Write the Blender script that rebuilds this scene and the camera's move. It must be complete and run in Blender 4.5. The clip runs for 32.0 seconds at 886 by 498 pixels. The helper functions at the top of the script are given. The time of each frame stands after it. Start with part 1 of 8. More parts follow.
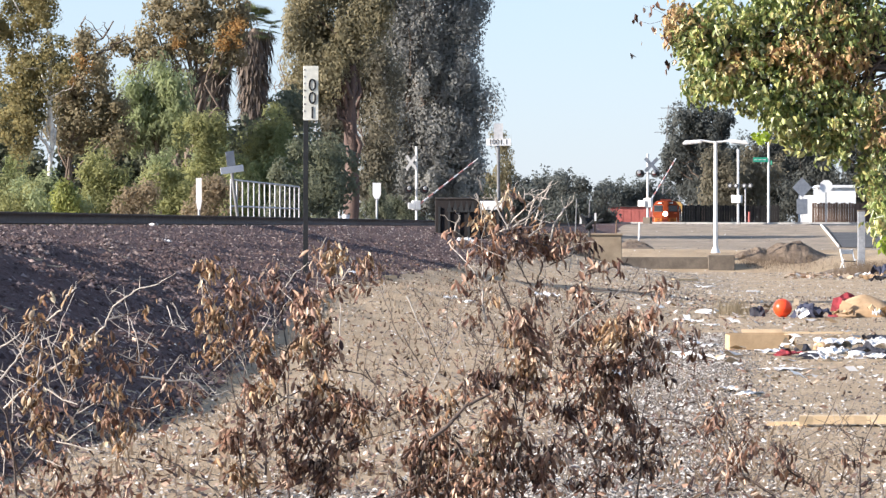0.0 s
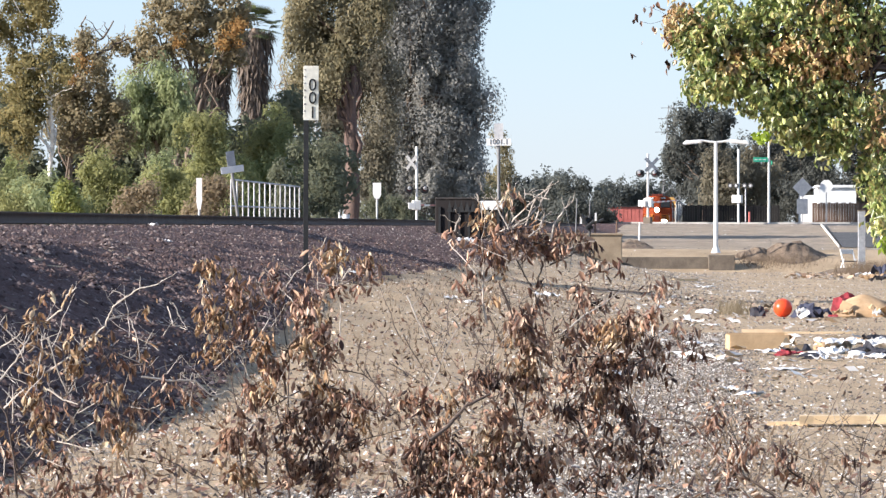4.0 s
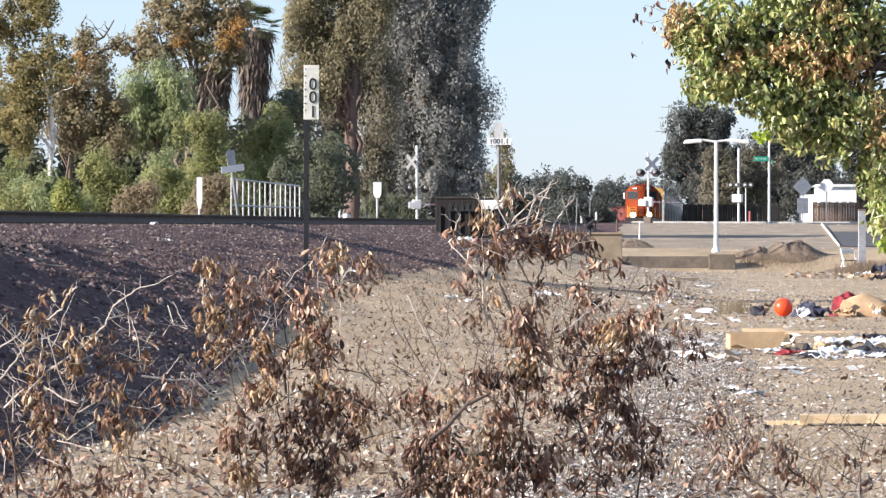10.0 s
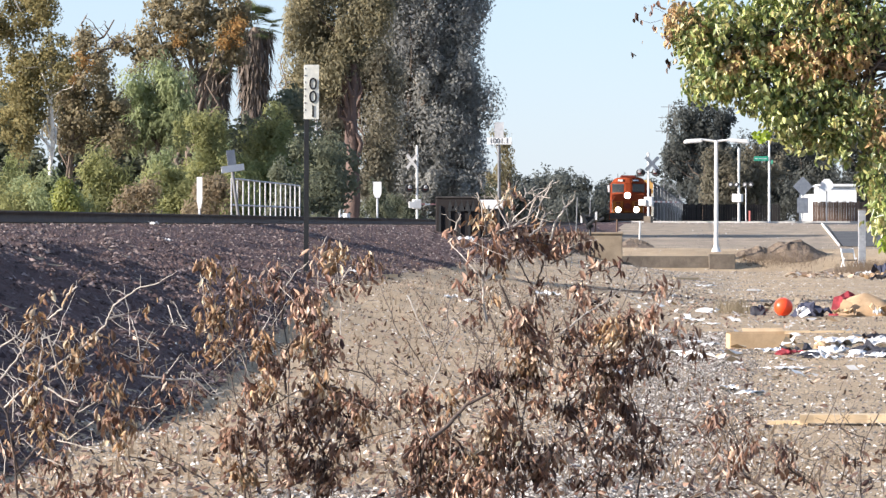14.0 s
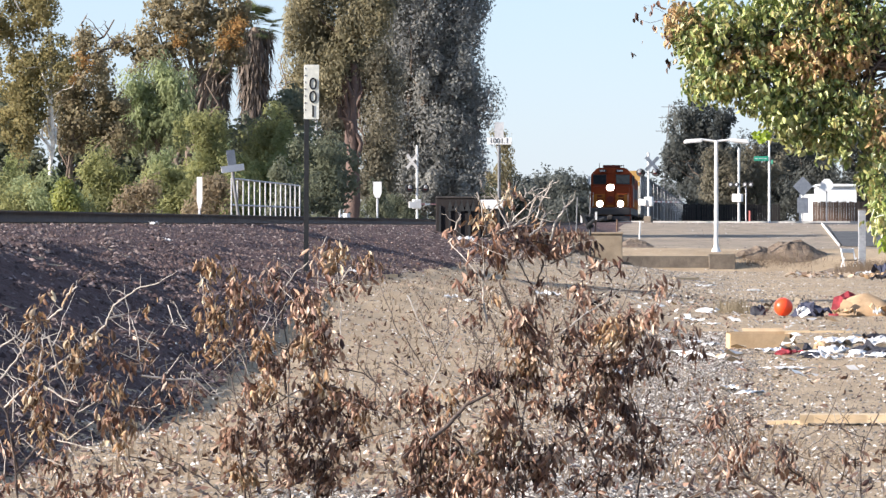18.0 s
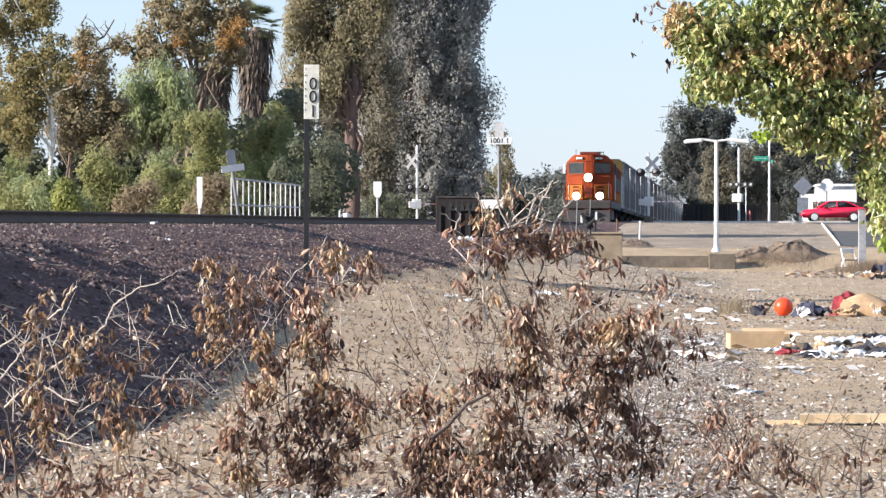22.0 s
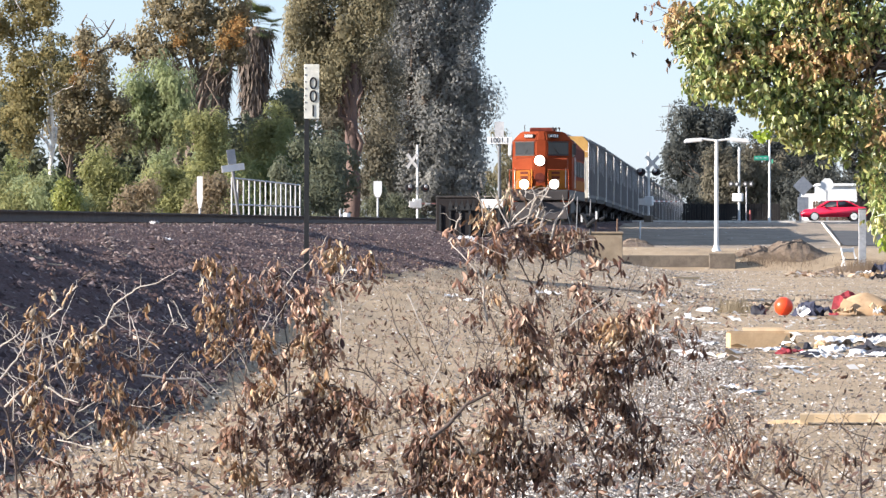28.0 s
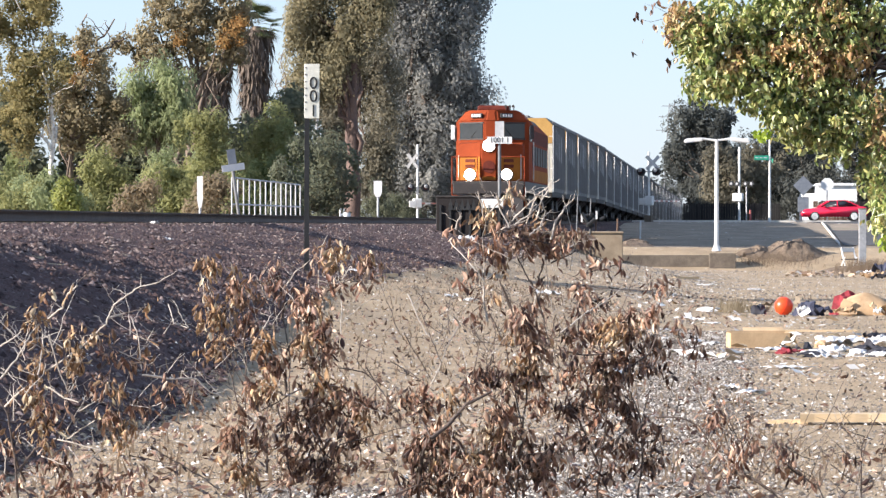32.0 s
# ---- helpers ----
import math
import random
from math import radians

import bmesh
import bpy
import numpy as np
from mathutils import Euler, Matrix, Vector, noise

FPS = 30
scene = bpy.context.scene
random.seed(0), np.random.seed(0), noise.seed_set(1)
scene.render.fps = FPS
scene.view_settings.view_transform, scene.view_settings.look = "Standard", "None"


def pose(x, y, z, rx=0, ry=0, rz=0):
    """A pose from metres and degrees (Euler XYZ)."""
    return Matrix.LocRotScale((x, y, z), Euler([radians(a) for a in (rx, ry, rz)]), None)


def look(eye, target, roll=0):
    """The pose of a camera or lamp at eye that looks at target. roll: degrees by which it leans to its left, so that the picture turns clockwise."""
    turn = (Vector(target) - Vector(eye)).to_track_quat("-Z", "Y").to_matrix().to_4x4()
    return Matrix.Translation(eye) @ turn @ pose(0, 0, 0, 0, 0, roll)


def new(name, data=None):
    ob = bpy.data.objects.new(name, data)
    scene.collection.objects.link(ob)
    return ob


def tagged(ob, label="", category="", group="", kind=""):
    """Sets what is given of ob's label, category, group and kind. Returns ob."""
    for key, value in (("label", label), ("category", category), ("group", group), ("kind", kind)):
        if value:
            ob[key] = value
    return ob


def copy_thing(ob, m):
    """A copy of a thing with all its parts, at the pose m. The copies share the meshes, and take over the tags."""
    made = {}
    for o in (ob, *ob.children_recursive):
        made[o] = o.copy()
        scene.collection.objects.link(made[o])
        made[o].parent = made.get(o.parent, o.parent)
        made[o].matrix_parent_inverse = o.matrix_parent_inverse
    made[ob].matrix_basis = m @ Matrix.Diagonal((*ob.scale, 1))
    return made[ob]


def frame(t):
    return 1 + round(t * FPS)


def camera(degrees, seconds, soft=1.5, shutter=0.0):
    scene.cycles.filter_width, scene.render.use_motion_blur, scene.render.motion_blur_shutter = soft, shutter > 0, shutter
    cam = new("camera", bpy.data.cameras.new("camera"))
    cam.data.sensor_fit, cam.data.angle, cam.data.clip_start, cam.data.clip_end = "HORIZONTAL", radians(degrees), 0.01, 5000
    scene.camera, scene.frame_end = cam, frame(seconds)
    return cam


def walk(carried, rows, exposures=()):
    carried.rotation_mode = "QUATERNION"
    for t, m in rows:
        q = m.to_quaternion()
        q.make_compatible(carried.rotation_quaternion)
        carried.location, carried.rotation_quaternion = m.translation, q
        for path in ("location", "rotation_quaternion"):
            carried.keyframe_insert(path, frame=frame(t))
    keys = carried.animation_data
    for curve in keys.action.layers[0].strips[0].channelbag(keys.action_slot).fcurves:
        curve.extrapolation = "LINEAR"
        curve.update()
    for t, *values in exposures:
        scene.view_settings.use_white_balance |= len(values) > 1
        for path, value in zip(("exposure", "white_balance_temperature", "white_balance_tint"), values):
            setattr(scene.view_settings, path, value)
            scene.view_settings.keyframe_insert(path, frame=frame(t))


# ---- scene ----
# Camera on a tripod with a long lens, beside a railway line; x right, y away along the view.
EYE = 1.5
cam = camera(11.2, 32.0, soft=1.4)


def aim(dx, dy):
    """Small settling of the tripod head: dx turns left, dy tips down, in thousandths of a degree."""
    return pose(0, 0, EYE, 90 - 0.290 - dy / 1000, 0, dx / 1000)


walk(cam, [(0.0, aim(-8, -13)), (6.0, aim(-3, -10)), (12.0, aim(0, 0)), (20.0, aim(1, 2)),
           (26.0, aim(3, 7)), (32.0, aim(6, 12))], exposures=[(0.0, 1.5, 6200, 15), (25.0, 1.5, 6200, 15), (28.0, 1.55, 6200, 15), (32.0, 1.55, 6200, 15)])

# ---- light ----
SUN_EL, SUN_AZ = radians(21), radians(253)
world = bpy.data.worlds.new("sky")
scene.world = world
world.use_nodes = True
wn = world.node_tree
sky = wn.nodes.new("ShaderNodeTexSky")
sky.sky_type, sky.sun_disc = "NISHITA", False
sky.sun_elevation, sky.sun_rotation = SUN_EL, SUN_AZ
sky.air_density, sky.dust_density, sky.ozone_density = 1.0, 0.15, 3.0
# thin even haze over the clear sky
haze = wn.nodes.new("ShaderNodeBackground")
haze.inputs[0].default_value, haze.inputs[1].default_value = (0.58, 0.75, 1.0, 1), 0.2
both = wn.nodes.new("ShaderNodeAddShader")
wn.links.new(sky.outputs[0], wn.nodes["Background"].inputs[0])
wn.nodes["Background"].inputs[1].default_value = 0.03
wn.links.new(wn.nodes["Background"].outputs[0], both.inputs[0])
wn.links.new(haze.outputs[0], both.inputs[1])
wn.links.new(both.outputs[0], wn.nodes["World Output"].inputs[0])
sun = new("sun", bpy.data.lights.new("sun", "SUN"))
sun.data.energy, sun.data.angle, sun.data.color = 4.5, radians(0.5), (1.0, 0.92, 0.8)
sun_way = Vector((math.sin(SUN_AZ) * math.cos(SUN_EL), math.cos(SUN_AZ) * math.cos(SUN_EL), math.sin(SUN_EL)))
sun.matrix_world = look(sun_way * 50, (0, 0, 0))


# ---- materials ----
def mat(name, colours, rough=0.7, metal=0.0, scale=6.0, fine=60.0, bump=0.3, by="noise", depth=0.02,
        leafy=0.0, glow=0.0, spec=0.4, stretch=(1, 1, 1), blend=0.35, narrow=0.0):
    """A surface whose colour runs through the list: by noise, by piece (object) or by island (leaf, stone)."""
    if narrow:
        mean = [sum(c[k] for c in colours) / len(colours) for k in range(3)]
        colours = [tuple(c[k] + (mean[k] - c[k]) * narrow for k in range(3)) for c in colours]
    m = bpy.data.materials.new(name)
    m.use_nodes = True
    nt = m.node_tree
    n, l = nt.nodes, nt.links
    bsdf = n["Principled BSDF"]
    tex = n.new("ShaderNodeTexCoord")
    mp = n.new("ShaderNodeMapping")
    mp.inputs["Scale"].default_value = stretch
    l.new(tex.outputs["Object"], mp.inputs[0])
    big = n.new("ShaderNodeTexNoise")
    big.inputs["Scale"].default_value, big.inputs["Detail"].default_value = scale, 6
    big.inputs["Roughness"].default_value = 0.65
    l.new(mp.outputs[0], big.inputs["Vector"])
    small = n.new("ShaderNodeTexNoise")
    small.inputs["Scale"].default_value, small.inputs["Detail"].default_value = fine, 4
    l.new(mp.outputs[0], small.inputs["Vector"])
    ramp = n.new("ShaderNodeValToRGB")
    cr = ramp.color_ramp
    lo, hi = (0.32, 0.68) if by == "noise" else (0.0, 1.0)
    while len(cr.elements) < len(colours):
        cr.elements.new(0.5)
    for i, (e, c) in enumerate(zip(cr.elements, colours)):
        e.position = lo + (hi - lo) * i / max(1, len(colours) - 1)
        e.color = (*c, 1)
    if by == "noise":
        mixf = n.new("ShaderNodeMix")
        mixf.inputs[0].default_value = blend
        l.new(big.outputs[0], mixf.inputs[2])
        l.new(small.outputs[0], mixf.inputs[3])
        l.new(mixf.outputs[0], ramp.inputs[0])
    elif by == "island":
        geo = n.new("ShaderNodeNewGeometry")
        l.new(geo.outputs["Random Per Island"], ramp.inputs[0])
    else:
        info = n.new("ShaderNodeObjectInfo")
        l.new(info.outputs["Random"], ramp.inputs[0])
    shade = n.new("ShaderNodeMix")
    shade.data_type, shade.blend_type = "RGBA", "MULTIPLY"
    shade.inputs[0].default_value = 0.8 if leafy else 0.5
    tone = n.new("ShaderNodeMapRange")
    tone.inputs[1].default_value, tone.inputs[2].default_value = 0.3, 0.7
    tone.inputs[3].default_value, tone.inputs[4].default_value = (0.55, 1.45) if leafy else (0.7, 1.25)
    l.new(big.outputs[0], tone.inputs[0])
    l.new(ramp.outputs[0], shade.inputs[6])
    l.new(tone.outputs[0], shade.inputs[7])
    l.new(shade.outputs[2], bsdf.inputs["Base Color"])
    bsdf.inputs["Roughness"].default_value = rough
    bsdf.inputs["Metallic"].default_value = metal
    bsdf.inputs["Specular IOR Level"].default_value = spec
    if bump:
        bp = n.new("ShaderNodeBump")
        bp.inputs["Strength"].default_value, bp.inputs["Distance"].default_value = bump, depth
        l.new(small.outputs[0], bp.inputs["Height"])
        l.new(bp.outputs[0], bsdf.inputs["Normal"])
    if glow:
        bsdf.inputs["Emission Color"].default_value = (*colours[0], 1)
        bsdf.inputs["Emission Strength"].default_value = glow
    if leafy:
        tr = n.new("ShaderNodeBsdfTranslucent")
        ms = n.new("ShaderNodeMixShader")
        ms.inputs[0].default_value = leafy
        l.new(shade.outputs[2], tr.inputs[0])
        l.new(bsdf.outputs[0], ms.inputs[1])
        l.new(tr.outputs[0], ms.inputs[2])
        l.new(ms.outputs[0], n["Material Output"].inputs[0])
    return m


M = {
    "steel_rail": mat("steel_rail", [(0.05, 0.03, 0.022), (0.09, 0.055, 0.04)], 0.75, 0.3, 3, 50),
    "tie": mat("tie", [(0.05, 0.04, 0.035), (0.11, 0.09, 0.075)], 0.9, 0, 4, 40),
    "asphalt": mat("asphalt", [(0.05, 0.05, 0.052), (0.085, 0.083, 0.08)], 0.9, 0, 0.6, 90),
    "paint_white": mat("paint_white", [(0.78, 0.78, 0.76), (0.6, 0.59, 0.56)], 0.5, 0, 3, 40, 0.1),
    "sign_white": mat("sign_white", [(0.82, 0.82, 0.8), (0.7, 0.69, 0.66)], 0.45, 0, 4, 40, 0.05),
    "sign_cream": mat("sign_cream", [(0.7, 0.68, 0.56), (0.8, 0.78, 0.68)], 0.5, 0, 5, 40, 0.05),
    "black": mat("black", [(0.012, 0.012, 0.012), (0.03, 0.03, 0.03)], 0.55, 0, 5, 40, 0.1),
    "rubber": mat("rubber", [(0.02, 0.02, 0.02), (0.035, 0.034, 0.033)], 0.85, 0, 9, 60),
    "galvanised": mat("galvanised", [(0.35, 0.36, 0.37), (0.5, 0.5, 0.5)], 0.5, 0.6, 5, 40, 0.1),
    "dark_steel": mat("dark_steel", [(0.03, 0.028, 0.027), (0.06, 0.05, 0.045)], 0.7, 0.3, 5, 40),
    # both concretes darkened: stains, plus shade of the camera-facing sides in the colour
    "concrete": mat("concrete", [(0.23, 0.175, 0.118), (0.31, 0.245, 0.168)], 0.9, 0, 1.5, 30),
    "concrete_grey": mat("concrete_grey", [(0.1, 0.082, 0.063), (0.18, 0.148, 0.115)], 0.9, 0, 2.0, 30),
    "loco_orange": mat("loco_orange", [(0.2, 0.038, 0.015), (0.25, 0.053, 0.019)], 0.7, 0, 0.8, 20, 0.05, spec=0.03),
    "loco_yellow": mat("loco_yellow", [(0.3, 0.1, 0.02), (0.36, 0.135, 0.026)], 0.7, 0, 0.8, 20, 0.05, spec=0.03),
    "loco_dark": mat("loco_dark", [(0.03, 0.028, 0.028), (0.05, 0.04, 0.035)], 0.6, 0, 2, 20, 0.1),
    "glass": mat("glass", [(0.02, 0.025, 0.03), (0.03, 0.035, 0.04)], 0.12, 0, 2, 20, 0, spec=0.5),
    "headlight": mat("headlight", [(1.0, 0.9, 0.75), (1.0, 0.9, 0.75)], 0.4, 0, 2, 20, 0, glow=40.0),
    "car_grey": mat("car_grey", [(0.15, 0.145, 0.143), (0.225, 0.217, 0.21), (0.19, 0.18, 0.172)], 0.85, 0, 0.5, 12, 0.15, spec=0.1, stretch=(1, 1, 0.25)),
    "car_cream": mat("car_cream", [(0.5, 0.47, 0.39), (0.6, 0.57, 0.48)], 0.6, 0, 0.7, 12, 0.1, stretch=(1, 1, 0.25)),
    "car_rust": mat("car_rust", [(0.4, 0.22, 0.06), (0.5, 0.3, 0.09)], 0.7, 0, 1.2, 12, 0.15),
    "red_paint": mat("red_paint", [(0.62, 0.015, 0.05), (0.72, 0.022, 0.065)], 0.25, 0, 1, 20, 0, spec=0.7),
    "red_wall": mat("red_wall", [(0.36, 0.1, 0.085), (0.44, 0.13, 0.11)], 0.7, 0, 1, 20),
    "tail_red": mat("tail_red", [(0.07, 0.008, 0.008), (0.1, 0.01, 0.01)], 0.3, 0, 2, 20, 0),
    "chrome": mat("chrome", [(0.6, 0.6, 0.6), (0.7, 0.7, 0.7)], 0.3, 0.9, 5, 40, 0),
    "green_sign": mat("green_sign", [(0.02, 0.25, 0.16), (0.03, 0.32, 0.2)], 0.5, 0, 4, 40, 0.05),
    "wood_pole": mat("wood_pole", [(0.12, 0.07, 0.045), (0.2, 0.13, 0.09)], 0.9, 0, 2, 30, 0.5, stretch=(1, 1, 0.1)),
    "bark": mat("bark", [(0.1, 0.075, 0.055), (0.22, 0.17, 0.13)], 0.9, 0, 1.5, 14, 0.6, stretch=(1, 1, 0.3), depth=0.05),
    "bark_white": mat("bark_white", [(0.3, 0.25, 0.19), (0.75, 0.7, 0.62), (0.82, 0.78, 0.72)], 0.8, 0, 1.6, 14, 0.3),
    "twig": mat("twig", [(0.045, 0.033, 0.027), (0.14, 0.105, 0.088)], 0.85, 0, 5, 60),
    "twig_pale": mat("twig_pale", [(0.3, 0.26, 0.22), (0.52, 0.47, 0.41)], 0.85, 0, 5, 60),
    "dead_leaf": mat("dead_leaf", [(0.055, 0.025, 0.019), (0.165, 0.079, 0.051), (0.286, 0.160, 0.102), (0.462, 0.308, 0.209), (0.121, 0.057, 0.040), (0.770, 0.594, 0.440)], 0.55, 0, 8, 60, 0.1, "island", leafy=0.2),
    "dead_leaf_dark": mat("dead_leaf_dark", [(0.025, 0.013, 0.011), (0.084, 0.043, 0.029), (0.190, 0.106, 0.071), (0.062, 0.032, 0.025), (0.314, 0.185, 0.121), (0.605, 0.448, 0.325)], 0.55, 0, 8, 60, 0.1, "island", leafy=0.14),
    "leaf_euc": mat("leaf_euc", [(0.262, 0.270, 0.268), (0.306, 0.312, 0.300), (0.358, 0.352, 0.316), (0.412, 0.384, 0.318)], 0.6, 0, 0.2, 8, 0, "island", leafy=0.55, narrow=0.8, spec=0.08),
    "leaf_gum": mat("leaf_gum", [(0.151, 0.151, 0.116), (0.209, 0.191, 0.133), (0.302, 0.249, 0.168), (0.174, 0.174, 0.139)], 0.6, 0, 0.2, 8, 0, "island", leafy=0.55, narrow=0.7, spec=0.08),
    "leaf_sycamore": mat("leaf_sycamore", [(0.151, 0.154, 0.077), (0.255, 0.240, 0.110), (0.371, 0.319, 0.145), (0.313, 0.226, 0.116)], 0.6, 0, 0.3, 8, 0, "island", leafy=0.55, narrow=0.7, spec=0.08),
    "leaf_oak": mat("leaf_oak", [(0.174, 0.162, 0.110), (0.244, 0.209, 0.133), (0.325, 0.249, 0.151), (0.371, 0.331, 0.191)], 0.6, 0, 0.3, 8, 0, "island", leafy=0.55, narrow=0.7, spec=0.08),
    "leaf_pepper": mat("leaf_pepper", [(0.176, 0.217, 0.108), (0.293, 0.336, 0.169), (0.425, 0.448, 0.246)], 0.6, 0, 0.3, 8, 0, "island", leafy=0.55, narrow=0.7, spec=0.08),
    "leaf_shrub": mat("leaf_shrub", [(0.133, 0.168, 0.079), (0.232, 0.264, 0.116), (0.360, 0.369, 0.166)], 0.6, 0, 0.3, 8, 0, "island", leafy=0.55, narrow=0.7, spec=0.08),
    "leaf_pink": mat("leaf_pink", [(0.23, 0.18, 0.125), (0.34, 0.26, 0.175), (0.32, 0.275, 0.165)], 0.7, 0, 0.3, 8, 0, "island", leafy=0.55, narrow=0.7, spec=0.08),
    "leaf_palm": mat("leaf_palm", [(0.05, 0.07, 0.025), (0.1, 0.11, 0.04)], 0.5, 0, 1, 8, 0, "island", leafy=0.15),
    "palm_skirt": mat("palm_skirt", [(0.06, 0.05, 0.045), (0.15, 0.115, 0.085), (0.09, 0.07, 0.06)], 0.9, 0, 1, 8, 0, "island"),
    "leaf_near": mat("leaf_near", [(0.091, 0.125, 0.043), (0.194, 0.251, 0.080), (0.331, 0.388, 0.125), (0.570, 0.570, 0.217), (0.388, 0.319, 0.137), (0.148, 0.194, 0.068), (0.251, 0.308, 0.103), (0.798, 0.775, 0.479)], 0.38, 0, 1.2, 20, 0, "island", leafy=0.42, spec=0.6),
    "leaf_lime": mat("leaf_lime", [(0.216, 0.294, 0.027), (0.302, 0.385, 0.054)], 0.5, 0, 1.2, 20, 0, "island", leafy=0.4),
    "leaf_orange": mat("leaf_orange", [(0.3, 0.17, 0.07), (0.42, 0.25, 0.1), (0.34, 0.24, 0.1)], 0.6, 0, 0.3, 8, 0, "island", leafy=0.5, narrow=0.3, spec=0.08),
    # far leaves in grey-blue: distance haze is put into the colour
    "leaf_far_hazed": mat("leaf_far_hazed", [(0.086, 0.103, 0.098), (0.127, 0.138, 0.124), (0.172, 0.172, 0.144)], 0.7, 0, 0.2, 8, 0, "island", leafy=0.55, narrow=0.7, spec=0.08),
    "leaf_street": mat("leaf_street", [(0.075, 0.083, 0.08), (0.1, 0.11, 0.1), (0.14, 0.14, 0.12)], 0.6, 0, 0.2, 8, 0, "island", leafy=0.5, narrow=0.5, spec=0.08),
    "leaf_dark": mat("leaf_dark", [(0.116, 0.133, 0.099), (0.174, 0.191, 0.128), (0.255, 0.255, 0.162)], 0.6, 0, 0.2, 8, 0, "island", leafy=0.55, narrow=0.7, spec=0.08),
    "leaf_euc_pale": mat("leaf_euc_pale", [(0.162, 0.162, 0.110), (0.220, 0.209, 0.133), (0.313, 0.273, 0.162), (0.383, 0.313, 0.186)], 0.6, 0, 0.2, 8, 0, "island", leafy=0.55, narrow=0.7, spec=0.08),
    "leaf_olive": mat("leaf_olive", [(0.162, 0.174, 0.079), (0.278, 0.288, 0.122), (0.418, 0.406, 0.180)], 0.6, 0, 0.3, 8, 0, "island", leafy=0.55, narrow=0.7, spec=0.08),
    "leaf_near_brown": mat("leaf_near_brown", [(0.190, 0.112, 0.067), (0.426, 0.263, 0.129), (0.582, 0.403, 0.190), (0.403, 0.358, 0.134), (0.762, 0.582, 0.347)], 0.5, 0, 1.2, 20, 0, "island", leafy=0.35),
    "dead_leaf_gold": mat("dead_leaf_gold", [(0.079, 0.042, 0.025), (0.252, 0.142, 0.071), (0.462, 0.310, 0.168), (0.158, 0.079, 0.044), (0.850, 0.724, 0.493)], 0.5, 0, 8, 60, 0.1, "island", leafy=0.26),
    "bark_red": mat("bark_red", [(0.075, 0.05, 0.042), (0.15, 0.1, 0.08)], 0.9, 0, 1.5, 14, 0.6, stretch=(1, 1, 0.3), depth=0.05),
    # purplish brown bed, lowered further to carry the steep side's shade
    "bank": mat("bank", [(0.043, 0.020, 0.019), (0.068, 0.034, 0.031), (0.093, 0.051, 0.045)], 0.95, 0, 2.2, 16, 0.9, depth=0.06),
    "gravel_pale": mat("gravel_pale", [(0.055, 0.044, 0.035), (0.14, 0.118, 0.096), (0.26, 0.225, 0.185), (0.11, 0.09, 0.074), (0.35, 0.31, 0.265), (0.7, 0.66, 0.59)], 0.85, 0, 8, 50, 0.2, "island"),
    "lens_dark": mat("lens_dark", [(0.05, 0.012, 0.012), (0.08, 0.02, 0.02)], 0.2, 0, 5, 40, 0.05),
    "leaf_yellow": mat("leaf_yellow", [(0.15, 0.176, 0.048), (0.255, 0.28, 0.072), (0.375, 0.384, 0.12)], 0.6, 0, 0.3, 8, 0, "island", leafy=0.45),
    "rail_paint": mat("rail_paint", [(0.36, 0.37, 0.38), (0.5, 0.5, 0.5), (0.6, 0.6, 0.58)], 0.6, 0, 3, 40, 0.1),
    "loco_maroon": mat("loco_maroon", [(0.1, 0.025, 0.02), (0.16, 0.045, 0.03)], 0.7, 0, 2, 30, 0.1, spec=0.03),
    # darker copy of stone: the bank's shaded side put into the colour
    "stone_shaded": mat("stone_shaded", [(0.033, 0.017, 0.016), (0.059, 0.034, 0.031), (0.078, 0.048, 0.043), (0.102, 0.066, 0.060), (0.246, 0.189, 0.172)], 0.85, 0, 8, 50, 0.2, "island"),
    "post_grey": mat("post_grey", [(0.13, 0.135, 0.14), (0.2, 0.2, 0.2)], 0.7, 0, 5, 40, 0.1),
    "arm_red": mat("arm_red", [(0.5, 0.22, 0.19), (0.58, 0.28, 0.24)], 0.6, 0, 5, 40, 0.1),
    "dry_weed": mat("dry_weed", [(0.13, 0.09, 0.06), (0.24, 0.18, 0.12), (0.18, 0.13, 0.09)], 0.9, 0, 1, 20, 0, "island"),
    "shed_white": mat("shed_white", [(0.72, 0.72, 0.7), (0.8, 0.8, 0.78)], 0.6, 0, 1, 20, 0.1),
    # boards taken nearly black: the trees' shade is put into their colour
    "fence_shaded": mat("fence_shaded", [(0.01, 0.009, 0.009), (0.02, 0.018, 0.017), (0.03, 0.026, 0.024)], 0.9, 0, 3, 30, 0.3, "piece"),
    "fence_brown": mat("fence_brown", [(0.1, 0.06, 0.04), (0.16, 0.1, 0.07), (0.2, 0.14, 0.1)], 0.9, 0, 3, 30, 0.3, "piece"),
    "clay": mat("clay", [(0.075, 0.055, 0.04), (0.14, 0.1, 0.07), (0.22, 0.165, 0.115), (0.1, 0.075, 0.055)], 0.95, 0, 2.5, 22, 1.0, depth=0.08),
    "sign_back": mat("sign_back", [(0.3, 0.31, 0.33), (0.38, 0.39, 0.4)], 0.5, 0.4, 4, 40, 0.05),
    "stone": mat("stone", [(0.033, 0.020, 0.018), (0.058, 0.036, 0.033), (0.088, 0.058, 0.052), (0.121, 0.084, 0.074), (0.279, 0.223, 0.195)], 0.85, 0, 8, 50, 0.2, "island"),
    "gravel": mat("gravel", [(0.05, 0.04, 0.032), (0.15, 0.125, 0.1), (0.27, 0.23, 0.19), (0.78, 0.74, 0.67)], 0.9, 0, 8, 50, 0.2, "island"),
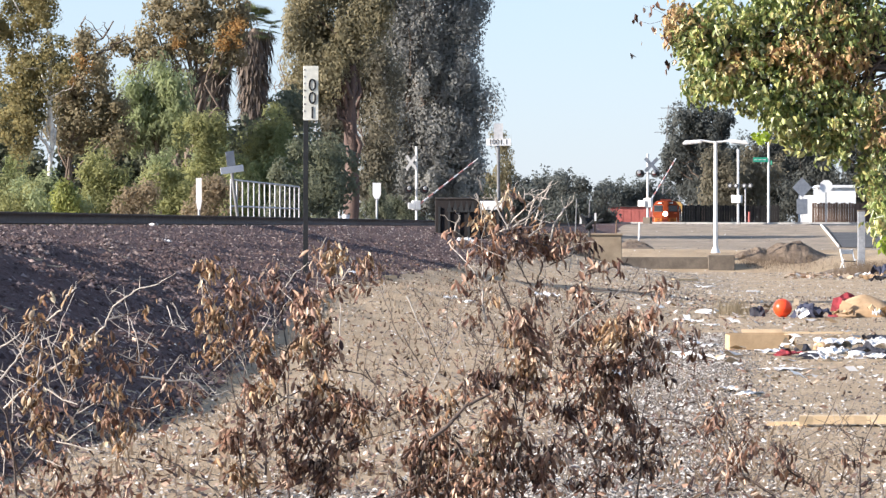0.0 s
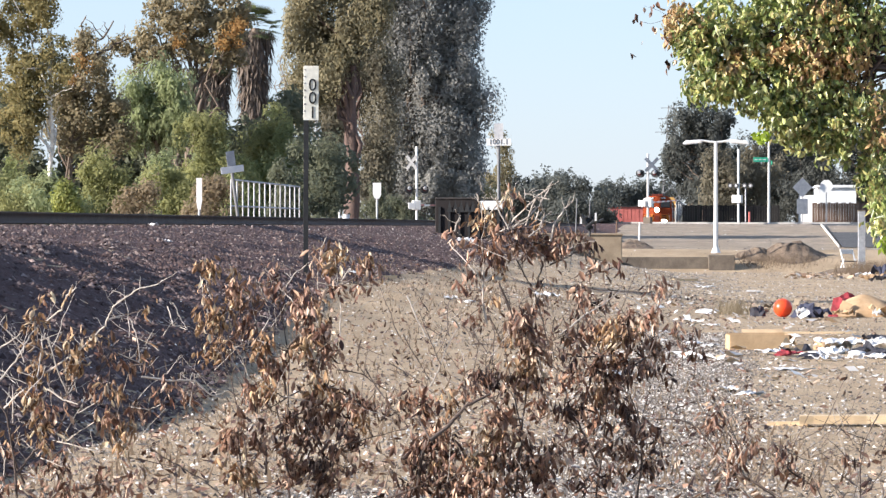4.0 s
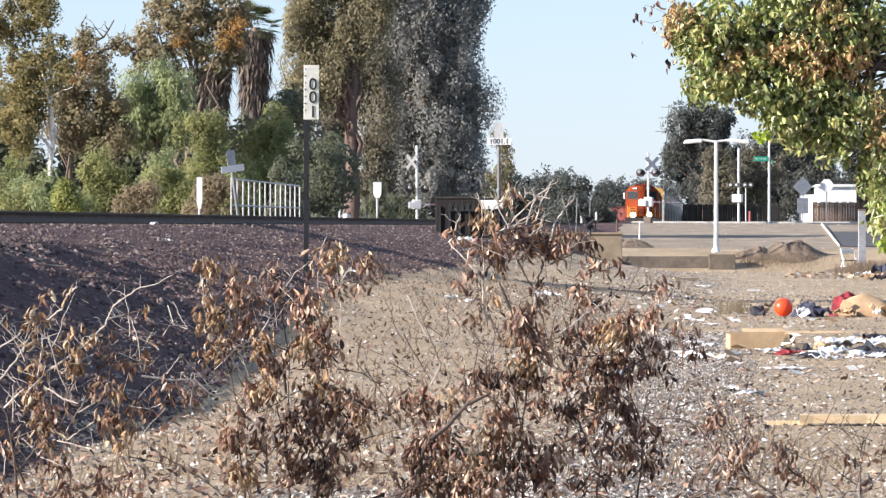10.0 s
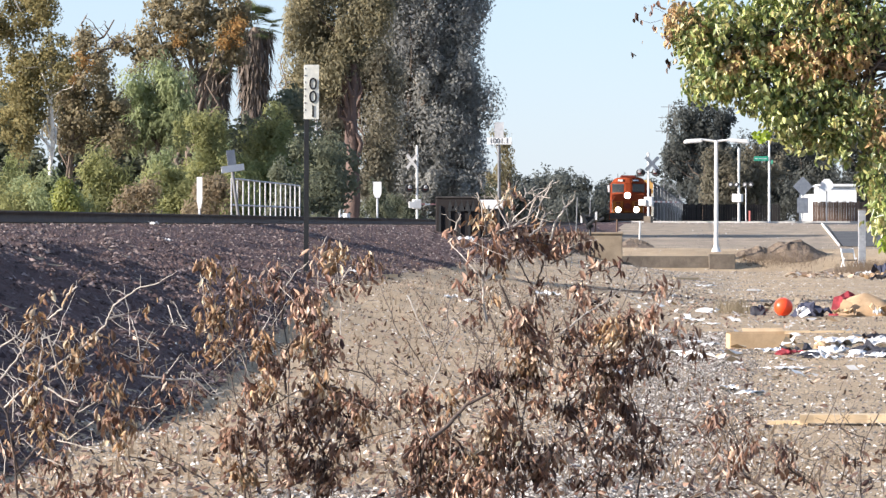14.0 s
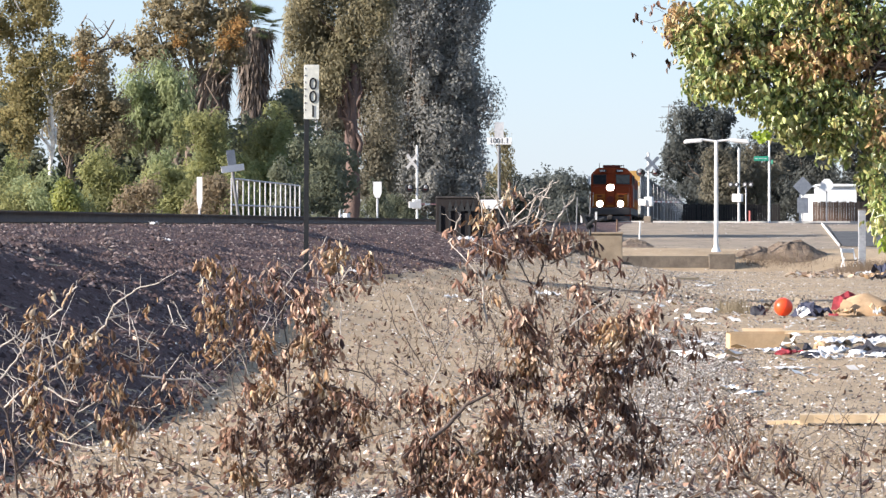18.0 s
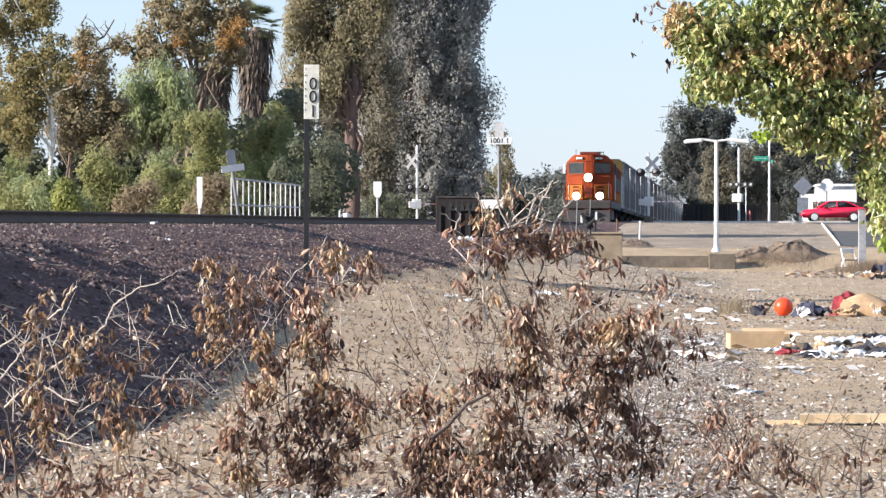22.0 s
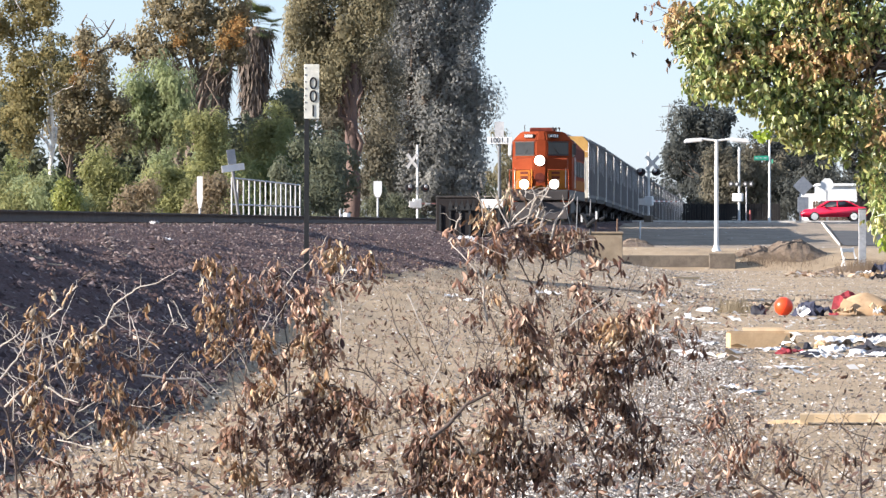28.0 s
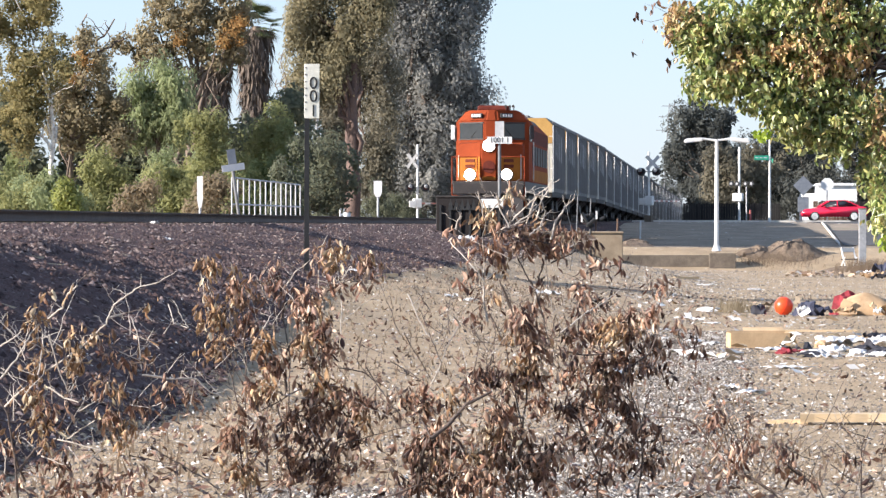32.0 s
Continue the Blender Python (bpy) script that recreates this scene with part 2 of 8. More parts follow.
    "ball_red": mat("ball_red", [(0.8, 0.06, 0.015), (0.85, 0.08, 0.02)], 0.35, 0, 3, 40, 0.02),
    "cardboard": mat("cardboard", [(0.42, 0.29, 0.16), (0.52, 0.37, 0.22)], 0.8, 0, 4, 60, 0.1),
    "plank": mat("plank", [(0.5, 0.36, 0.2), (0.65, 0.5, 0.32)], 0.8, 0, 4, 60, 0.2, stretch=(0.2, 1, 1)),
    "cloth_white": mat("cloth_white", [(0.3, 0.29, 0.27), (0.62, 0.61, 0.6), (0.82, 0.82, 0.82)], 0.8, 0, 3, 40, 0.3),
    "cloth_dark": mat("cloth_dark", [(0.02, 0.02, 0.028), (0.05, 0.05, 0.06)], 0.9, 0, 6, 60, 0.2),
    "cloth_tan": mat("cloth_tan", [(0.33, 0.22, 0.12), (0.46, 0.32, 0.19)], 0.85, 0, 4, 60, 0.3),
    "cloth_red": mat("cloth_red", [(0.1, 0.01, 0.016), (0.3, 0.035, 0.045)], 0.9, 0, 6, 60, 0.2),
    "cloth_blue": mat("cloth_blue", [(0.03, 0.033, 0.055), (0.06, 0.065, 0.1)], 0.9, 0, 6, 60, 0.2),
    "dead_grass": mat("dead_grass", [(0.2, 0.16, 0.1), (0.32, 0.26, 0.17)], 0.9, 0, 6, 60, 0, "island"),
}


# ---- mesh helpers ----
def finish(name, me, material, parent, label=""):
    ob = new(name, me)
    me.materials.append(material)
    if parent is not None:
        ob.parent = parent
    return tagged(ob, label)


def part(name, bm, material, parent=None, label="", smooth=False):
    me = bpy.data.meshes.new(name)
    bmesh.ops.recalc_face_normals(bm, faces=bm.faces)
    if smooth:
        for f in bm.faces:
            f.smooth = True
    bm.to_mesh(me)
    bm.free()
    return finish(name, me, material, parent, label)


def thing(name, m, label, category, group="", kind=""):
    e = new(name)
    e.empty_display_size = 0.3
    e.matrix_world = m
    return tagged(e, label, category, group, kind)


def arrays(name, verts, faces, material, parent=None, label="", smooth=False):
    """A mesh from numpy arrays; all faces have the same number of corners."""
    me = bpy.data.meshes.new(name)
    k = faces.shape[1]
    me.vertices.add(len(verts))
    me.vertices.foreach_set("co", np.ascontiguousarray(verts, dtype=np.float32).ravel())
    me.loops.add(faces.size)
    me.loops.foreach_set("vertex_index", np.ascontiguousarray(faces, dtype=np.int32).ravel())
    me.polygons.add(len(faces))
    me.polygons.foreach_set("loop_start", np.arange(0, faces.size, k, dtype=np.int32))
    if smooth:
        me.polygons.foreach_set("use_smooth", np.ones(len(faces), dtype=bool))
    me.update(calc_edges=True)
    return finish(name, me, material, parent, label)


def box(bm, x, y, z, sx, sy, sz, bevel=0.0, turn=None):
    """A box by its centre and full sizes."""
    m = Matrix.Translation((x, y, z)) @ (turn or Matrix.Identity(4)) @ Matrix.Diagonal((sx, sy, sz, 1))
    vs = bmesh.ops.create_cube(bm, size=1, matrix=m)["verts"]
    if bevel:
        es = list({e for v in vs for e in v.link_edges})
        bmesh.ops.bevel(bm, geom=es, offset=bevel, segments=2, affect="EDGES", profile=0.5)
    return bm


def rod(bm, a, b, r0, r1=None, n=10):
    """A round bar from a to b."""
    a, b = Vector(a), Vector(b)
    d = b - a
    m = Matrix.Translation((a + b) / 2) @ d.to_track_quat("Z", "Y").to_matrix().to_4x4()
    bmesh.ops.create_cone(bm, cap_ends=True, segments=n, radius1=r0, radius2=r0 if r1 is None else r1, depth=d.length, matrix=m)
    return bm


def prism(bm, outline, y0, y1, axis="y"):
    """An outline (two coordinates a corner) pushed out along an axis."""
    def put(p, t):
        return {"y": (p[0], t, p[1]), "x": (t, p[0], p[1]), "z": (p[0], p[1], t)}[axis]
    a = [bm.verts.new(put(p, y0)) for p in outline]
    b = [bm.verts.new(put(p, y1)) for p in outline]
    n = len(outline)
    bm.faces.new(a)
    bm.faces.new(b[::-1])
    for i in range(n):
        bm.faces.new((a[i], a[(i + 1) % n], b[(i + 1) % n], b[i]))
    return bm


def B():
    return bmesh.new()


def tubes(name, lines, material, parent, label="", n=6):
    """Tapered limbs: each line is a list of (point, radius)."""
    V, Fc, base = [], [], 0
    for line in lines:
        pts = [Vector(p) for p, r in line]
        for i, (p, r) in enumerate(line):
            d = (pts[min(i + 1, len(pts) - 1)] - pts[max(i - 1, 0)]).normalized()
            u = d.cross(Vector((0.3, 1, 0.1)) if abs(d.y) < 0.9 else Vector((1, 0, 0))).normalized()
            w = d.cross(u)
            for k in range(n):
                a = 2 * math.pi * k / n
                V.append(pts[i] + (u * math.cos(a) + w * math.sin(a)) * r)
        for i in range(len(line) - 1):
            for k in range(n):
                k2 = (k + 1) % n
                Fc.append((base + i * n + k, base + i * n + k2, base + (i + 1) * n + k2, base + (i + 1) * n + k))
        base += len(line) * n
    return arrays(name, np.array(V), np.array(Fc), material, parent, label, smooth=True)


# ---- the plan: one straight track running away, slightly to the right ----
LEAN = 0.071
TURN = -math.degrees(math.atan(LEAN))


def track_x(y):
    return -11.4 + LEAN * y


def rail_z(y):
    """Height of the rail heads: level, then falling gently away past the street crossing."""
    return 1.72 - 0.0068 * np.clip(np.asarray(y, dtype=float) - 270, 0, 420)


def ground_z(x, y):
    x, y = np.asarray(x, dtype=float), np.asarray(y, dtype=float)
    o = x - track_x(y)
    fall = rail_z(y) - 1.72
    base = np.interp(y, [0, 90, 150, 181, 183, 187, 192, 220, 232, 258, 294, 340, 420], [0, 0, -0.24, -0.32, 0.26, 0.6, 0.36, 0.3, 0.46, 1.57, 1.68, 1.85, 0.95])
    base = np.where(y > 420, 1.1 + fall, base)
    lift = np.interp(y, [0, 38, 65, 84, 110, 140, 158, 172, 183, 187, 280, 330], [0, 0, 0.8, 0.62, 0.8, 0.9, 0.35, 0.05, 0.05, 0.06, 0.05, 0])
    right = base + lift * np.clip((10.5 - o) / 6.0, 0, 1)
    left = np.interp(y, [0, 200, 285, 345, 420], [0.9, 1.0, 1.6, 1.75, 1.3]) + fall
    near_bank = np.interp(o, [-50, 1.75, 4.5, 6.5, 9.0], [1.5, 1.5, 0.86, -0.02, -2.0])
    far_bank = np.interp(o, [-50, 1.75, 4.7, 9.0, 14.0], [1.5, 1.5, 0.82, -0.2, -2.0])
    side_bank = np.interp(o, [-50, 1.75, 3.3, 6.75, 9.0], [1.5, 1.5, 1.36, 0.0, -1.8])
    near_bank = near_bank + (side_bank - near_bank) * np.clip((70 - y) / 20, 0, 1)
    mix = np.clip((y - 46) / 26, 0, 1)
    end_bank = np.interp(o, [-50, 1.75, 4.2, 5.6, 9.0], [1.5, 1.5, 0.75, -0.4, -3.0])
    mix2 = np.clip((y - 142) / 18, 0, 1)
    bank_r = (near_bank * (1 - mix) + far_bank * mix) * (1 - mix2) + end_bank * mix2 + fall
    bank_l = np.interp(-o, [-50, 1.75, 4.5, 9.0], [1.5, 1.5, 1.0, -1.0]) + fall
    z = np.where(o > 0, np.maximum(right, bank_r), np.maximum(left, bank_l))
    lump = np.clip((o - 1.9) / 0.8, 0, 1) * np.clip((7.2 - o) / 0.6, 0, 1) * np.clip((130 - y) / 30, 0, 1)
    z = z + lump * (0.032 * np.sin(x * 4.7 + 1.9 * np.sin(y * 0.8)) * np.sin(y * 1.5 + 2 * np.sin(x * 1.6)) + 0.022 * np.sin(x * 9.3 + 2.1 * np.sin(y * 1.7 + 1)) * np.sin(y * 3.1 + 1.5 * np.sin(x * 3.3)))
    near = np.clip((200 - y) / 40, 0, 1) * np.clip(np.abs(o) / 2.2 - 0.8, 0, 1)
    z = z + near * (0.02 * np.sin(x * 1.3 + y * 0.31) * np.sin(y * 0.23 - x * 0.4 + 1) + 0.007 * np.sin(x * 2.9 + 2) * np.sin(y * 0.9))
    return z


def gz(x, y):
    return float(ground_z(x, y))


def ground_sheet():
    xs = np.concatenate([-np.geomspace(2600, 24, 26), np.arange(-22, 26.01, 0.22), np.geomspace(28, 2600, 26)])
    ys = np.concatenate([[-600, -200, -60, -20, 0, 6, 12], np.arange(16, 110, 0.45), np.arange(110, 200, 0.9), np.arange(200, 262, 2.0), np.arange(264, 460, 4.0), np.geomspace(465, 4200, 24)])
    X, Y = np.meshgrid(xs, ys)
    Z = ground_z(X, Y)
    V = np.stack([X, Y, Z], -1).reshape(-1, 3)
    nx, ny = len(xs), len(ys)
    i = (np.arange(ny - 1)[:, None] * nx + np.arange(nx - 1)[None, :]).ravel()
    Fc = np.stack([i, i + 1, i + nx + 1, i + nx], 1)
    # dirt, gravelly patches and ballast by the distance from the track
    m = mat("dirt", [(0.285, 0.21, 0.127), (0.37, 0.277, 0.174), (0.46, 0.36, 0.24)], 0.95, 0, 0.7, 40, 1.0, depth=0.05, blend=0.6)
    g = arrays("ground", V, Fc, m, None, "bare tan dirt sloping down from a gravel railway bank", True)
    tagged(g, category="ground", kind="structure")
    # greyer road fill beyond the low wall
    g.data.materials.append(mat("road_fill", [(0.215, 0.172, 0.122), (0.283, 0.228, 0.168), (0.355, 0.295, 0.222)], 0.95, 0, 0.7, 40, 1.0, depth=0.05, blend=0.6))
    g.data.polygons.foreach_set("material_index", (V[i, 1] > 186.5).astype(np.int32))


ground_sheet()


def along(o, y, z=0.0):
    """A point o metres to the right of the track's middle."""
    return (track_x(y) + o, y, float(rail_z(y)) + z)


def railway_bank():
    """The bed of crushed rock under the track, a skin of its own on the ground."""
    ys = np.concatenate([np.arange(14, 120, 0.4), np.arange(120, 298, 2.5)])
    us = np.linspace(0, 1, 64)
    V = []
    for y in ys:
        edge = float(np.interp(y, [14, 36, 62, 90, 140, 180, 298], [6.9, 6.8, 5.4, 5.3, 4.3, 3.6, 3.4]))
        edge += 0.3 * noise.noise(Vector((y * 0.35, 0, 3))) + 0.15 * noise.noise(Vector((y * 1.3, 5, 0)))
        o = -4.4 + us * (edge + 4.4)
        x = track_x(y) + o
        z = ground_z(x, np.full_like(x, y)) + 0.012 * np.clip((1 - us) / 0.04, 0, 1) - 0.02 * (us > 0.999)
        V.append(np.stack([x, np.full_like(x, y), z], -1))
    V = np.array(V).reshape(-1, 3)
    n = len(us)
    i = (np.arange(len(ys) - 1)[:, None] * n + np.arange(n - 1)[None, :]).ravel()
    g = arrays("railway_bank", V, np.stack([i, i + 1, i + n + 1, i + n], 1), M["bank"], None, "purplish brown bank of crushed rock under the track", True)
    tagged(g, category="ground", kind="structure")


railway_bank()


def railway():
    ys = [12] + list(range(20, 270, 25)) + list(range(270, 960, 30))
    prof = [(-0.075, -0.17), (0.075, -0.17), (0.075, -0.155), (0.012, -0.135), (0.012, -0.04), (0.036, -0.03), (0.036, 0), (-0.036, 0), (-0.036, -0.03), (-0.012, -0.04), (-0.012, -0.135), (-0.075, -0.155)]
    for side in (-1, 1):
        V = np.array([[track_x(y) + side * 0.755 + a, y, float(rail_z(y)) + b] for y in ys for a, b in prof])
        n = len(prof)
        Fc = np.array([[j * n + k, j * n + (k + 1) % n, (j + 1) * n + (k + 1) % n, (j + 1) * n + k] for j in range(len(ys) - 1) for k in range(n)])
        r = arrays("rail", V, Fc, M["steel_rail"], None, "rusty brown steel rail on wooden ties")
        tagged(r, category="rail", group="rails", kind="structure")
    t = thing("railway_ties", pose(0, 0, 0), "dark weathered wooden ties under the rails", "ties", kind="stuff")
    bm = B()
    y = 14.0
    while y < 480:
        box(bm, track_x(y), y, float(rail_z(y)) - 0.27, 2.6, 0.23, 0.18)
        y += 0.6 if y < 300 else 1.2
    tagged(part("tie", bm, M["tie"], t), kind="stuff")


railway()


def scatter_stones(name, n, place, smin, smax, material, label, seed, flat=0.7, small=False):
    """Loose stones: place(rng, n) gives x, y; each stone is a rough eight-sided lump."""
    rng = np.random.default_rng(seed)
    x, y = place(rng, n)
    z = ground_z(x, y)
    s = smin + (smax - smin) * rng.random(len(x)) ** 3
    corner = np.array([[1, 0, 0], [0, 1, 0], [-1, 0, 0], [0, -1, 0], [0, 0, 1], [0, 0, -1]], float)
    tri = np.array([[0, 1, 4], [1, 2, 4], [2, 3, 4], [3, 0, 4], [1, 0, 5], [2, 1, 5], [3, 2, 5], [0, 3, 5]])
    if small:
        corner = np.array([[1, 0, -0.4], [0, 1, -0.4], [-1, 0, -0.4], [0, -1, -0.4], [0, 0, 0.8]], float)
        tri = tri[:4]
    k = len(corner)
    V = corner[None] * (0.65 + 0.6 * rng.random((len(x), k, 1))) + 0.25 * rng.normal(size=(len(x), k, 3))
    a = rng.random(len(x)) * 6.28
    R = np.stack([np.stack([np.cos(a), -np.sin(a), 0 * a], -1), np.stack([np.sin(a), np.cos(a), 0 * a], -1), np.stack([0 * a, 0 * a, 0 * a + flat], -1)], 1)
    V = np.einsum("nij,nkj->nki", R, V) * s[:, None, None] * 0.5 + np.stack([x, y, z + 0.006 + s * 0.15], -1)[:, None]
    Fc = (np.arange(len(x))[:, None, None] * k + tri[None]).reshape(-1, 3)
    g = arrays(name, V.reshape(-1, 3), Fc, material, None, label)
    return tagged(g, category="gravel", kind="stuff")


def on_bank(rng, n):
    y = 22 + 178 * rng.random(n) ** 1.9
    o = 1.2 + 4.1 * rng.random(n) ** 0.9
    o = np.where(y < 50, 1.2 + (o - 1.2) * 0.62, o)
    return track_x(y) + o, y


def on_open(rng, n):
    y = 22 + 160 * rng.random(n) ** 1.7
    return -3 + (18 * rng.random(n)) * np.clip(y / 90, 0.4, 1), y


def gravel_patch(rng, n):
    y = 22 + 42 * rng.random(n) ** 1.3
    x = 0.95 + (y - 25) * 0.068 + rng.normal(size=n) * 0.42
    stray = rng.random(n) < 0.16
    return np.where(stray, -1.0 + 2.2 * rng.random(n), x), np.where(stray, 22 + 3.5 * rng.random(n), y)


scatter_stones("ballast_stones", 76000, on_bank, 0.026, 0.09, M["stone"], "purplish grey crushed rock on the railway bank", 3, small=True)
def on_steep(rng, n):
    y = 20 + 44 * rng.random(n) ** 1.2
    top = np.interp(y, [20, 36, 62], [6.9, 6.8, 5.4])
    return track_x(y) + 3.6 + (top - 3.6) * rng.random(n) ** 0.8, y


scatter_stones("bank_stones", 26000, on_steep, 0.025, 0.095, M["stone_shaded"], "brown crushed rock on the bank's steep side, darkened for shade", 6, small=True)
def on_ramp(rng, n):
    y = 150 + 140 * rng.random(n)
    return track_x(y) + 5 + 16 * rng.random(n), y


scatter_stones("slope_stones", 3000, on_ramp, 0.03, 0.1, M["gravel"], "pale loose stones on the slope below the street", 7, small=True)
def pale_patch(rng, n):
    y = 82 + 70 * rng.random(n)
    return 2.5 + 0.03 * y + rng.normal(size=n) * 1.6, y


scatter_stones("pale_gravel", 2500, pale_patch, 0.03, 0.09, M["gravel_pale"], "pale loose pebbles on the open ground", 8, small=True)
scatter_stones("ground_gravel", 70000, on_open, 0.012, 0.045, M["gravel"], "loose pale pebbles strewn on bare dirt", 4, small=True)
scatter_stones("grey_gravel", 62000, gravel_patch, 0.012, 0.042, M["gravel_pale"], "patch of loose grey gravel on the dirt", 5, small=True)


def strip(name, corners, material, label, category, lift=0.02, thick=0.2, cuts=24):
    """A paved strip laid on the ground between two lines (near line, far line), each from a to b."""
    (a0, a1), (b0, b1) = corners
    V, Fc = [], []
    for i in range(cuts + 1):
        t = i / cuts
        for j in range(5):
            w = j / 4
            x = (a0[0] * (1 - t) + a1[0] * t) * (1 - w) + (b0[0] * (1 - t) + b1[0] * t) * w
            y = (a0[1] * (1 - t) + a1[1] * t) * (1 - w) + (b0[1] * (1 - t) + b1[1] * t) * w
            V.append((x, y, gz(x, y) + lift))
    for i in range(cuts):
        for j in range(4):
            k = i * 5 + j
            Fc.append((k, k + 5, k + 6, k + 1))
    ob = arrays(name, np.array(V), np.array(Fc), material, None, label)
    return tagged(ob, category=category, kind="structure")


strip("road", [((9.6 + 1.4, 300), (90, 300)), ((9.6 + 3.5, 336), (90, 336))], M["asphalt"], "grey asphalt street crossing the railway", "road", 0.03)
strip("road_crossing", [((-60, 300), (11.1, 300)), ((-60, 336), (13.2, 336))], M["asphalt"], "grey asphalt street beyond the tracks", "road", 0.16)
strip("driveway", [((20.45, 231), (40, 226)), ((24.0, 299), (40, 299))], M["asphalt"], "dark asphalt driveway joining the street", "road", 0.03)


def kerb(x0, y0, x1, y1, label, width=0.2):
    n = max(2, int(math.hypot(x1 - x0, y1 - y0) / 3))
    bm = B()
    for i in range(n):
        t0, t1 = i / n, (i + 1) / n - 0.004
        ax, ay, bx, by = x0 + (x1 - x0) * t0, y0 + (y1 - y0) * t0, x0 + (x1 - x0) * t1, y0 + (y1 - y0) * t1
        az, bz = gz(ax, ay), gz(bx, by)
        d = Vector((bx - ax, by - ay, bz - az))
        turn = d.to_track_quat("X", "Z").to_matrix().to_4x4()
        box(bm, (ax + bx) / 2, (ay + by) / 2, (az + bz) / 2 + 0.03, d.length, width, 0.16, 0, turn)
    k = part("kerb", bm, mat("kerb_paint", [(0.5, 0.47, 0.42), (0.66, 0.63, 0.57)], 0.7, 0, 2, 30, 0.2), None, label)
    tagged(k, category="kerb", kind="structure")


kerb(12.5, 299.2, 27, 299.2, "pale concrete kerb along the street")
kerb(20.35, 232, 21.7, 259, "white painted kerb beside the driveway", 0.07)


# ---- the train ----
def truck(parent, y, axles, wheelbase, r):
    """A wheel truck: side frames, bolster, wheels."""
    t = part("truck", box(B(), 0, y, 0.75, 2.0, 0.5, 0.3), M["dark_steel"], parent)
    L = wheelbase * (axles - 1)
    for s in (-1, 1):
        bm = B()
        prism(bm, [(y - L / 2 - 0.4, 0.5), (y - L / 2 - 0.3, 0.75), (y - 0.5, 0.95), (y + 0.5, 0.95), (y + L / 2 + 0.3, 0.75), (y + L / 2 + 0.4, 0.5), (y + 0.4, 0.42), (y - 0.4, 0.42)], s * 1.0 - 0.07, s * 1.0 + 0.07, "x")
        part("side_frame", bm, M["dark_steel"], t)
    for i in range(axles):
        yy = y - L / 2 + i * wheelbase
        bm = B()
        rod(bm, (-1.1, 0, 0), (1.1, 0, 0), 0.09)
        for s in (-1, 1):
            rod(bm, (s * 0.69, 0, 0), (s * 0.82, 0, 0), r, n=24)
            rod(bm, (s * 0.82, 0, 0), (s * 0.86, 0, 0), r * 0.3, n=12)
        w = part("wheelset", bm, M["dark_steel"], t)
        w.location = (0, yy, r)


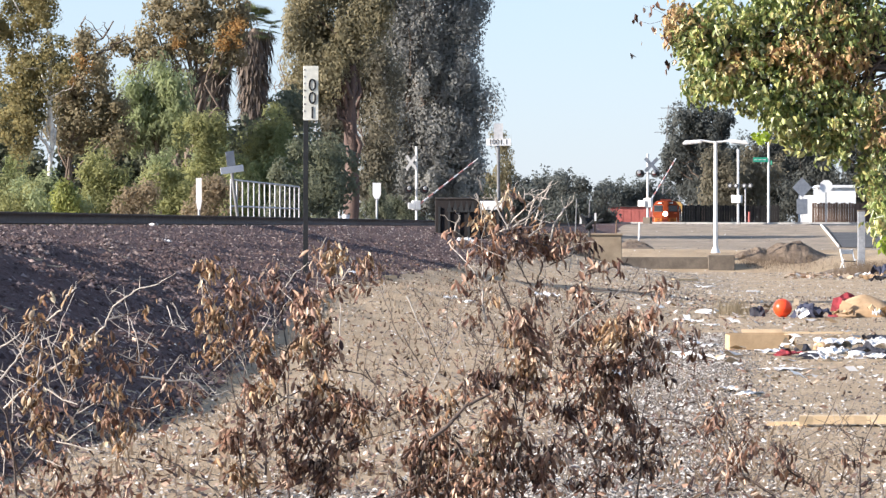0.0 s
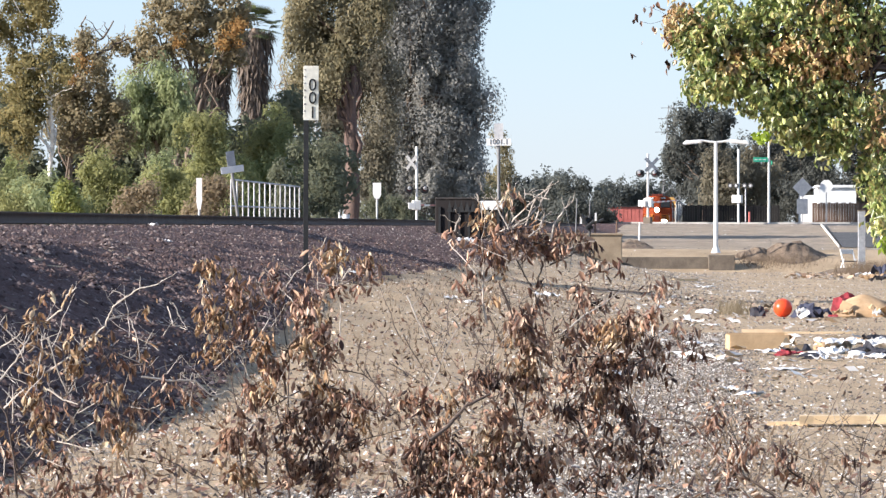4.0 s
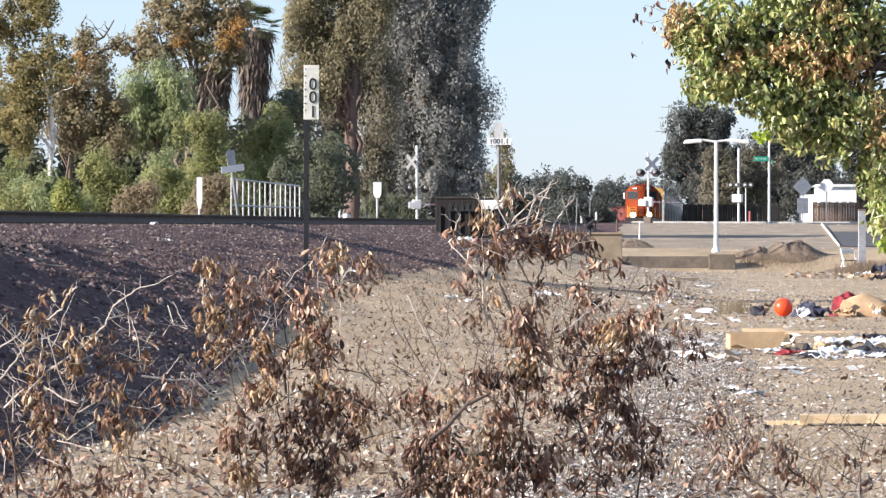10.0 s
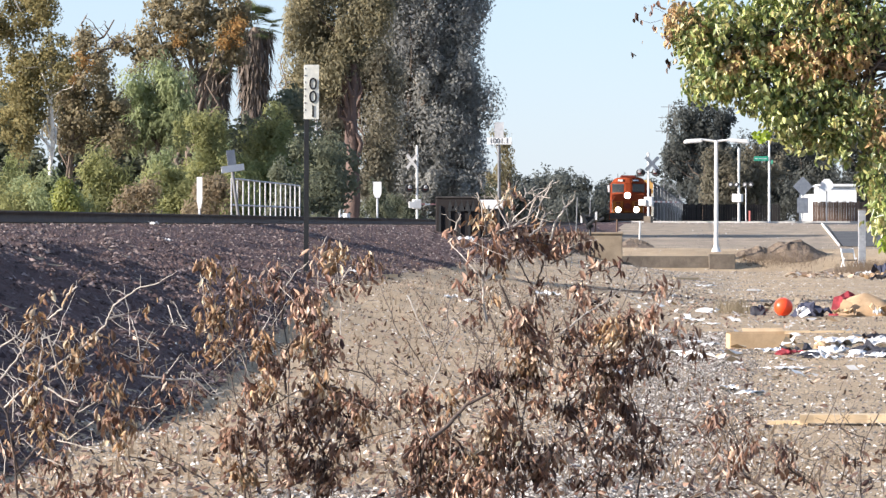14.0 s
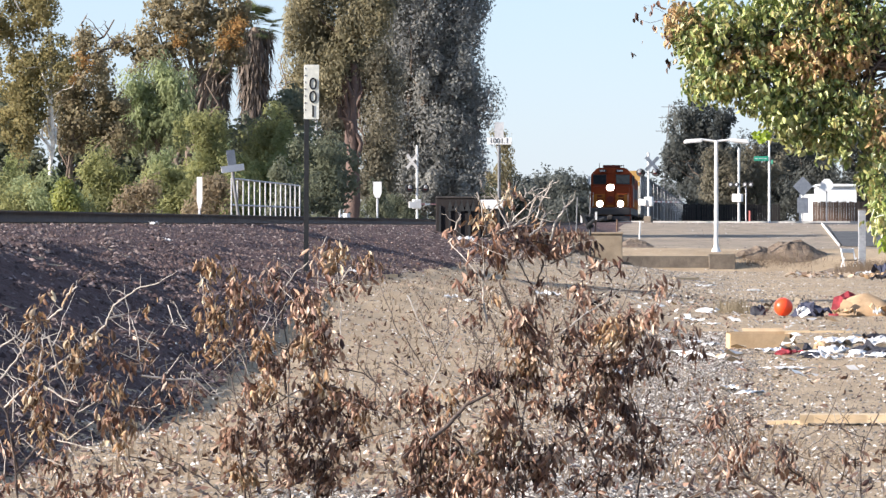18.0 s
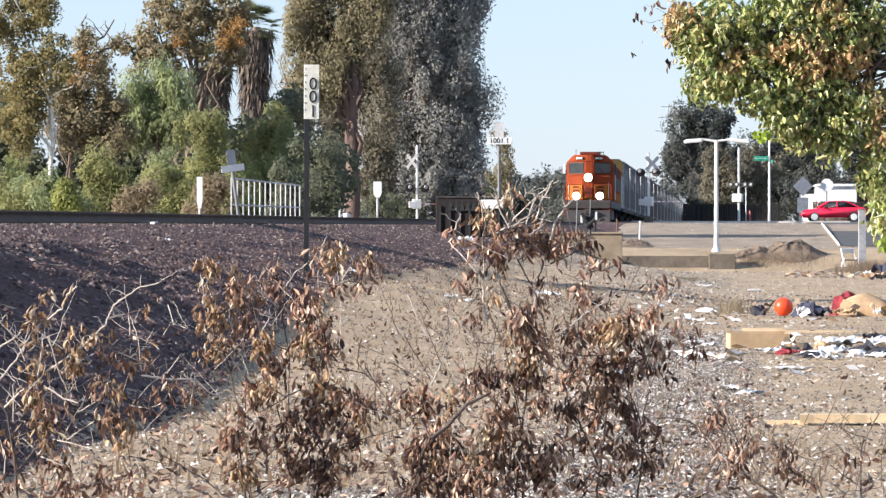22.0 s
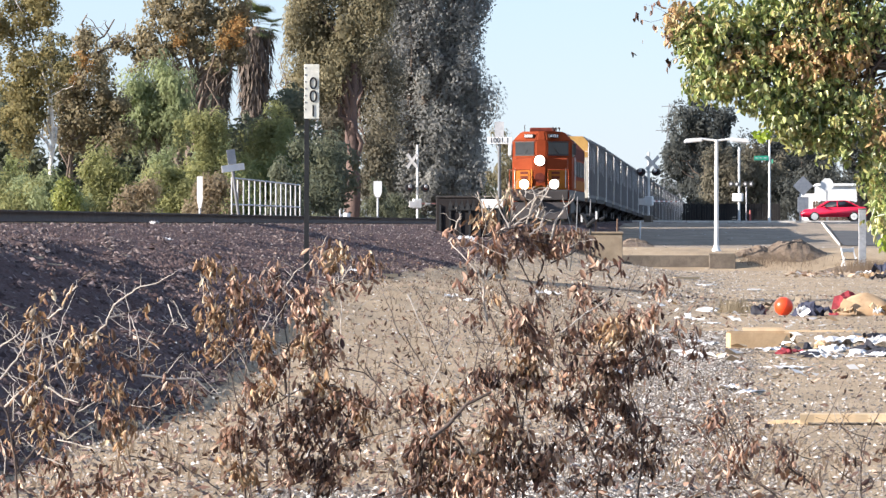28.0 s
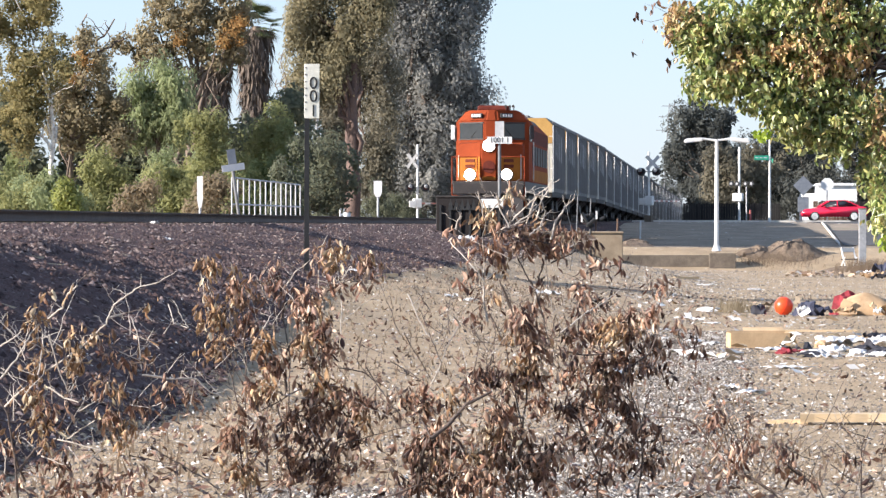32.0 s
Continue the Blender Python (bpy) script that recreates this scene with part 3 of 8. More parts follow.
def make_locomotive():
    L = thing("locomotive", pose(0, 0, 0), "orange diesel freight locomotive with bright headlights lit", "locomotive")
    bm = B()
    box(bm, 0, 11.2, 1.35, 3.0, 20.4, 0.5, 0.04)
    part("frame", bm, M["loco_dark"], L)
    # nose: a flat door face with side faces swept well back, and a sloped top
    sweep = radians(31)
    bm = B()
    prism(bm, [(-0.34, 1.15), (0.34, 1.15), (1.36, 1.76), (1.36, 3.7), (-1.36, 3.7), (-1.36, 1.76)], 1.6, 3.28, "z")
    for v in bm.verts:
        if v.co.z > 3 and v.co.y < 2:
            v.co.z -= 0.16 if abs(v.co.x) > 1 else 0.04
            v.co.y += 0.1
    bmesh.ops.bevel(bm, geom=bm.edges[:], offset=0.05, segments=2, affect="EDGES")
    nose = part("nose", bm, M["loco_orange"], L, "orange wedge-shaped nose")
    for s in (-1, 1):
        turn = Matrix.Rotation(s * sweep, 4, "Z")
        part("nose_stripe", box(B(), s * 0.86, 1.425, 2.13, 1.12, 0.03, 0.98, 0, turn), M["loco_yellow"], nose, "yellow painted lower nose band")
        em = part("emblem", box(B(), s * 0.8, 1.36, 2.34, 0.46, 0.03, 0.36, 0, turn), M["loco_maroon"], nose, "dark red painted emblem")
        part("emblem_bar", box(B(), s * 0.8, 1.345, 2.34, 0.5, 0.03, 0.09, 0, turn), M["loco_yellow"], em)
        part("grab_rail", rod(B(), (s * 1.3, 1.62, 1.7), (s * 1.3, 1.62, 2.7), 0.018, n=6), M["paint_white"], nose)
    door = part("nose_door", box(B(), 0.0, 1.13, 2.4, 0.6, 0.06, 1.45, 0.02), M["loco_orange"], nose)
    part("emblem", rod(B(), (0, 1.1, 2.2), (0, 1.08, 2.2), 0.26, n=24), M["loco_maroon"], door, "dark red round emblem")
    part("door_band", box(B(), 0, 1.095, 1.72, 0.58, 0.02, 0.14), M["loco_yellow"], door)
    # cab with swept windshields and shouldered roof
    bm = B()
    prism(bm, [(-0.26, 2.78), (0.26, 2.78), (1.53, 3.54), (1.53, 6.2), (-1.53, 6.2), (-1.53, 3.54)], 1.6, 4.14, "z")
    bmesh.ops.bevel(bm, geom=bm.edges[:], offset=0.04, segments=2, affect="EDGES")
    cab = part("cab", bm, M["loco_orange"], L, "orange painted cab")
    bm = B()
    prism(bm, [(-0.26, 2.78), (0.26, 2.78), (1.53, 3.54), (1.53, 6.2), (-1.53, 6.2), (-1.53, 3.54)], 4.1, 4.6, "z")
    for v in bm.verts:
        if v.co.z > 4.3:
            v.co.x *= 0.7
            v.co.y += 0.16 if v.co.y < 5 else 0
    bmesh.ops.bevel(bm, geom=bm.edges[:], offset=0.07, segments=2, affect="EDGES")
    part("roof", bm, M["loco_orange"], cab, "orange cab roof with sloped shoulders")
    for s in (-1, 1):
        turn = Matrix.Rotation(s * sweep, 4, "Z")
        w = part("windshield", box(B(), s * 0.86, 3.13, 3.72, 1.16, 0.04, 0.62, 0.01, turn), M["glass"], cab, "dark windshield")
        for zz in (4.06, 3.38):
            part("window_frame", box(B(), s * 0.86, 3.12, zz, 1.24, 0.05, 0.05, 0, turn), M["loco_dark"], w)
        part("wiper", rod(B(), (s * 0.9, 3.11, 3.42), (s * 0.6, 2.95, 3.8), 0.012, n=6), M["black"], w)
        nb = part("number_board", box(B(), s * 0.62, 3.04, 4.36, 0.56, 0.14, 0.19, 0.02, turn), M["black"], cab, "black number board with pale bars")
        for k in range(4):
            c = Vector((s * 0.62, 3.04, 4.36)) + turn @ Vector((-0.18 + k * 0.12, -0.08, 0))
            part("number_bar", box(B(), c.x, c.y, c.z, 0.07, 0.02, 0.12, 0, turn), M["sign_white"], nb)
        for yy in (4.2, 5.3):
            part("side_window", box(B(), s * 1.535, yy, 3.6, 0.04, 0.8, 0.6, 0.01), M["glass"], cab)
        part("mirror", box(B(), s * 1.66, 3.5, 3.68, 0.16, 0.05, 0.6, 0.01), M["paint_white" if s < 0 else "loco_dark"], cab, "mirror beside the cab window")
    bm = B()
    box(bm, 0, 4.3, 4.7, 1.3, 1.0, 0.22, 0.06)
    part("air_conditioner", bm, M["loco_maroon"], cab)
    bm = B()
    for dx in (-0.12, 0.05, 0.2):
        rod(bm, (0.7 + dx, 3.4, 4.6), (0.7 + dx, 3.4, 4.72), 0.02)
        rod(bm, (0.7 + dx, 3.0, 4.75), (0.7 + dx, 3.6, 4.72), 0.06, 0.025)
    part("horn", bm, M["dark_steel"], cab)
    rod(b2 := B(), (-0.9, 3.8, 4.5), (-0.9, 3.8, 4.95), 0.02)
    part("antenna", b2, M["dark_steel"], cab)
    # full-width body behind the cab
    bm = B()
    prism(bm, [(-1.5, 1.6), (1.5, 1.6), (1.5, 3.85), (1.05, 4.3), (-1.05, 4.3), (-1.5, 3.85)], 6.2, 20.6)
    hood = part("car_body", bm, M["loco_orange"], L, "orange body side with dark grilles")
    part("roof_equipment", box(B(), 0, 11.0, 4.36, 1.6, 8.5, 0.2, 0.05), M["loco_dark"], hood)
    part("radiator_hood", prism(B(), [(-1.1, 4.25), (-0.9, 4.46), (0.9, 4.46), (1.1, 4.25)], 16.6, 20.4), M["loco_dark"], hood)
    for s in (-1, 1):
        part("body_stripe", box(B(), s * 1.505, 13.4, 1.9, 0.02, 14.3, 0.5), M["loco_yellow"], hood)
        part("upper_band", box(B(), s * 1.505, 13.4, 3.55, 0.02, 14.3, 0.55), M["loco_maroon"], hood, "dark upper side band")
        for k in range(6):
            g = part("grille", box(B(), s * 1.51, 7.6 + k * 2.2, 2.75, 0.04, 1.5, 0.8, 0.01), M["loco_dark"], hood)
        part("side_handrail", rod(B(), (s * 1.58, 6.4, 1.7), (s * 1.58, 6.4, 3.3), 0.025, n=6), M["paint_white"], hood)
        part("side_handrail", rod(B(), (s * 1.58, 20.3, 1.7), (s * 1.58, 20.3, 3.3), 0.025, n=6), M["paint_white"], hood)
    # lights; lens radii are oversize, so the discs take in the lamps' glare
    for x, z, r, nm in ((0.0, 3.08, 0.24, "headlight"), (-0.76, 1.87, 0.22, "ditch_light"), (0.76, 1.87, 0.22, "ditch_light")):
        y0 = 1.05 if nm == "headlight" else 0.55
        h = part(nm, rod(B(), (x, y0 + 0.25, z), (x, y0, z), r + 0.05, n=20), M["black"], L)
        part("lens", rod(B(), (x, y0 + 0.02, z), (x, y0 - 0.02, z), r, n=20), M["headlight"], h, "glowing white lamp lens")
    # front platform, steps, plough, coupler
    bm = B()
    box(bm, 0, 0.85, 1.52, 3.0, 0.7, 0.14, 0.03)
    box(bm, 0, 0.55, 1.3, 2.9, 0.12, 0.45, 0.02)
    part("front_platform", bm, M["loco_dark"], L)
    for s in (-1, 1):
        bm = B()
        for k in range(4):
            box(bm, s * 1.3, 0.75, 0.45 + k * 0.28, 0.4, 0.35, 0.05)
        rod(bm, (s * 1.5, 0.62, 0.5), (s * 1.5, 0.62, 2.6), 0.025, n=6)
        rod(bm, (s * 0.45, 0.55, 1.55), (s * 0.45, 0.55, 2.6), 0.025, n=6)
        rod(bm, (s * 0.45, 0.55, 2.6), (s * 1.5, 0.62, 2.6), 0.025, n=6)
        part("front_handrail", bm, M["loco_orange"], L, "orange handrails and steps")
    bm = B()
    prism(bm, [(0.15, 0.12), (0.45, 0.12), (0.62, 0.95), (0.5, 0.95)], -1.45, 1.45, "x")
    part("plough", bm, M["loco_dark"], L)
    bm = B()
    box(bm, 0, 0.25, 0.88, 0.35, 0.6, 0.32, 0.04)
    part("coupler", bm, M["dark_steel"], L)
    bm = B()
    box(bm, 0, 11.2, 0.75, 2.5, 5.0, 0.75, 0.1)
    part("fuel_tank", bm, M["loco_dark"], L)
    truck(L, 4.3, 3, 2.0, 0.53)
    truck(L, 18.0, 3, 2.0, 0.53)
    return L


def make_hopper():
    C = thing("hopper_car", pose(0, 0, 0), "tall grey steel covered freight car with cream end panel", "freight car", "freight cars in the train")
    n = 13.0
    bm = B()
    prism(bm, [(-1.55, 1.25), (1.55, 1.25), (1.6, 1.5), (1.6, 4.45), (1.3, 4.75), (-1.3, 4.75), (-1.6, 4.45), (-1.6, 1.5)], 0.75, 0.6 + n)
    body = part("body", bm, M["car_grey"], C, "grey ribbed sides")
    for yy in (0.7, 0.65 + n):
        y0, y1 = (0.62, 0.72) if yy < 1 else (0.63 + n, 0.7 + n)
        part("end_panel", prism(B(), [(-1.58, 1.3), (1.58, 1.3), (1.58, 3.55), (-1.58, 3.55)], y0, y1), M["car_cream"], C, "cream painted end panel")
        part("end_top", prism(B(), [(-1.58, 3.57), (1.58, 3.57), (1.58, 4.44), (1.28, 4.74), (-1.28, 4.74), (-1.58, 4.44)], y0, y1), M["car_rust"], C, "ochre upper end panel")
        bm = B()
        for dx in (-0.8, 0, 0.8):
            box(bm, dx, y0 - 0.03 if yy < 1 else y1 + 0.03, 2.4, 0.1, 0.08, 2.2)
        part("end_ribs", bm, M["car_cream"], C)
    for s in (-1, 1):
        for k in range(12):
            part("side_rib", box(B(), s * 1.61, 1.3 + k * (n - 1.2) / 11, 2.95, 0.05, 0.1, 2.9, 0.015), M["car_grey"], body)
        for k in range(4):
            part("marker_strip", box(B(), s * 1.645, 3.2 + k * 1.9, 3.62 - 0.08 * k, 0.012, 0.09, 1.25), M["paint_white"], body, "white upright marking")
        part("top_chord", box(B(), s * 1.58, 0.68 + n / 2, 4.5, 0.12, n, 0.14, 0.02), M["car_grey"], body)
        part("side_sill", box(B(), s * 1.5, 0.68 + n / 2, 1.22, 0.14, n, 0.26, 0.02), M["dark_steel"], body)
        bm = B()
        for k in range(6):
            rod(bm, (s * 1.63 - 0.2 * s, 0.58, 1.4 + k * 0.5), (s * 1.63, 0.58, 1.4 + k * 0.5), 0.015, n=6)
        rod(bm, (s * 1.63, 0.58, 1.3), (s * 1.63, 0.58, 4.4), 0.02, n=6)
        part("ladder", bm, M["paint_white"], C)
    for k in range(4):
        part("roof_hatch", box(B(), 0, 2.2 + k * 3.2, 4.82, 0.9, 1.6, 0.14, 0.03), M["car_grey"], C)
    for k in range(3):
        yy = 3.6 + k * 3.1
        part("hopper_bay", prism(B(), [(-1.3, 1.25), (1.3, 1.25), (0.5, 0.45), (-0.5, 0.45)], yy - 0.9, yy + 0.9), M["dark_steel"], C)
    bm = B()
    box(bm, 0, 0.68 + n / 2, 1.05, 0.5, n + 0.9, 0.3)
    box(bm, 0, 0.1, 0.88, 0.3, 0.5, 0.3, 0.03)
    part("centre_sill", bm, M["dark_steel"], C)
    truck(C, 2.2, 2, 1.75, 0.46)
    truck(C, n - 0.85, 2, 1.75, 0.46)
    return C


LOCO = make_locomotive()
CAR_PITCH, CARS_FROM = 14.2, 22.6
first_car = make_hopper()
TRAIN = [(LOCO, 0.0), (first_car, CARS_FROM)] + [(copy_thing(first_car, pose(0, 0, 0)), CARS_FROM + CAR_PITCH * k) for k in range(1, 23)]


def train_pose(t, back):
    y = 186 + 10.6 * (32 - t) + back
    z = float(rail_z(y))
    tilt = math.degrees(math.atan(float(rail_z(y + 6) - rail_z(y)) / 6))
    return pose(track_x(y), y, z, tilt, 0, TURN)


# ---- crossing signals and signs ----
def text_plate(words, size, parent, m, material):
    cu = bpy.data.curves.new("lettering", "FONT")
    cu.body, cu.size, cu.align_x, cu.align_y, cu.extrude = words, size, "CENTER", "CENTER", 0.003
    tmp = bpy.data.objects.new("lettering", cu)
    scene.collection.objects.link(tmp)
    bpy.context.view_layer.update()
    me = bpy.data.meshes.new_from_object(tmp.evaluated_get(bpy.context.evaluated_depsgraph_get()))
    bpy.data.objects.remove(tmp)
    me.transform(m)
    return finish("lettering", me, material, parent)


def crossing_signal(x, y, face, arm_turn, height, label, arm_len, blade_x, blade_turn, blade_mat, lamp_z, foot):
    """A mast with crossbuck, flashing lamps, gate machine and gate arm. face: turn of the signs about the mast."""
    z = gz(x, y) + foot
    T = thing("crossing_signal", pose(x, y, z, 0, 0, face), label, "crossing signal", "crossing signals")
    part("mast", rod(B(), (0, 0, 0), (0, 0, height), 0.075, n=14), M["paint_white"], T, "white painted mast")
    part("base", box(B(), 0, 0, -0.25, 0.5, 0.5, 0.7, 0.03), M["concrete_grey"], T)
    for a in (45, -45):
        turn = Matrix.Rotation(radians(blade_turn), 4, "Z") @ Matrix.Rotation(radians(a), 4, "Y")
        part("crossbuck_blade", box(B(), blade_x, -0.12 - a / 4500, height - (1.05 if blade_x < 0 else 0.72), 1.22, 0.02, 0.23, 0, turn), M[blade_mat], T, "crossbuck blade")
    part("lamp_bar", rod(B(), (-0.7, 0, lamp_z), (0.7, 0, lamp_z), 0.035), M["black"], T)
    for s in (-1, 1):
        for d in (-1, 1):
            h = part("flasher", rod(B(), (s * 0.52, d * 0.08, lamp_z), (s * 0.52, d * 0.16, lamp_z), 0.26, n=20), M["black"], T, "round black lamp backing")
            part("lens", rod(B(), (s * 0.52, d * 0.161, lamp_z), (s * 0.52, d * 0.19, lamp_z), 0.12, n=16), M["lens_dark"], h)
            bm = B()
            rod(bm, (s * 0.52, d * 0.19, lamp_z + 0.11), (s * 0.52, d * 0.4, lamp_z + 0.07), 0.12, 0.1, n=12)
            # pale grey carries the sunlit look of the visors
            part("visor", bm, M["galvanised"], h, "lamp visor greyed for the sunlight on it")
    g = part("gate_machine", box(B(), 0, 0.1, 1.05, 0.55, 0.42, 0.62, 0.06), M["paint_white"], T, "white gate machine box")
    part("counterweight", box(B(), -0.35, -0.22, 1.0, 0.5, 0.07, 0.42, 0.03), M["paint_white"], T)
    swing = new("gate_arm")
    swing.parent = T
    tagged(swing, "red and white striped gate arm")
    swing.location = (0.12, -0.05, 1.05)
    swing["heading"] = arm_turn - face
    n = 12
    for k in range(n):
        a, b = k / n * arm_len, (k + 1) / n * arm_len
        w = 0.1 - 0.04 * k / n
        part("stripe", box(B(), (a + b) / 2, 0, 0, b - a, 0.04, w), M["sign_white" if k % 2 else "arm_red"], swing)
    return swing


GATE_NEAR = crossing_signal(-1.68, 292, 12, 56, 4.85, "railway crossing signal with white mast and gate arm", 7.6, -0.36, -55, "post_grey", 2.05, 0.4)
GATE_FAR = crossing_signal(13.45, 296, -20, 72, 4.25, "railway crossing signal seen from behind with grey crossbuck", 7.4, 0.3, 35, "galvanised", 2.95, 0.33)


def milepost(x, y):
    T = thing("milepost", pose(x, y, 0.655, 0, 0.2, 6), "tall dark post with white numbered sign plate", "railway sign")
    bm = B()
    prism(bm, [(-0.035, -0.02), (0.035, -0.02), (0.035, 0.0), (0.012, 0.0), (0.012, 0.03), (-0.012, 0.03), (-0.012, 0.0), (-0.035, 0.0)], 0, 3.15, "z")
    part("post", bm, M["black"], T, "dark green steel post")
    pl = part("plate", box(B(), 0.068, -0.035, 2.79, 0.22, 0.012, 0.79, 0.004), M["sign_cream"], T, "cream white sign plate")
    for c, dz in (("0", 2.9), ("0", 2.71), ("1", 2.5)):
        text_plate(c, 0.25, pl, Matrix.Translation((0.09, -0.045, dz)) @ Matrix.Rotation(radians(90), 4, "X"), M["black"])
    for k in range(7):
        part("small_mark", box(B(), -0.022, -0.043, 3.13 - k * 0.1, 0.016 + 0.01 * (k % 2), 0.004, 0.022), M["post_grey"], pl)
    return T


milepost(-1.99, 65.6)


def tee_sign(x, y, base, top, lean, face, words, label, back="rail_paint"):
    """A post with an upright plate over a cross plate."""
    T = thing("railway_number_sign", pose(x, y, base, 0, lean, face), label, "railway sign")
    h = top - base
    part("post", rod(B(), (0, 0, 0), (0, 0, h - 0.05), 0.045, n=10), M["post_grey"], T, "grey steel post")
    part("upright_plate", box(B(), 0, -0.06, h - 0.2, 0.25, 0.015, 0.42), M[back], T, "pale upright plate")
    cp = part("cross_plate", box(B(), 0, -0.07, h - 0.51, 0.68, 0.015, 0.19), M["sign_white"], T, "white cross plate")
    if words:
        text_plate(words, 0.2, cp, Matrix.Translation((0, -0.082, h - 0.51)) @ Matrix.Rotation(radians(90), 4, "X"), M["black"])
    return T


tee_sign(1.55, 125, gz(1.55, 125), 4.36, 0, 0, "1001.1", "white railway number sign on a grey post")
tee_sign(-5.72, 128, 1.2, 3.66, -8, 20, "", "leaning white railway sign seen beside the handrail", "sign_back")


def trackside_marker(x, y, base, top, w, label, point=True):
    T = thing("trackside_marker", pose(x, y, base), label, "marker post", "white trackside markers")
    h = top - base
    part("post", rod(B(), (0, 0, 0), (0, 0, h - 0.1), 0.035, n=8), M["galvanised"], T)
    bm = B()
    k = 0.52 if point else 0.9
    prism(bm, [(-w / 2, h), (w / 2, h), (w / 2, h - k * 0.75), (w / 4, h - k), (-w / 4, h - k), (-w / 2, h - k * 0.75)], -0.05, -0.035)
    part("plate", bm, M["sign_white"], T, "white plate")


trackside_marker(-6.95, 129, 1.2, 2.9, 0.16, "narrow white marker post beyond the track", False)
trackside_marker(-2.15, 148, 1.3, 2.95, 0.27, "white paddle shaped marker beyond the track")


def handrail():
    T = thing("handrail", pose(0, 0, 0), "weathered white steel handrail along the culvert", "railing")
    ys = np.linspace(129, 148, 14)
    tops, mids = [], []
    for i, y in enumerate(ys):
        p = along(-3.8, y)
        t = (p[0], p[1], 2.82 if i else 2.86)
        part("post", rod(B(), (p[0], p[1], 1.25), t, 0.022, n=8), M["rail_paint"], T)
        tops.append(t)
        mids.append((p[0], p[1], 2.1))
    for pts, nm in ((tops, "top_rail"), (mids, "mid_rail")):
        bm = B()
        rod(bm, pts[0], pts[-1], 0.024, n=8)
        part(nm, bm, M["rail_paint"], T)


handrail()


# ---- lamp, walls, bin ----
def lamp_post():
    x, y = 11.04, 182.6
    T = thing("lamp_post", pose(x, y, 0.46), "white twin-headed lamp post on a low concrete wall", "lamp post")
    part("pole", rod(B(), (0, 0, 0), (0, 0, 4.5), 0.095, 0.07, n=16), M["paint_white"], T, "white pole")
    part("base_cover", rod(B(), (0, 0, 0), (0, 0, 0.22), 0.2, 0.11, n=16), M["paint_white"], T)
    for s in (-1, 1):
        part("arm", rod(B(), (0, 0, 4.46), (s * 0.62, 0, 4.54), 0.045, n=8), M["paint_white"], T)
        bm = B()
        prism(bm, [(s * 0.55, 4.43), (s * 1.3, 4.36), (s * 1.34, 4.42), (s * 1.25, 4.54), (s * 0.6, 4.58)], -0.16, 0.16)
        bmesh.ops.bevel(bm, geom=bm.edges[:], offset=0.03, segments=2, affect="EDGES")
        part("lamp_head", bm, M["paint_white"], T, "white cobra lamp head")


lamp_post()


def low_wall():
    T = thing("retaining_wall", pose(0, 0, 0), "low stained concrete retaining wall below the lamp post", "wall", kind="structure")
    bm = B()
    box(bm, 8.9, 181.6, -0.06, 3.6, 0.35, 0.72, 0.015)
    part("wall_panel", bm, M["concrete_grey"], T)
    part("wall_end", box(B(), 11.2, 181.6, -0.01, 1.05, 0.7, 0.78, 0.02), M["concrete_grey"], T)
    C = thing("culvert_headwall", pose(0, 0, 0), "tan concrete culvert headwall block", "wall", kind="structure")
    part("block", box(B(), 5.2, 169, 0.55, 3.0, 0.5, 1.35, 0.03), M["concrete"], C)
    part("cap", box(B(), 5.2, 169, 1.23, 3.06, 0.6, 0.08, 0.02), M["concrete"], C)


low_wall()


def bin_box():
    x, y = 0.75, 124.5
    z = gz(x, y)
    T = thing("steel_bin", pose(x, y, z, 0, 0, -4), "dark rusty steel bin standing on the ballast", "bin")
    bm = B()
    prism(bm, [(-0.92, 0.05), (0.92, 0.05), (0.92, 1.12), (-0.92, 1.12)], -0.5, 0.6)
    bmesh.ops.bevel(bm, geom=bm.edges[:], offset=0.02, segments=1, affect="EDGES")
    # rust taken nearly black, with the front's shade in the colour
    b = part("body", bm, mat("bin_rust_shaded", [(0.009, 0.007, 0.007), (0.018, 0.013, 0.012)], 0.85, 0, 2, 30), T)
    for k in range(7):
        part("rib", box(B(), -0.8 + k * 0.27, -0.52, 0.5, 0.06, 0.05, 0.85), M["black"], b)
    part("lid", box(B(), -0.35, 0.05, 1.15, 1.15, 1.15, 0.06, 0.02), M["dark_steel"], T, "dark rusty lid")
    part("white_panel", box(B(), 0.62, -0.53, 0.96, 0.62, 0.03, 0.25, 0.01), M["paint_white"], T, "white painted panel")
    # black triangles draw the jagged shadow of foliage on the front
    bm = B()
    for k in range(6):
        prism(bm, [(-0.6 + k * 0.16, 0.78), (-0.44 + k * 0.16, 0.78), (-0.52 + k * 0.16, 1.1)], -0.56, -0.55)
    part("torn_edge", bm, M["black"], T, "black teeth in place of jagged foliage shadow")


bin_box()


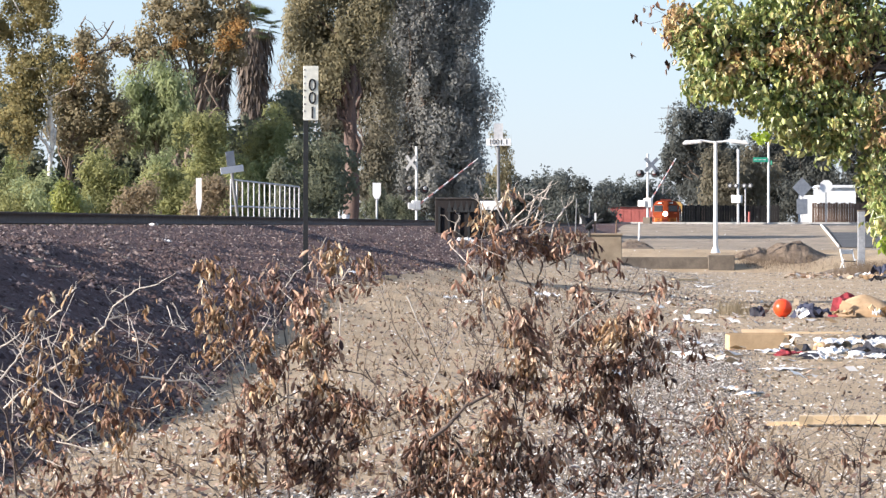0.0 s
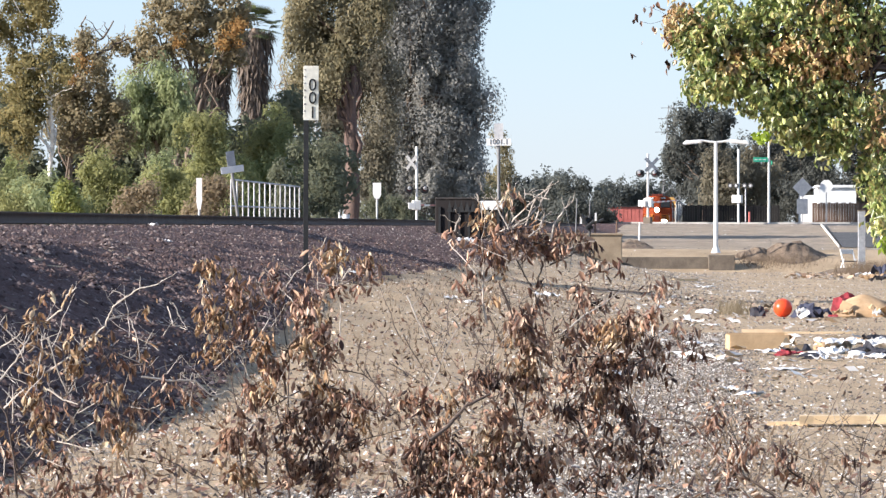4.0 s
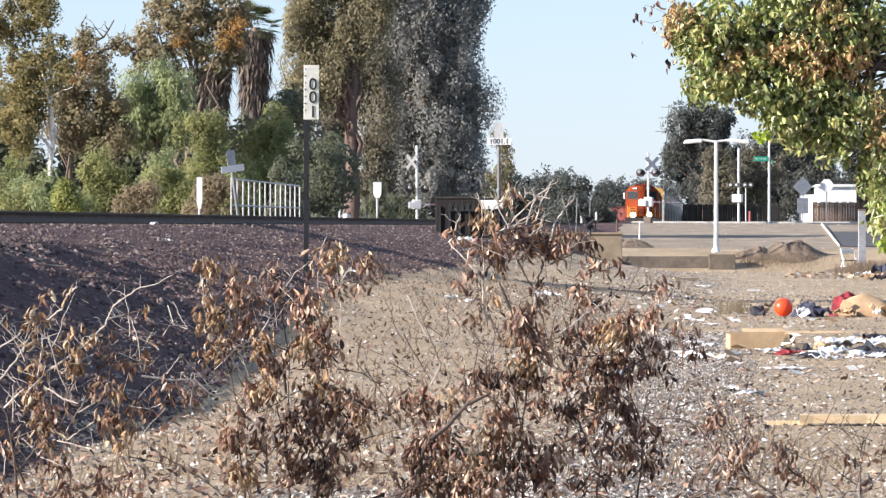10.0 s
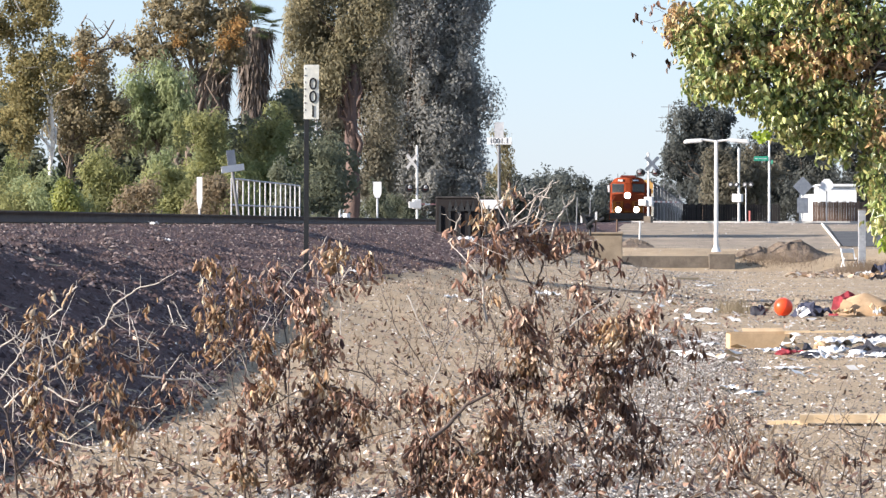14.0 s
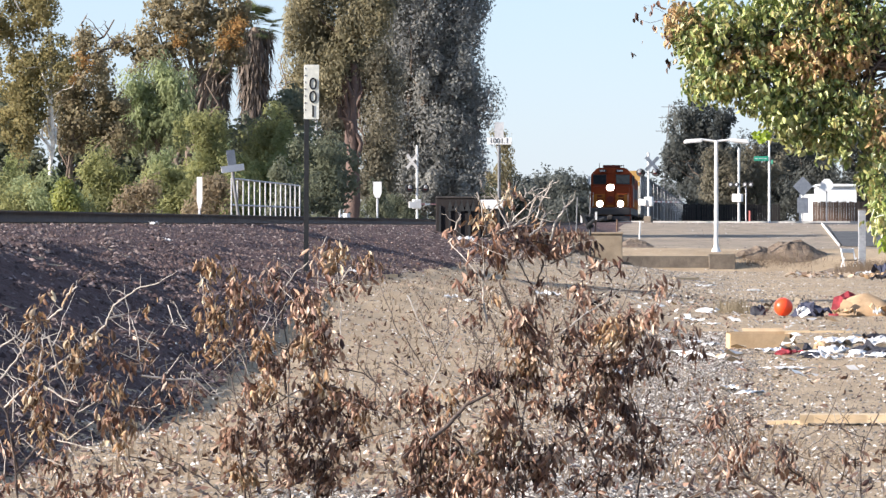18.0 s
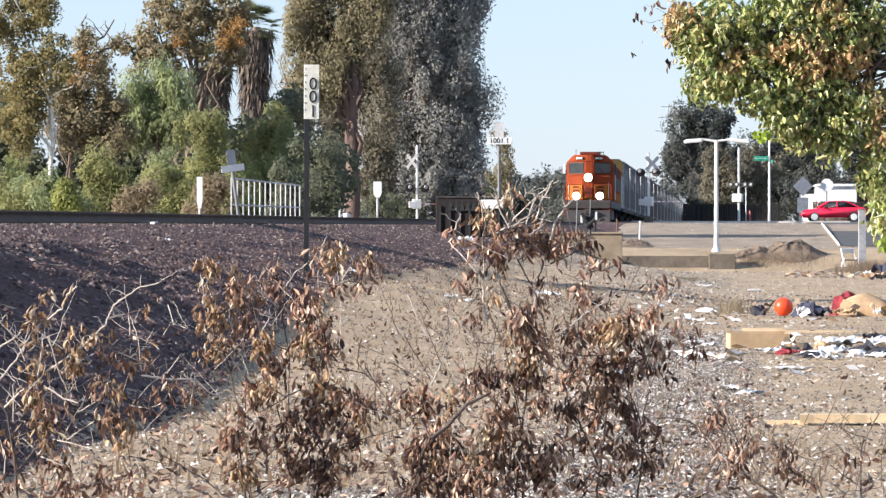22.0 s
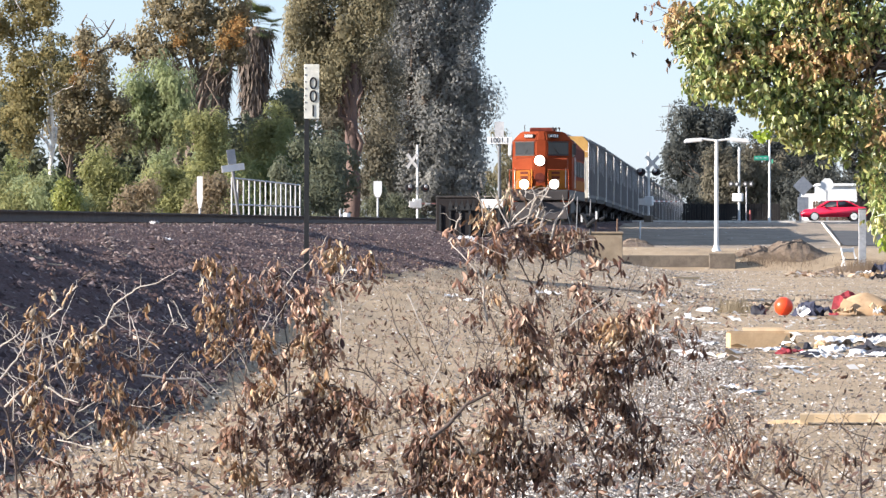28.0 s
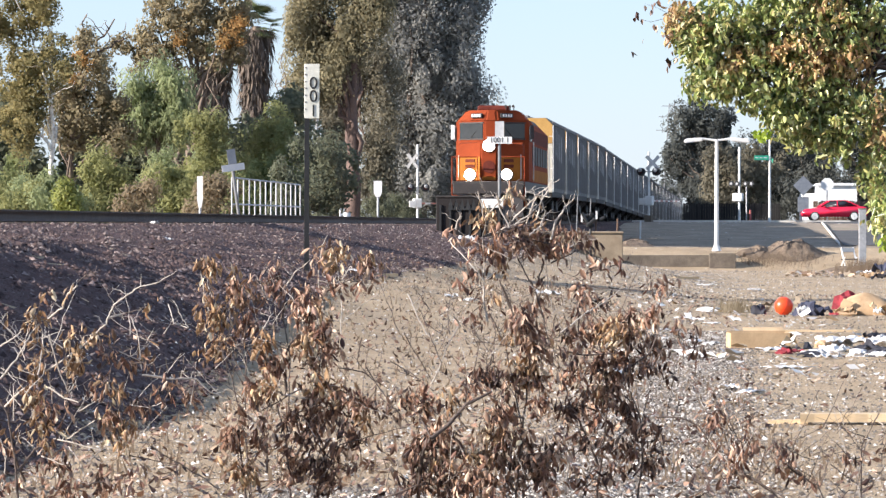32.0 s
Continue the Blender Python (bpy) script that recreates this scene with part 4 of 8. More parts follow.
# ---- the red car ----
def make_car():
    C = thing("red_car", pose(0, 0, 0), "shiny red four-door sedan waiting at the crossing", "car")
    # nose points along -x
    side = [(-2.3, 0.35), (-2.33, 0.62), (-2.15, 0.8), (-1.1, 0.96), (2.05, 1.02), (2.3, 0.9), (2.32, 0.45), (2.2, 0.3), (-2.2, 0.28)]
    bm = prism(B(), side, -0.9, 0.9)
    bmesh.ops.bevel(bm, geom=bm.edges[:], offset=0.07, segments=3, affect="EDGES")
    body = part("body", bm, M["red_paint"], C, "glossy red bodywork", True)
    bm = prism(B(), [(-1.15, 0.95), (-0.35, 1.4), (0.75, 1.43), (1.75, 1.02)], -0.72, 0.72)
    bmesh.ops.bevel(bm, geom=bm.edges[:], offset=0.06, segments=3, affect="EDGES")
    part("greenhouse", bm, M["glass"], C, "dark windows", True)
    bm = prism(B(), [(-0.42, 1.39), (-0.3, 1.44), (0.75, 1.46), (1.0, 1.38), (0.7, 1.41), (-0.3, 1.4)], -0.68, 0.68)
    part("roof", bm, M["red_paint"], C)
    for s in (-1, 1):
        for a, b in (((-1.12, 0.97), (-0.36, 1.41)), ((0.2, 1.0), (0.18, 1.43)), ((1.72, 1.02), (0.85, 1.42))):
            part("pillar", rod(B(), (a[0], s * 0.73, a[1]), (b[0], s * 0.69, b[1]), 0.045, n=6), M["red_paint"], C)
        part("door_handle", box(B(), 0.0, s * 0.905, 0.82, 0.2, 0.03, 0.03), M["red_paint"], C)
        part("mirror", box(B(), -0.75, s * 0.98, 1.0, 0.14, 0.18, 0.12, 0.03), M["red_paint"], C)
        part("headlight", box(B(), -2.2, s * 0.62, 0.68, 0.2, 0.4, 0.12, 0.02), M["chrome"], C)
        part("tail_light", box(B(), 2.27, s * 0.65, 0.82, 0.1, 0.4, 0.14, 0.02), M["tail_red"], C)
        part("door_seam", box(B(), 0.2, s * 0.902, 0.66, 0.012, 0.01, 0.6), M["black"], C)
    wheels = []
    for x in (-1.42, 1.36):
        for s in (-1, 1):
            w = new("wheel")
            w.parent, w.location = C, (x, s * 0.8, 0.33)
            tagged(w)
            ty = part("tyre", rod(B(), (0, -0.11, 0), (0, 0.11, 0), 0.33, n=28), M["rubber"], w)
            part("rim", rod(B(), (0, -0.118, 0), (0, 0.118, 0), 0.24, n=24), M["paint_white"], w, "bright alloy rim")
            bm = B()
            for k in range(5):
                box(bm, 0, s * 0.122, 0, 0.42, 0.012, 0.05, 0, Matrix.Rotation(k * math.pi / 5, 4, "Y"))
            part("spokes", bm, M["sign_white"], w)
            wheels.append(w)
    return C, wheels


CAR, CAR_WHEELS = make_car()
CAR_Y = 318.0


# ---- trees ----
def limb(p, q, r0, r1, rng, wobble=0.12, n=6):
    p, q = np.array(p, float), np.array(q, float)
    ln = np.linalg.norm(q - p)
    out = []
    for i in range(n + 1):
        t = i / n
        c = p * (1 - t) + q * t + rng.normal(size=3) * wobble * ln / n * (0 < i < n)
        out.append((tuple(c), r0 * (1 - t) + r1 * t))
    return out


def sprays(blobs, clumps_per_m2, per, size, rng, tall=1.0, gap=0.0):
    """Leaf points in rounded sprays set over ellipsoids (x, z, rx, rz); gives points and outward directions."""
    P, N, C = [], [], []
    for (bx, bz, rx, rz, *deep) in blobs:
        ry = deep[0] if deep else max(rx, rz) * 0.8
        n = max(4, int(clumps_per_m2 * (rx * rz + rx * ry + ry * rz) * 2))
        d = rng.normal(size=(n, 3))
        d /= np.linalg.norm(d, axis=1)[:, None]
        cen = np.array([bx, 0, bz]) + d * np.array([rx, ry, rz]) * (0.45 + 0.6 * rng.random((n, 1)))
        cen = cen[rng.random(n) > gap]
        k = size * (0.55 + 0.9 * rng.random((len(cen), 1, 1)))
        u = rng.normal(size=(len(cen), per, 3))
        u /= np.linalg.norm(u, axis=2)[:, :, None]
        off = u * k * (0.35 + 0.65 * rng.random((len(cen), per, 1)) ** 0.5)
        off[:, :, 2] *= tall
        P.append((cen[:, None] + off).reshape(-1, 3))
        out = u + 0.35 * d[: 1].mean() + 0.6 * ((cen - np.array([bx, 0, bz])) / np.array([rx, ry, rz]))[:, None]
        N.append(out.reshape(-1, 3))
        C.append(cen)
    return np.concatenate(P), np.concatenate(N), np.concatenate(C)


def shaped_leaves(name, pts, out, length, width, droop, rng, material, parent, label="", rough=0.6):
    """Leaves whose faces look outward from their spray, so that each spray has a lit and a shaded side."""
    n = len(pts)
    nd = out + rough * rng.normal(size=(n, 3))
    nd /= np.linalg.norm(nd, axis=1)[:, None]
    a = rng.normal(size=(n, 3)) * (1 - droop) + np.array([0, 0, -1.0]) * droop
    a -= nd * np.sum(a * nd, axis=1)[:, None] * 0.8
    a /= np.linalg.norm(a, axis=1)[:, None]
    b = np.cross(nd, a)
    b /= np.linalg.norm(b, axis=1)[:, None]
    k = (0.6 + 0.8 * rng.random((n, 1)))
    V = np.stack([pts, pts + a * length * k * 0.45 + b * width * k * 0.5, pts + a * length * k, pts + a * length * k * 0.45 - b * width * k * 0.5], 1)
    Fc = np.arange(n)[:, None] * 4 + np.array([[0, 1, 2, 3]])
    return arrays(name, V.reshape(-1, 3), Fc, material, parent, label)


def tree(name, x, y, z, trunk_h, trunk_r, blobs, label, seed, leaf_mat, bark="bark", density=2.2, per=60, size=0.55, leaf=0.2, width=0.1,
         droop=0.3, tall=1.0, limbs=14, gap=0.12, lean=0.0, bare=()):
    rng = np.random.default_rng(seed)
    T = thing(name, pose(x, y, z), label, "bush" if name in ("shrub", "bush") else "tree")
    pts, out, cen = sprays(blobs, density, per, size, rng, tall, gap)
    lines = [limb((0, 0, -0.4), (lean, 0, trunk_h), trunk_r, trunk_r * 0.5, rng, 0.06, 10)]
    for k in range(limbs):
        c = cen[rng.integers(len(cen))]
        t = 0.3 + 0.65 * rng.random()
        lines.append(limb((lean * t, 0, trunk_h * t), c, trunk_r * 0.4, trunk_r * 0.07, rng, 0.25))
    for (ax, az, bx, bz, r) in bare:
        stem = limb((ax, 0, az), (bx, 0.2, bz), r, r * 0.35, rng, 0.3, 7)
        lines.append(stem)
        for j in range(5):
            p = np.array(stem[2 + j][0])
            lines.append(limb(p, p + np.array([rng.normal() * 0.6, rng.normal() * 0.4, 0.3 + 0.6 * rng.random()]), r * 0.4, r * 0.1, rng, 0.3))
    tubes("trunk", lines, M[bark], T)
    shaped_leaves("crown", pts, out, leaf, width, droop, rng, M[leaf_mat], T, "", 0.4)
    return T


def autumn(T, blobs, seed):
    """Sprays of turned leaves on the sunny side of a crown."""
    rng = np.random.default_rng(seed)
    pts, out, cen = sprays(blobs, 3.5, 70, 0.35, rng, 1.0, 0.1)
    shaped_leaves("turned_sprays", pts + np.array((0, -1.1, 0)), out, 0.15, 0.11, 0.3, rng, M["leaf_orange"], T, "orange autumn leaves", 0.5)


# tall gum trees beyond the crossing
tree("eucalyptus_tree", -5.92, 298.0, 1.2, 11.0, 0.5, [(-3.17, 13.68, 1.68, 2.24), (-1.86, 10.71, 1.68, 2.24), (-3.35, 9.58, 1.11, 2.24), (-0.93, 12.94, 2.24, 2.24), (0.93, 14.43, 2.24, 1.49), (-2.42, 16.29, 2.24, 1.49)],
     "tall gum tree with pale sunlit hanging foliage", 11, "leaf_euc_pale", "bark_red", 1.3, 270, 0.8, 0.26, 0.12, 0.6, 1.9, 10, 0.15)
tree("eucalyptus_tree", -6.45, 309.0, 1.2, 12.5, 0.36, [(1.64, 10.90, 1.77, 2.36), (-0.39, 11.55, 1.64, 1.54), (2.12, 7.12, 1.44, 2.75), (2.02, 3.47, 1.35, 2.12)],
     "gum tree with thin hanging foliage and reddish trunk", 18, "leaf_gum", "bark_red", 1.2, 240, 0.75, 0.26, 0.12, 0.6, 1.9, 5, 0.15)
tree("eucalyptus_tree", -1.62, 333.3, 1.2, 14, 0.6, [(-1.88, 14.47, 2.92, 3.33), (1.5, 15.30, 2.9, 2.92), (3.5, 15.6, 1.6, 1.67), (-0.21, 10.72, 3.33, 2.92), (2.5, 11.55, 1.9, 2.5), (4.3, 9.3, 0.9, 1.2), (-1.88, 6.97, 2.50, 2.50), (1.46, 6.97, 2.92, 2.50), (2.9, 7.3, 1.4, 2.0), (0.62, 3.63, 3.75, 2.08), (-2.29, 3.22, 2.08, 2.08), (4.6, 16.9, 0.8, 0.6), (-1.88, 18.63, 5.00, 2.08), (3.6, 4.88, 1.0, 1.67)],
     "tall dark gum tree with drooping foliage", 12, "leaf_euc", "bark", 1.15, 300, 0.85, 0.25, 0.13, 0.55, 1.9, 30, 0.08)
tree("eucalyptus_tree", -7.76, 321.0, 1.2, 10.6, 0.35, [(0.00, 5.78, 1.45, 2.31), (0.19, 9.06, 1.35, 2.31), (0.29, 3.28, 1.45, 1.93), (-0.58, 11.57, 1.16, 1.54)],
     "dark gum tree filling the gap behind the others", 17, "leaf_gum", "bark", 1.3, 130, 0.85, 0.4, 0.17, 0.6, 1.8, 12, 0.05)
tree("eucalyptus_tree", 5.30, 400, 1.2, 5, 0.15, [(-0.25, 7.30, 0.80, 1.50), (0.15, 5.30, 0.90, 1.50), (-1.00, 3.80, 1.50, 2.00)],
     "slim young gum tree with pale leaves", 13, "leaf_euc_pale", "bark", 1.6, 70, 0.5, 0.34, 0.12, 0.6, 1.6, 8, 0.25)
# unseen gums added behind the dark one, to shade the passing locomotive
for ty, tx in ((341, -3.0), (348, -3.0), (356, -2.6), (364, -2.4), (371, -2.4)):
    tree("eucalyptus_tree", tx, ty, 1.2, 11, 0.4, [(0, 5.0, 2.6, 2.4), (0, 8.5, 3.0, 2.6), (0.4, 11.5, 2.8, 2.4), (-0.3, 14.0, 2.2, 2.0)],
         "unseen gum tree added behind the tallest one for shade", 500 + ty, "leaf_gum", "bark", 1.2, 70, 0.85, 0.5, 0.24, 0.6, 1.6, 8, 0.05)
# row beyond the track
# first two crown blobs lie above the view, added to shade the track
tree("sycamore_tree", -17.1, 198.1, 0.9, 8.6, 0.13, [(-1.4, 12.6, 1.7, 1.5), (0.0, 12.4, 1.5, 1.4), (-1.91, 9.78, 1.28, 1.53), (-0.64, 10.29, 1.02, 1.28), (-1.79, 7.23, 1.15, 1.53), (-0.13, 7.49, 1.15, 1.53), (-1.66, 4.94, 1.15, 1.28), (-0.89, 6.21, 1.02, 1.02)],
     "sycamore with pale trunk and yellowing leaves", 14, "leaf_sycamore", "bark_white", 3.9, 120, 0.42, 0.13, 0.1, 0.3, 1.0, 5, 0.14, -0.1,
     [(-0.1, 3.9, -0.72, 5.0, 0.09), (0.07, 4.2, -0.15, 8.8, 0.085), (-0.15, 8.8, -0.47, 10.6, 0.05)])
russet = tree("sycamore_tree", -17.5, 210, 0.9, 7.5, 0.18, [(1.40, 7.49, 1.15, 1.40), (1.91, 5.70, 1.02, 1.53), (0.38, 5.19, 1.28, 1.28), (0.9, 8.9, 0.6, 0.77), (2.42, 4.68, 0.77, 1.02), (0.2, 6.5, 1.0, 1.2)],
     "russet-leaved sycamore with bare upper branches", 19, "leaf_oak", "bark", 4.2, 100, 0.45, 0.15, 0.12, 0.3, 1.0, 12, 0.2, 0.4,
     [(0.5, 7.5, 2.2, 10.2, 0.09), (1.2, 8.4, 3.0, 9.4, 0.07), (0.4, 7, 0.9, 10.4, 0.07)])
oak = tree("oak_tree", -13.34, 235, 0.9, 8.1, 0.32, [(-1.17, 10.53, 1.47, 1.47), (0.59, 11.11, 1.77, 1.47), (2.2, 10.9, 1.3, 1.3), (-1.77, 9.06, 1.03, 0.88), (0.0, 9.35, 1.77, 1.03), (2.06, 9.35, 1.17, 0.88), (-0.88, 12.0, 1.77, 0.88), (-3.52, 9.94, 0.73, 0.73), (1.77, 12.0, 2.06, 0.88), (-2.35, 9.94, 0.73, 1.17)],
     "brown-leaved oak standing above the shrubs", 15, "leaf_oak", "bark", 2.2, 100, 0.5, 0.19, 0.13, 0.2, 0.9, 26, 0.25, 0.3)
autumn(russet, [(0.85, 8.3, 0.35, 0.35), (0.3, 7.6, 0.3, 0.3)], 51)
autumn(oak, [(2.7, 10.7, 0.6, 0.7), (1.9, 10.2, 0.5, 0.4), (-0.4, 10.2, 0.4, 0.3)], 52)
tree("pepper_tree", -13.48, 213.9, 0.9, 5.0, 0.2, [(-0.13, 7.28, 1.20, 1.07), (-1.07, 6.48, 0.94, 1.20), (0.80, 6.62, 0.94, 1.34), (-0.27, 5.55, 1.60, 1.34), (-1.20, 5.15, 0.80, 0.94), (1.07, 5.28, 0.67, 0.94)],
     "soft green weeping pepper tree", 16, "leaf_pepper", "bark", 3.2, 120, 0.42, 0.26, 0.075, 0.7, 1.6, 10, 0.05)
SHRUBS = [(-18.6, 190, 1.5, 3.2, "leaf_olive"), (-16.4, 186, 1.3, 3.0, "leaf_pepper"), (-14.0, 192, 1.5, 4.2, "leaf_olive"), (-12.2, 178, 1.3, 2.3, "leaf_pink"), (-10.0, 198, 1.7, 6.8, "leaf_olive"),
          (-7.4, 202, 1.4, 5.2, "leaf_shrub"), (-9.9, 186, 1.2, 2.9, "leaf_pink"), (-5.8, 198, 1.2, 5.0, "leaf_dark"), (-12.0, 206, 1.9, 5.0, "leaf_pepper"), (-15.2, 180, 1.2, 2.2, "leaf_pepper"),
          (-20.4, 200, 2.0, 4.2, "leaf_shrub"), (-8.4, 216, 1.6, 7.2, "leaf_olive"), (-4.6, 300, 1.2, 3.6, "leaf_dark"), (-2.4, 303, 1.4, 3.2, "leaf_dark"), (0.4, 345, 1.6, 4.0, "leaf_dark"), (3.2, 348, 1.6, 4.4, "leaf_dark"), (-17.4, 182, 1.2, 2.6, "leaf_olive"), (-11.0, 190, 1.2, 3.6, "leaf_olive"), (-6.6, 188, 0.9, 3.4, "leaf_dark"), (-8.6, 192, 1.0, 3.0, "leaf_shrub"), (-14.9, 179, 0.4, 3.4, "leaf_yellow")]
WORDS = {"leaf_yellow": "small yellow-leaved bush beyond the track", "leaf_pink": "dry pinkish brown bush beyond the track", "leaf_dark": "dark green shrub in shade", "leaf_olive": "dense olive green shrub", "leaf_pepper": "soft pale green shrub", "leaf_shrub": "dense green shrub beyond the track"}
for i, (x, y, r, h, lm) in enumerate(SHRUBS):
    rr = np.random.default_rng(60 + i)
    bl = [(rr.normal() * r * 0.45, h * (0.3 + 0.5 * rr.random()), r * (0.3 + 0.25 * rr.random()), h * (0.14 + 0.1 * rr.random())) for _ in range(7)] + [(0, h * 0.3, r, h * 0.3)]
    tree("shrub", x, y, 0.9, h * 0.5, 0.06, bl, WORDS[lm], 80 + i, lm, "twig", 3.4, 100, 0.36, 0.19, 0.065, 0.35, 1.3, 8, 0.06)
# a dark hedge of scrub behind them closes the row
for i, x in enumerate((-27, -24, -21.5, -19, -16.6, -14.2, -11.8, -9.4, -7.2)):
    rr = np.random.default_rng(560 + i)
    h = 6.8 + 2.0 * rr.random()
    bl = [(rr.normal() * 1.0, h * (0.3 + 0.5 * rr.random()), 1.2, h * 0.2) for _ in range(5)] + [(0, h * 0.3, 2.2, h * 0.35)]
    tree("shrub", x, 236 + 3 * rr.random(), 0.9, h * 0.5, 0.1, bl, WORDS["leaf_dark"], 580 + i, "leaf_dark", "twig", 1.2, 64, 0.62, 0.36, 0.19, 0.3, 1.2, 6, 0.05)


def fan_palm(x, y, z, h, seed, skirt):
    T = thing("fan_palm", pose(x, y, z), "fan palm with shaggy skirt of dry fronds", "palm", "fan palms")
    rng = np.random.default_rng(seed)
    tubes("trunk", [limb((0, 0, -0.3), (0.1, 0, h), 0.35, 0.28, rng, 0.03)], M["bark"], T)
    n = 3000
    a, t = rng.random(n) * 6.28, rng.random(n)
    r = 0.45 + 0.75 * rng.random(n) * (0.3 + 0.7 * t)
    pts = np.stack([np.cos(a) * r, np.sin(a) * r, h - skirt + skirt * t], -1)
    shaped_leaves("skirt", pts, np.stack([np.cos(a), np.sin(a), 0 * a], -1), 0.8, 0.09, 0.93, rng, M["palm_skirt"], T, "dry brown hanging fronds")
    V, Fc = [], []
    for k in range(54):
        az, el = rng.random() * 6.28, radians(-30 + 100 * rng.random())
        c = np.array([math.cos(az) * math.cos(el), math.sin(az) * math.cos(el), math.sin(el)])
        hub = np.array([0.1, 0, h]) + c * (0.8 + 0.5 * rng.random())
        u = np.cross(c, [0, 0, 1.0])
        u /= np.linalg.norm(u)
        w = np.cross(u, c)
        for j in range(15):
            b = radians(-75 + 150 * j / 14)
            tip = hub + (c * math.cos(b) + u * math.sin(b)) * 0.8 - np.array([0, 0, 0.2])
            side = np.cross(tip - hub, w)
            side = side / np.linalg.norm(side) * 0.035
            i = len(V)
            mid = (hub + tip) / 2
            V += [hub, mid + side, tip, mid - side]
            Fc.append((i, i + 1, i + 2, i + 3))
    arrays("fronds", np.array(V), np.array(Fc), M["leaf_palm"], T, "green fan fronds")


fan_palm(-11.2, 268, 0.9, 12.4, 5, 5.4)
fan_palm(-13.8, 272, 0.9, 10.4, 6, 4.2)

def bare_tree(x, y, z, h, seed):
    T = thing("bare_tree", pose(x, y, z), "leafless twiggy tree standing beside the palms", "tree")
    rng = np.random.default_rng(seed)
    lines = [limb((0, 0, -0.3), (0.2, 0, h * 0.55), 0.12, 0.08, rng, 0.1, 8)]
    for k in range(11):
        a = np.array(lines[0][3 + k % 6][0])
        b = a + np.array((rng.normal() * 0.8, rng.normal() * 0.4, h * (0.2 + 0.3 * rng.random())))
        br = limb(a, b, 0.055, 0.02, rng, 0.3, 7)
        lines.append(br)
        for m in (2, 3, 4, 5, 6):
            p = np.array(br[m][0])
            q = p + np.array((rng.normal() * 0.5, rng.normal() * 0.3, 0.2 + 0.7 * rng.random()))
            lines.append(limb(p, q, 0.022, 0.01, rng, 0.3, 4))
    tubes("trunk", lines, M["bark"], T)


bare_tree(-9.5, 265, 0.9, 10.5, 71)

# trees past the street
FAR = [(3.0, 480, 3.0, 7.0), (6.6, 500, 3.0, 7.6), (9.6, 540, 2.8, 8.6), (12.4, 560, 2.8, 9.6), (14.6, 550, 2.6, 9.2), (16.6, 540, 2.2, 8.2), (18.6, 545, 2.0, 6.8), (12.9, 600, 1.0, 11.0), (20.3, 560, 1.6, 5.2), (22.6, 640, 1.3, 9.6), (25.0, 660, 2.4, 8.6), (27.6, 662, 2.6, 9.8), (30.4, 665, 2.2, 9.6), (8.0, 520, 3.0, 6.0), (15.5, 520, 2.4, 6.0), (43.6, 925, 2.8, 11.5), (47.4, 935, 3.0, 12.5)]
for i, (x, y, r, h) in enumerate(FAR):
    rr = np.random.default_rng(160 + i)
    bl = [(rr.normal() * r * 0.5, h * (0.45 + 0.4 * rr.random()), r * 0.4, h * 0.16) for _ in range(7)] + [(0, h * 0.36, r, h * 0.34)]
    tree("tree", x, y, -0.6, h * 0.6, 0.2, bl, "distant green tree past the street, haze in its leaf colour", 180 + i, "leaf_far_hazed", "bark", 1.1, 44, 0.8, 0.38, 0.22, 0.25, 1.1, 8, 0.08)
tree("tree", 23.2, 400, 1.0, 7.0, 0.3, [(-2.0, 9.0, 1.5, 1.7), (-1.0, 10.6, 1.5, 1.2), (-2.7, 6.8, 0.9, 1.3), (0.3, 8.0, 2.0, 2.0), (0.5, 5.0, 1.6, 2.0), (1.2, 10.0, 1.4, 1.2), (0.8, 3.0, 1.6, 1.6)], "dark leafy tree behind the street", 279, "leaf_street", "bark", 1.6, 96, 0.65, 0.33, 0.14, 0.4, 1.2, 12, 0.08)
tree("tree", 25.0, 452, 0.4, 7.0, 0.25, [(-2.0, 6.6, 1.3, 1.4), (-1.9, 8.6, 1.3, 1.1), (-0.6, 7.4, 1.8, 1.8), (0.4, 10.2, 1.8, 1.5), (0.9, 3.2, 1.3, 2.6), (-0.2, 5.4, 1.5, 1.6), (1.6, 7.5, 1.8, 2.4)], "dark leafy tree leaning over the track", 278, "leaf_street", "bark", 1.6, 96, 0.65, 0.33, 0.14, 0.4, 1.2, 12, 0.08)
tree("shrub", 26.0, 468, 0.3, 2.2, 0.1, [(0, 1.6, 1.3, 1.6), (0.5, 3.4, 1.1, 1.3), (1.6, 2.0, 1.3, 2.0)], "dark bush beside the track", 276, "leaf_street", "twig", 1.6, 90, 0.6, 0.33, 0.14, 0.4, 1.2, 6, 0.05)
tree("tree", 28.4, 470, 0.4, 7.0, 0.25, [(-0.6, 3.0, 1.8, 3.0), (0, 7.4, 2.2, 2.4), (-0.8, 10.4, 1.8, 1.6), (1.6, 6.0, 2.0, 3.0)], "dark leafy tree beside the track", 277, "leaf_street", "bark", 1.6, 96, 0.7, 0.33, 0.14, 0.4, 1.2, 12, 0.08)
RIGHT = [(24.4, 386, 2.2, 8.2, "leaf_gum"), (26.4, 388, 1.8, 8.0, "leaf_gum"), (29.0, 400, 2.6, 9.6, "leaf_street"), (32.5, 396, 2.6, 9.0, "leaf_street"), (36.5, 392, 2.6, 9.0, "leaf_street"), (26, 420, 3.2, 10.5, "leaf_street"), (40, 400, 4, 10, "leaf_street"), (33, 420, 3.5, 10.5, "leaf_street")]
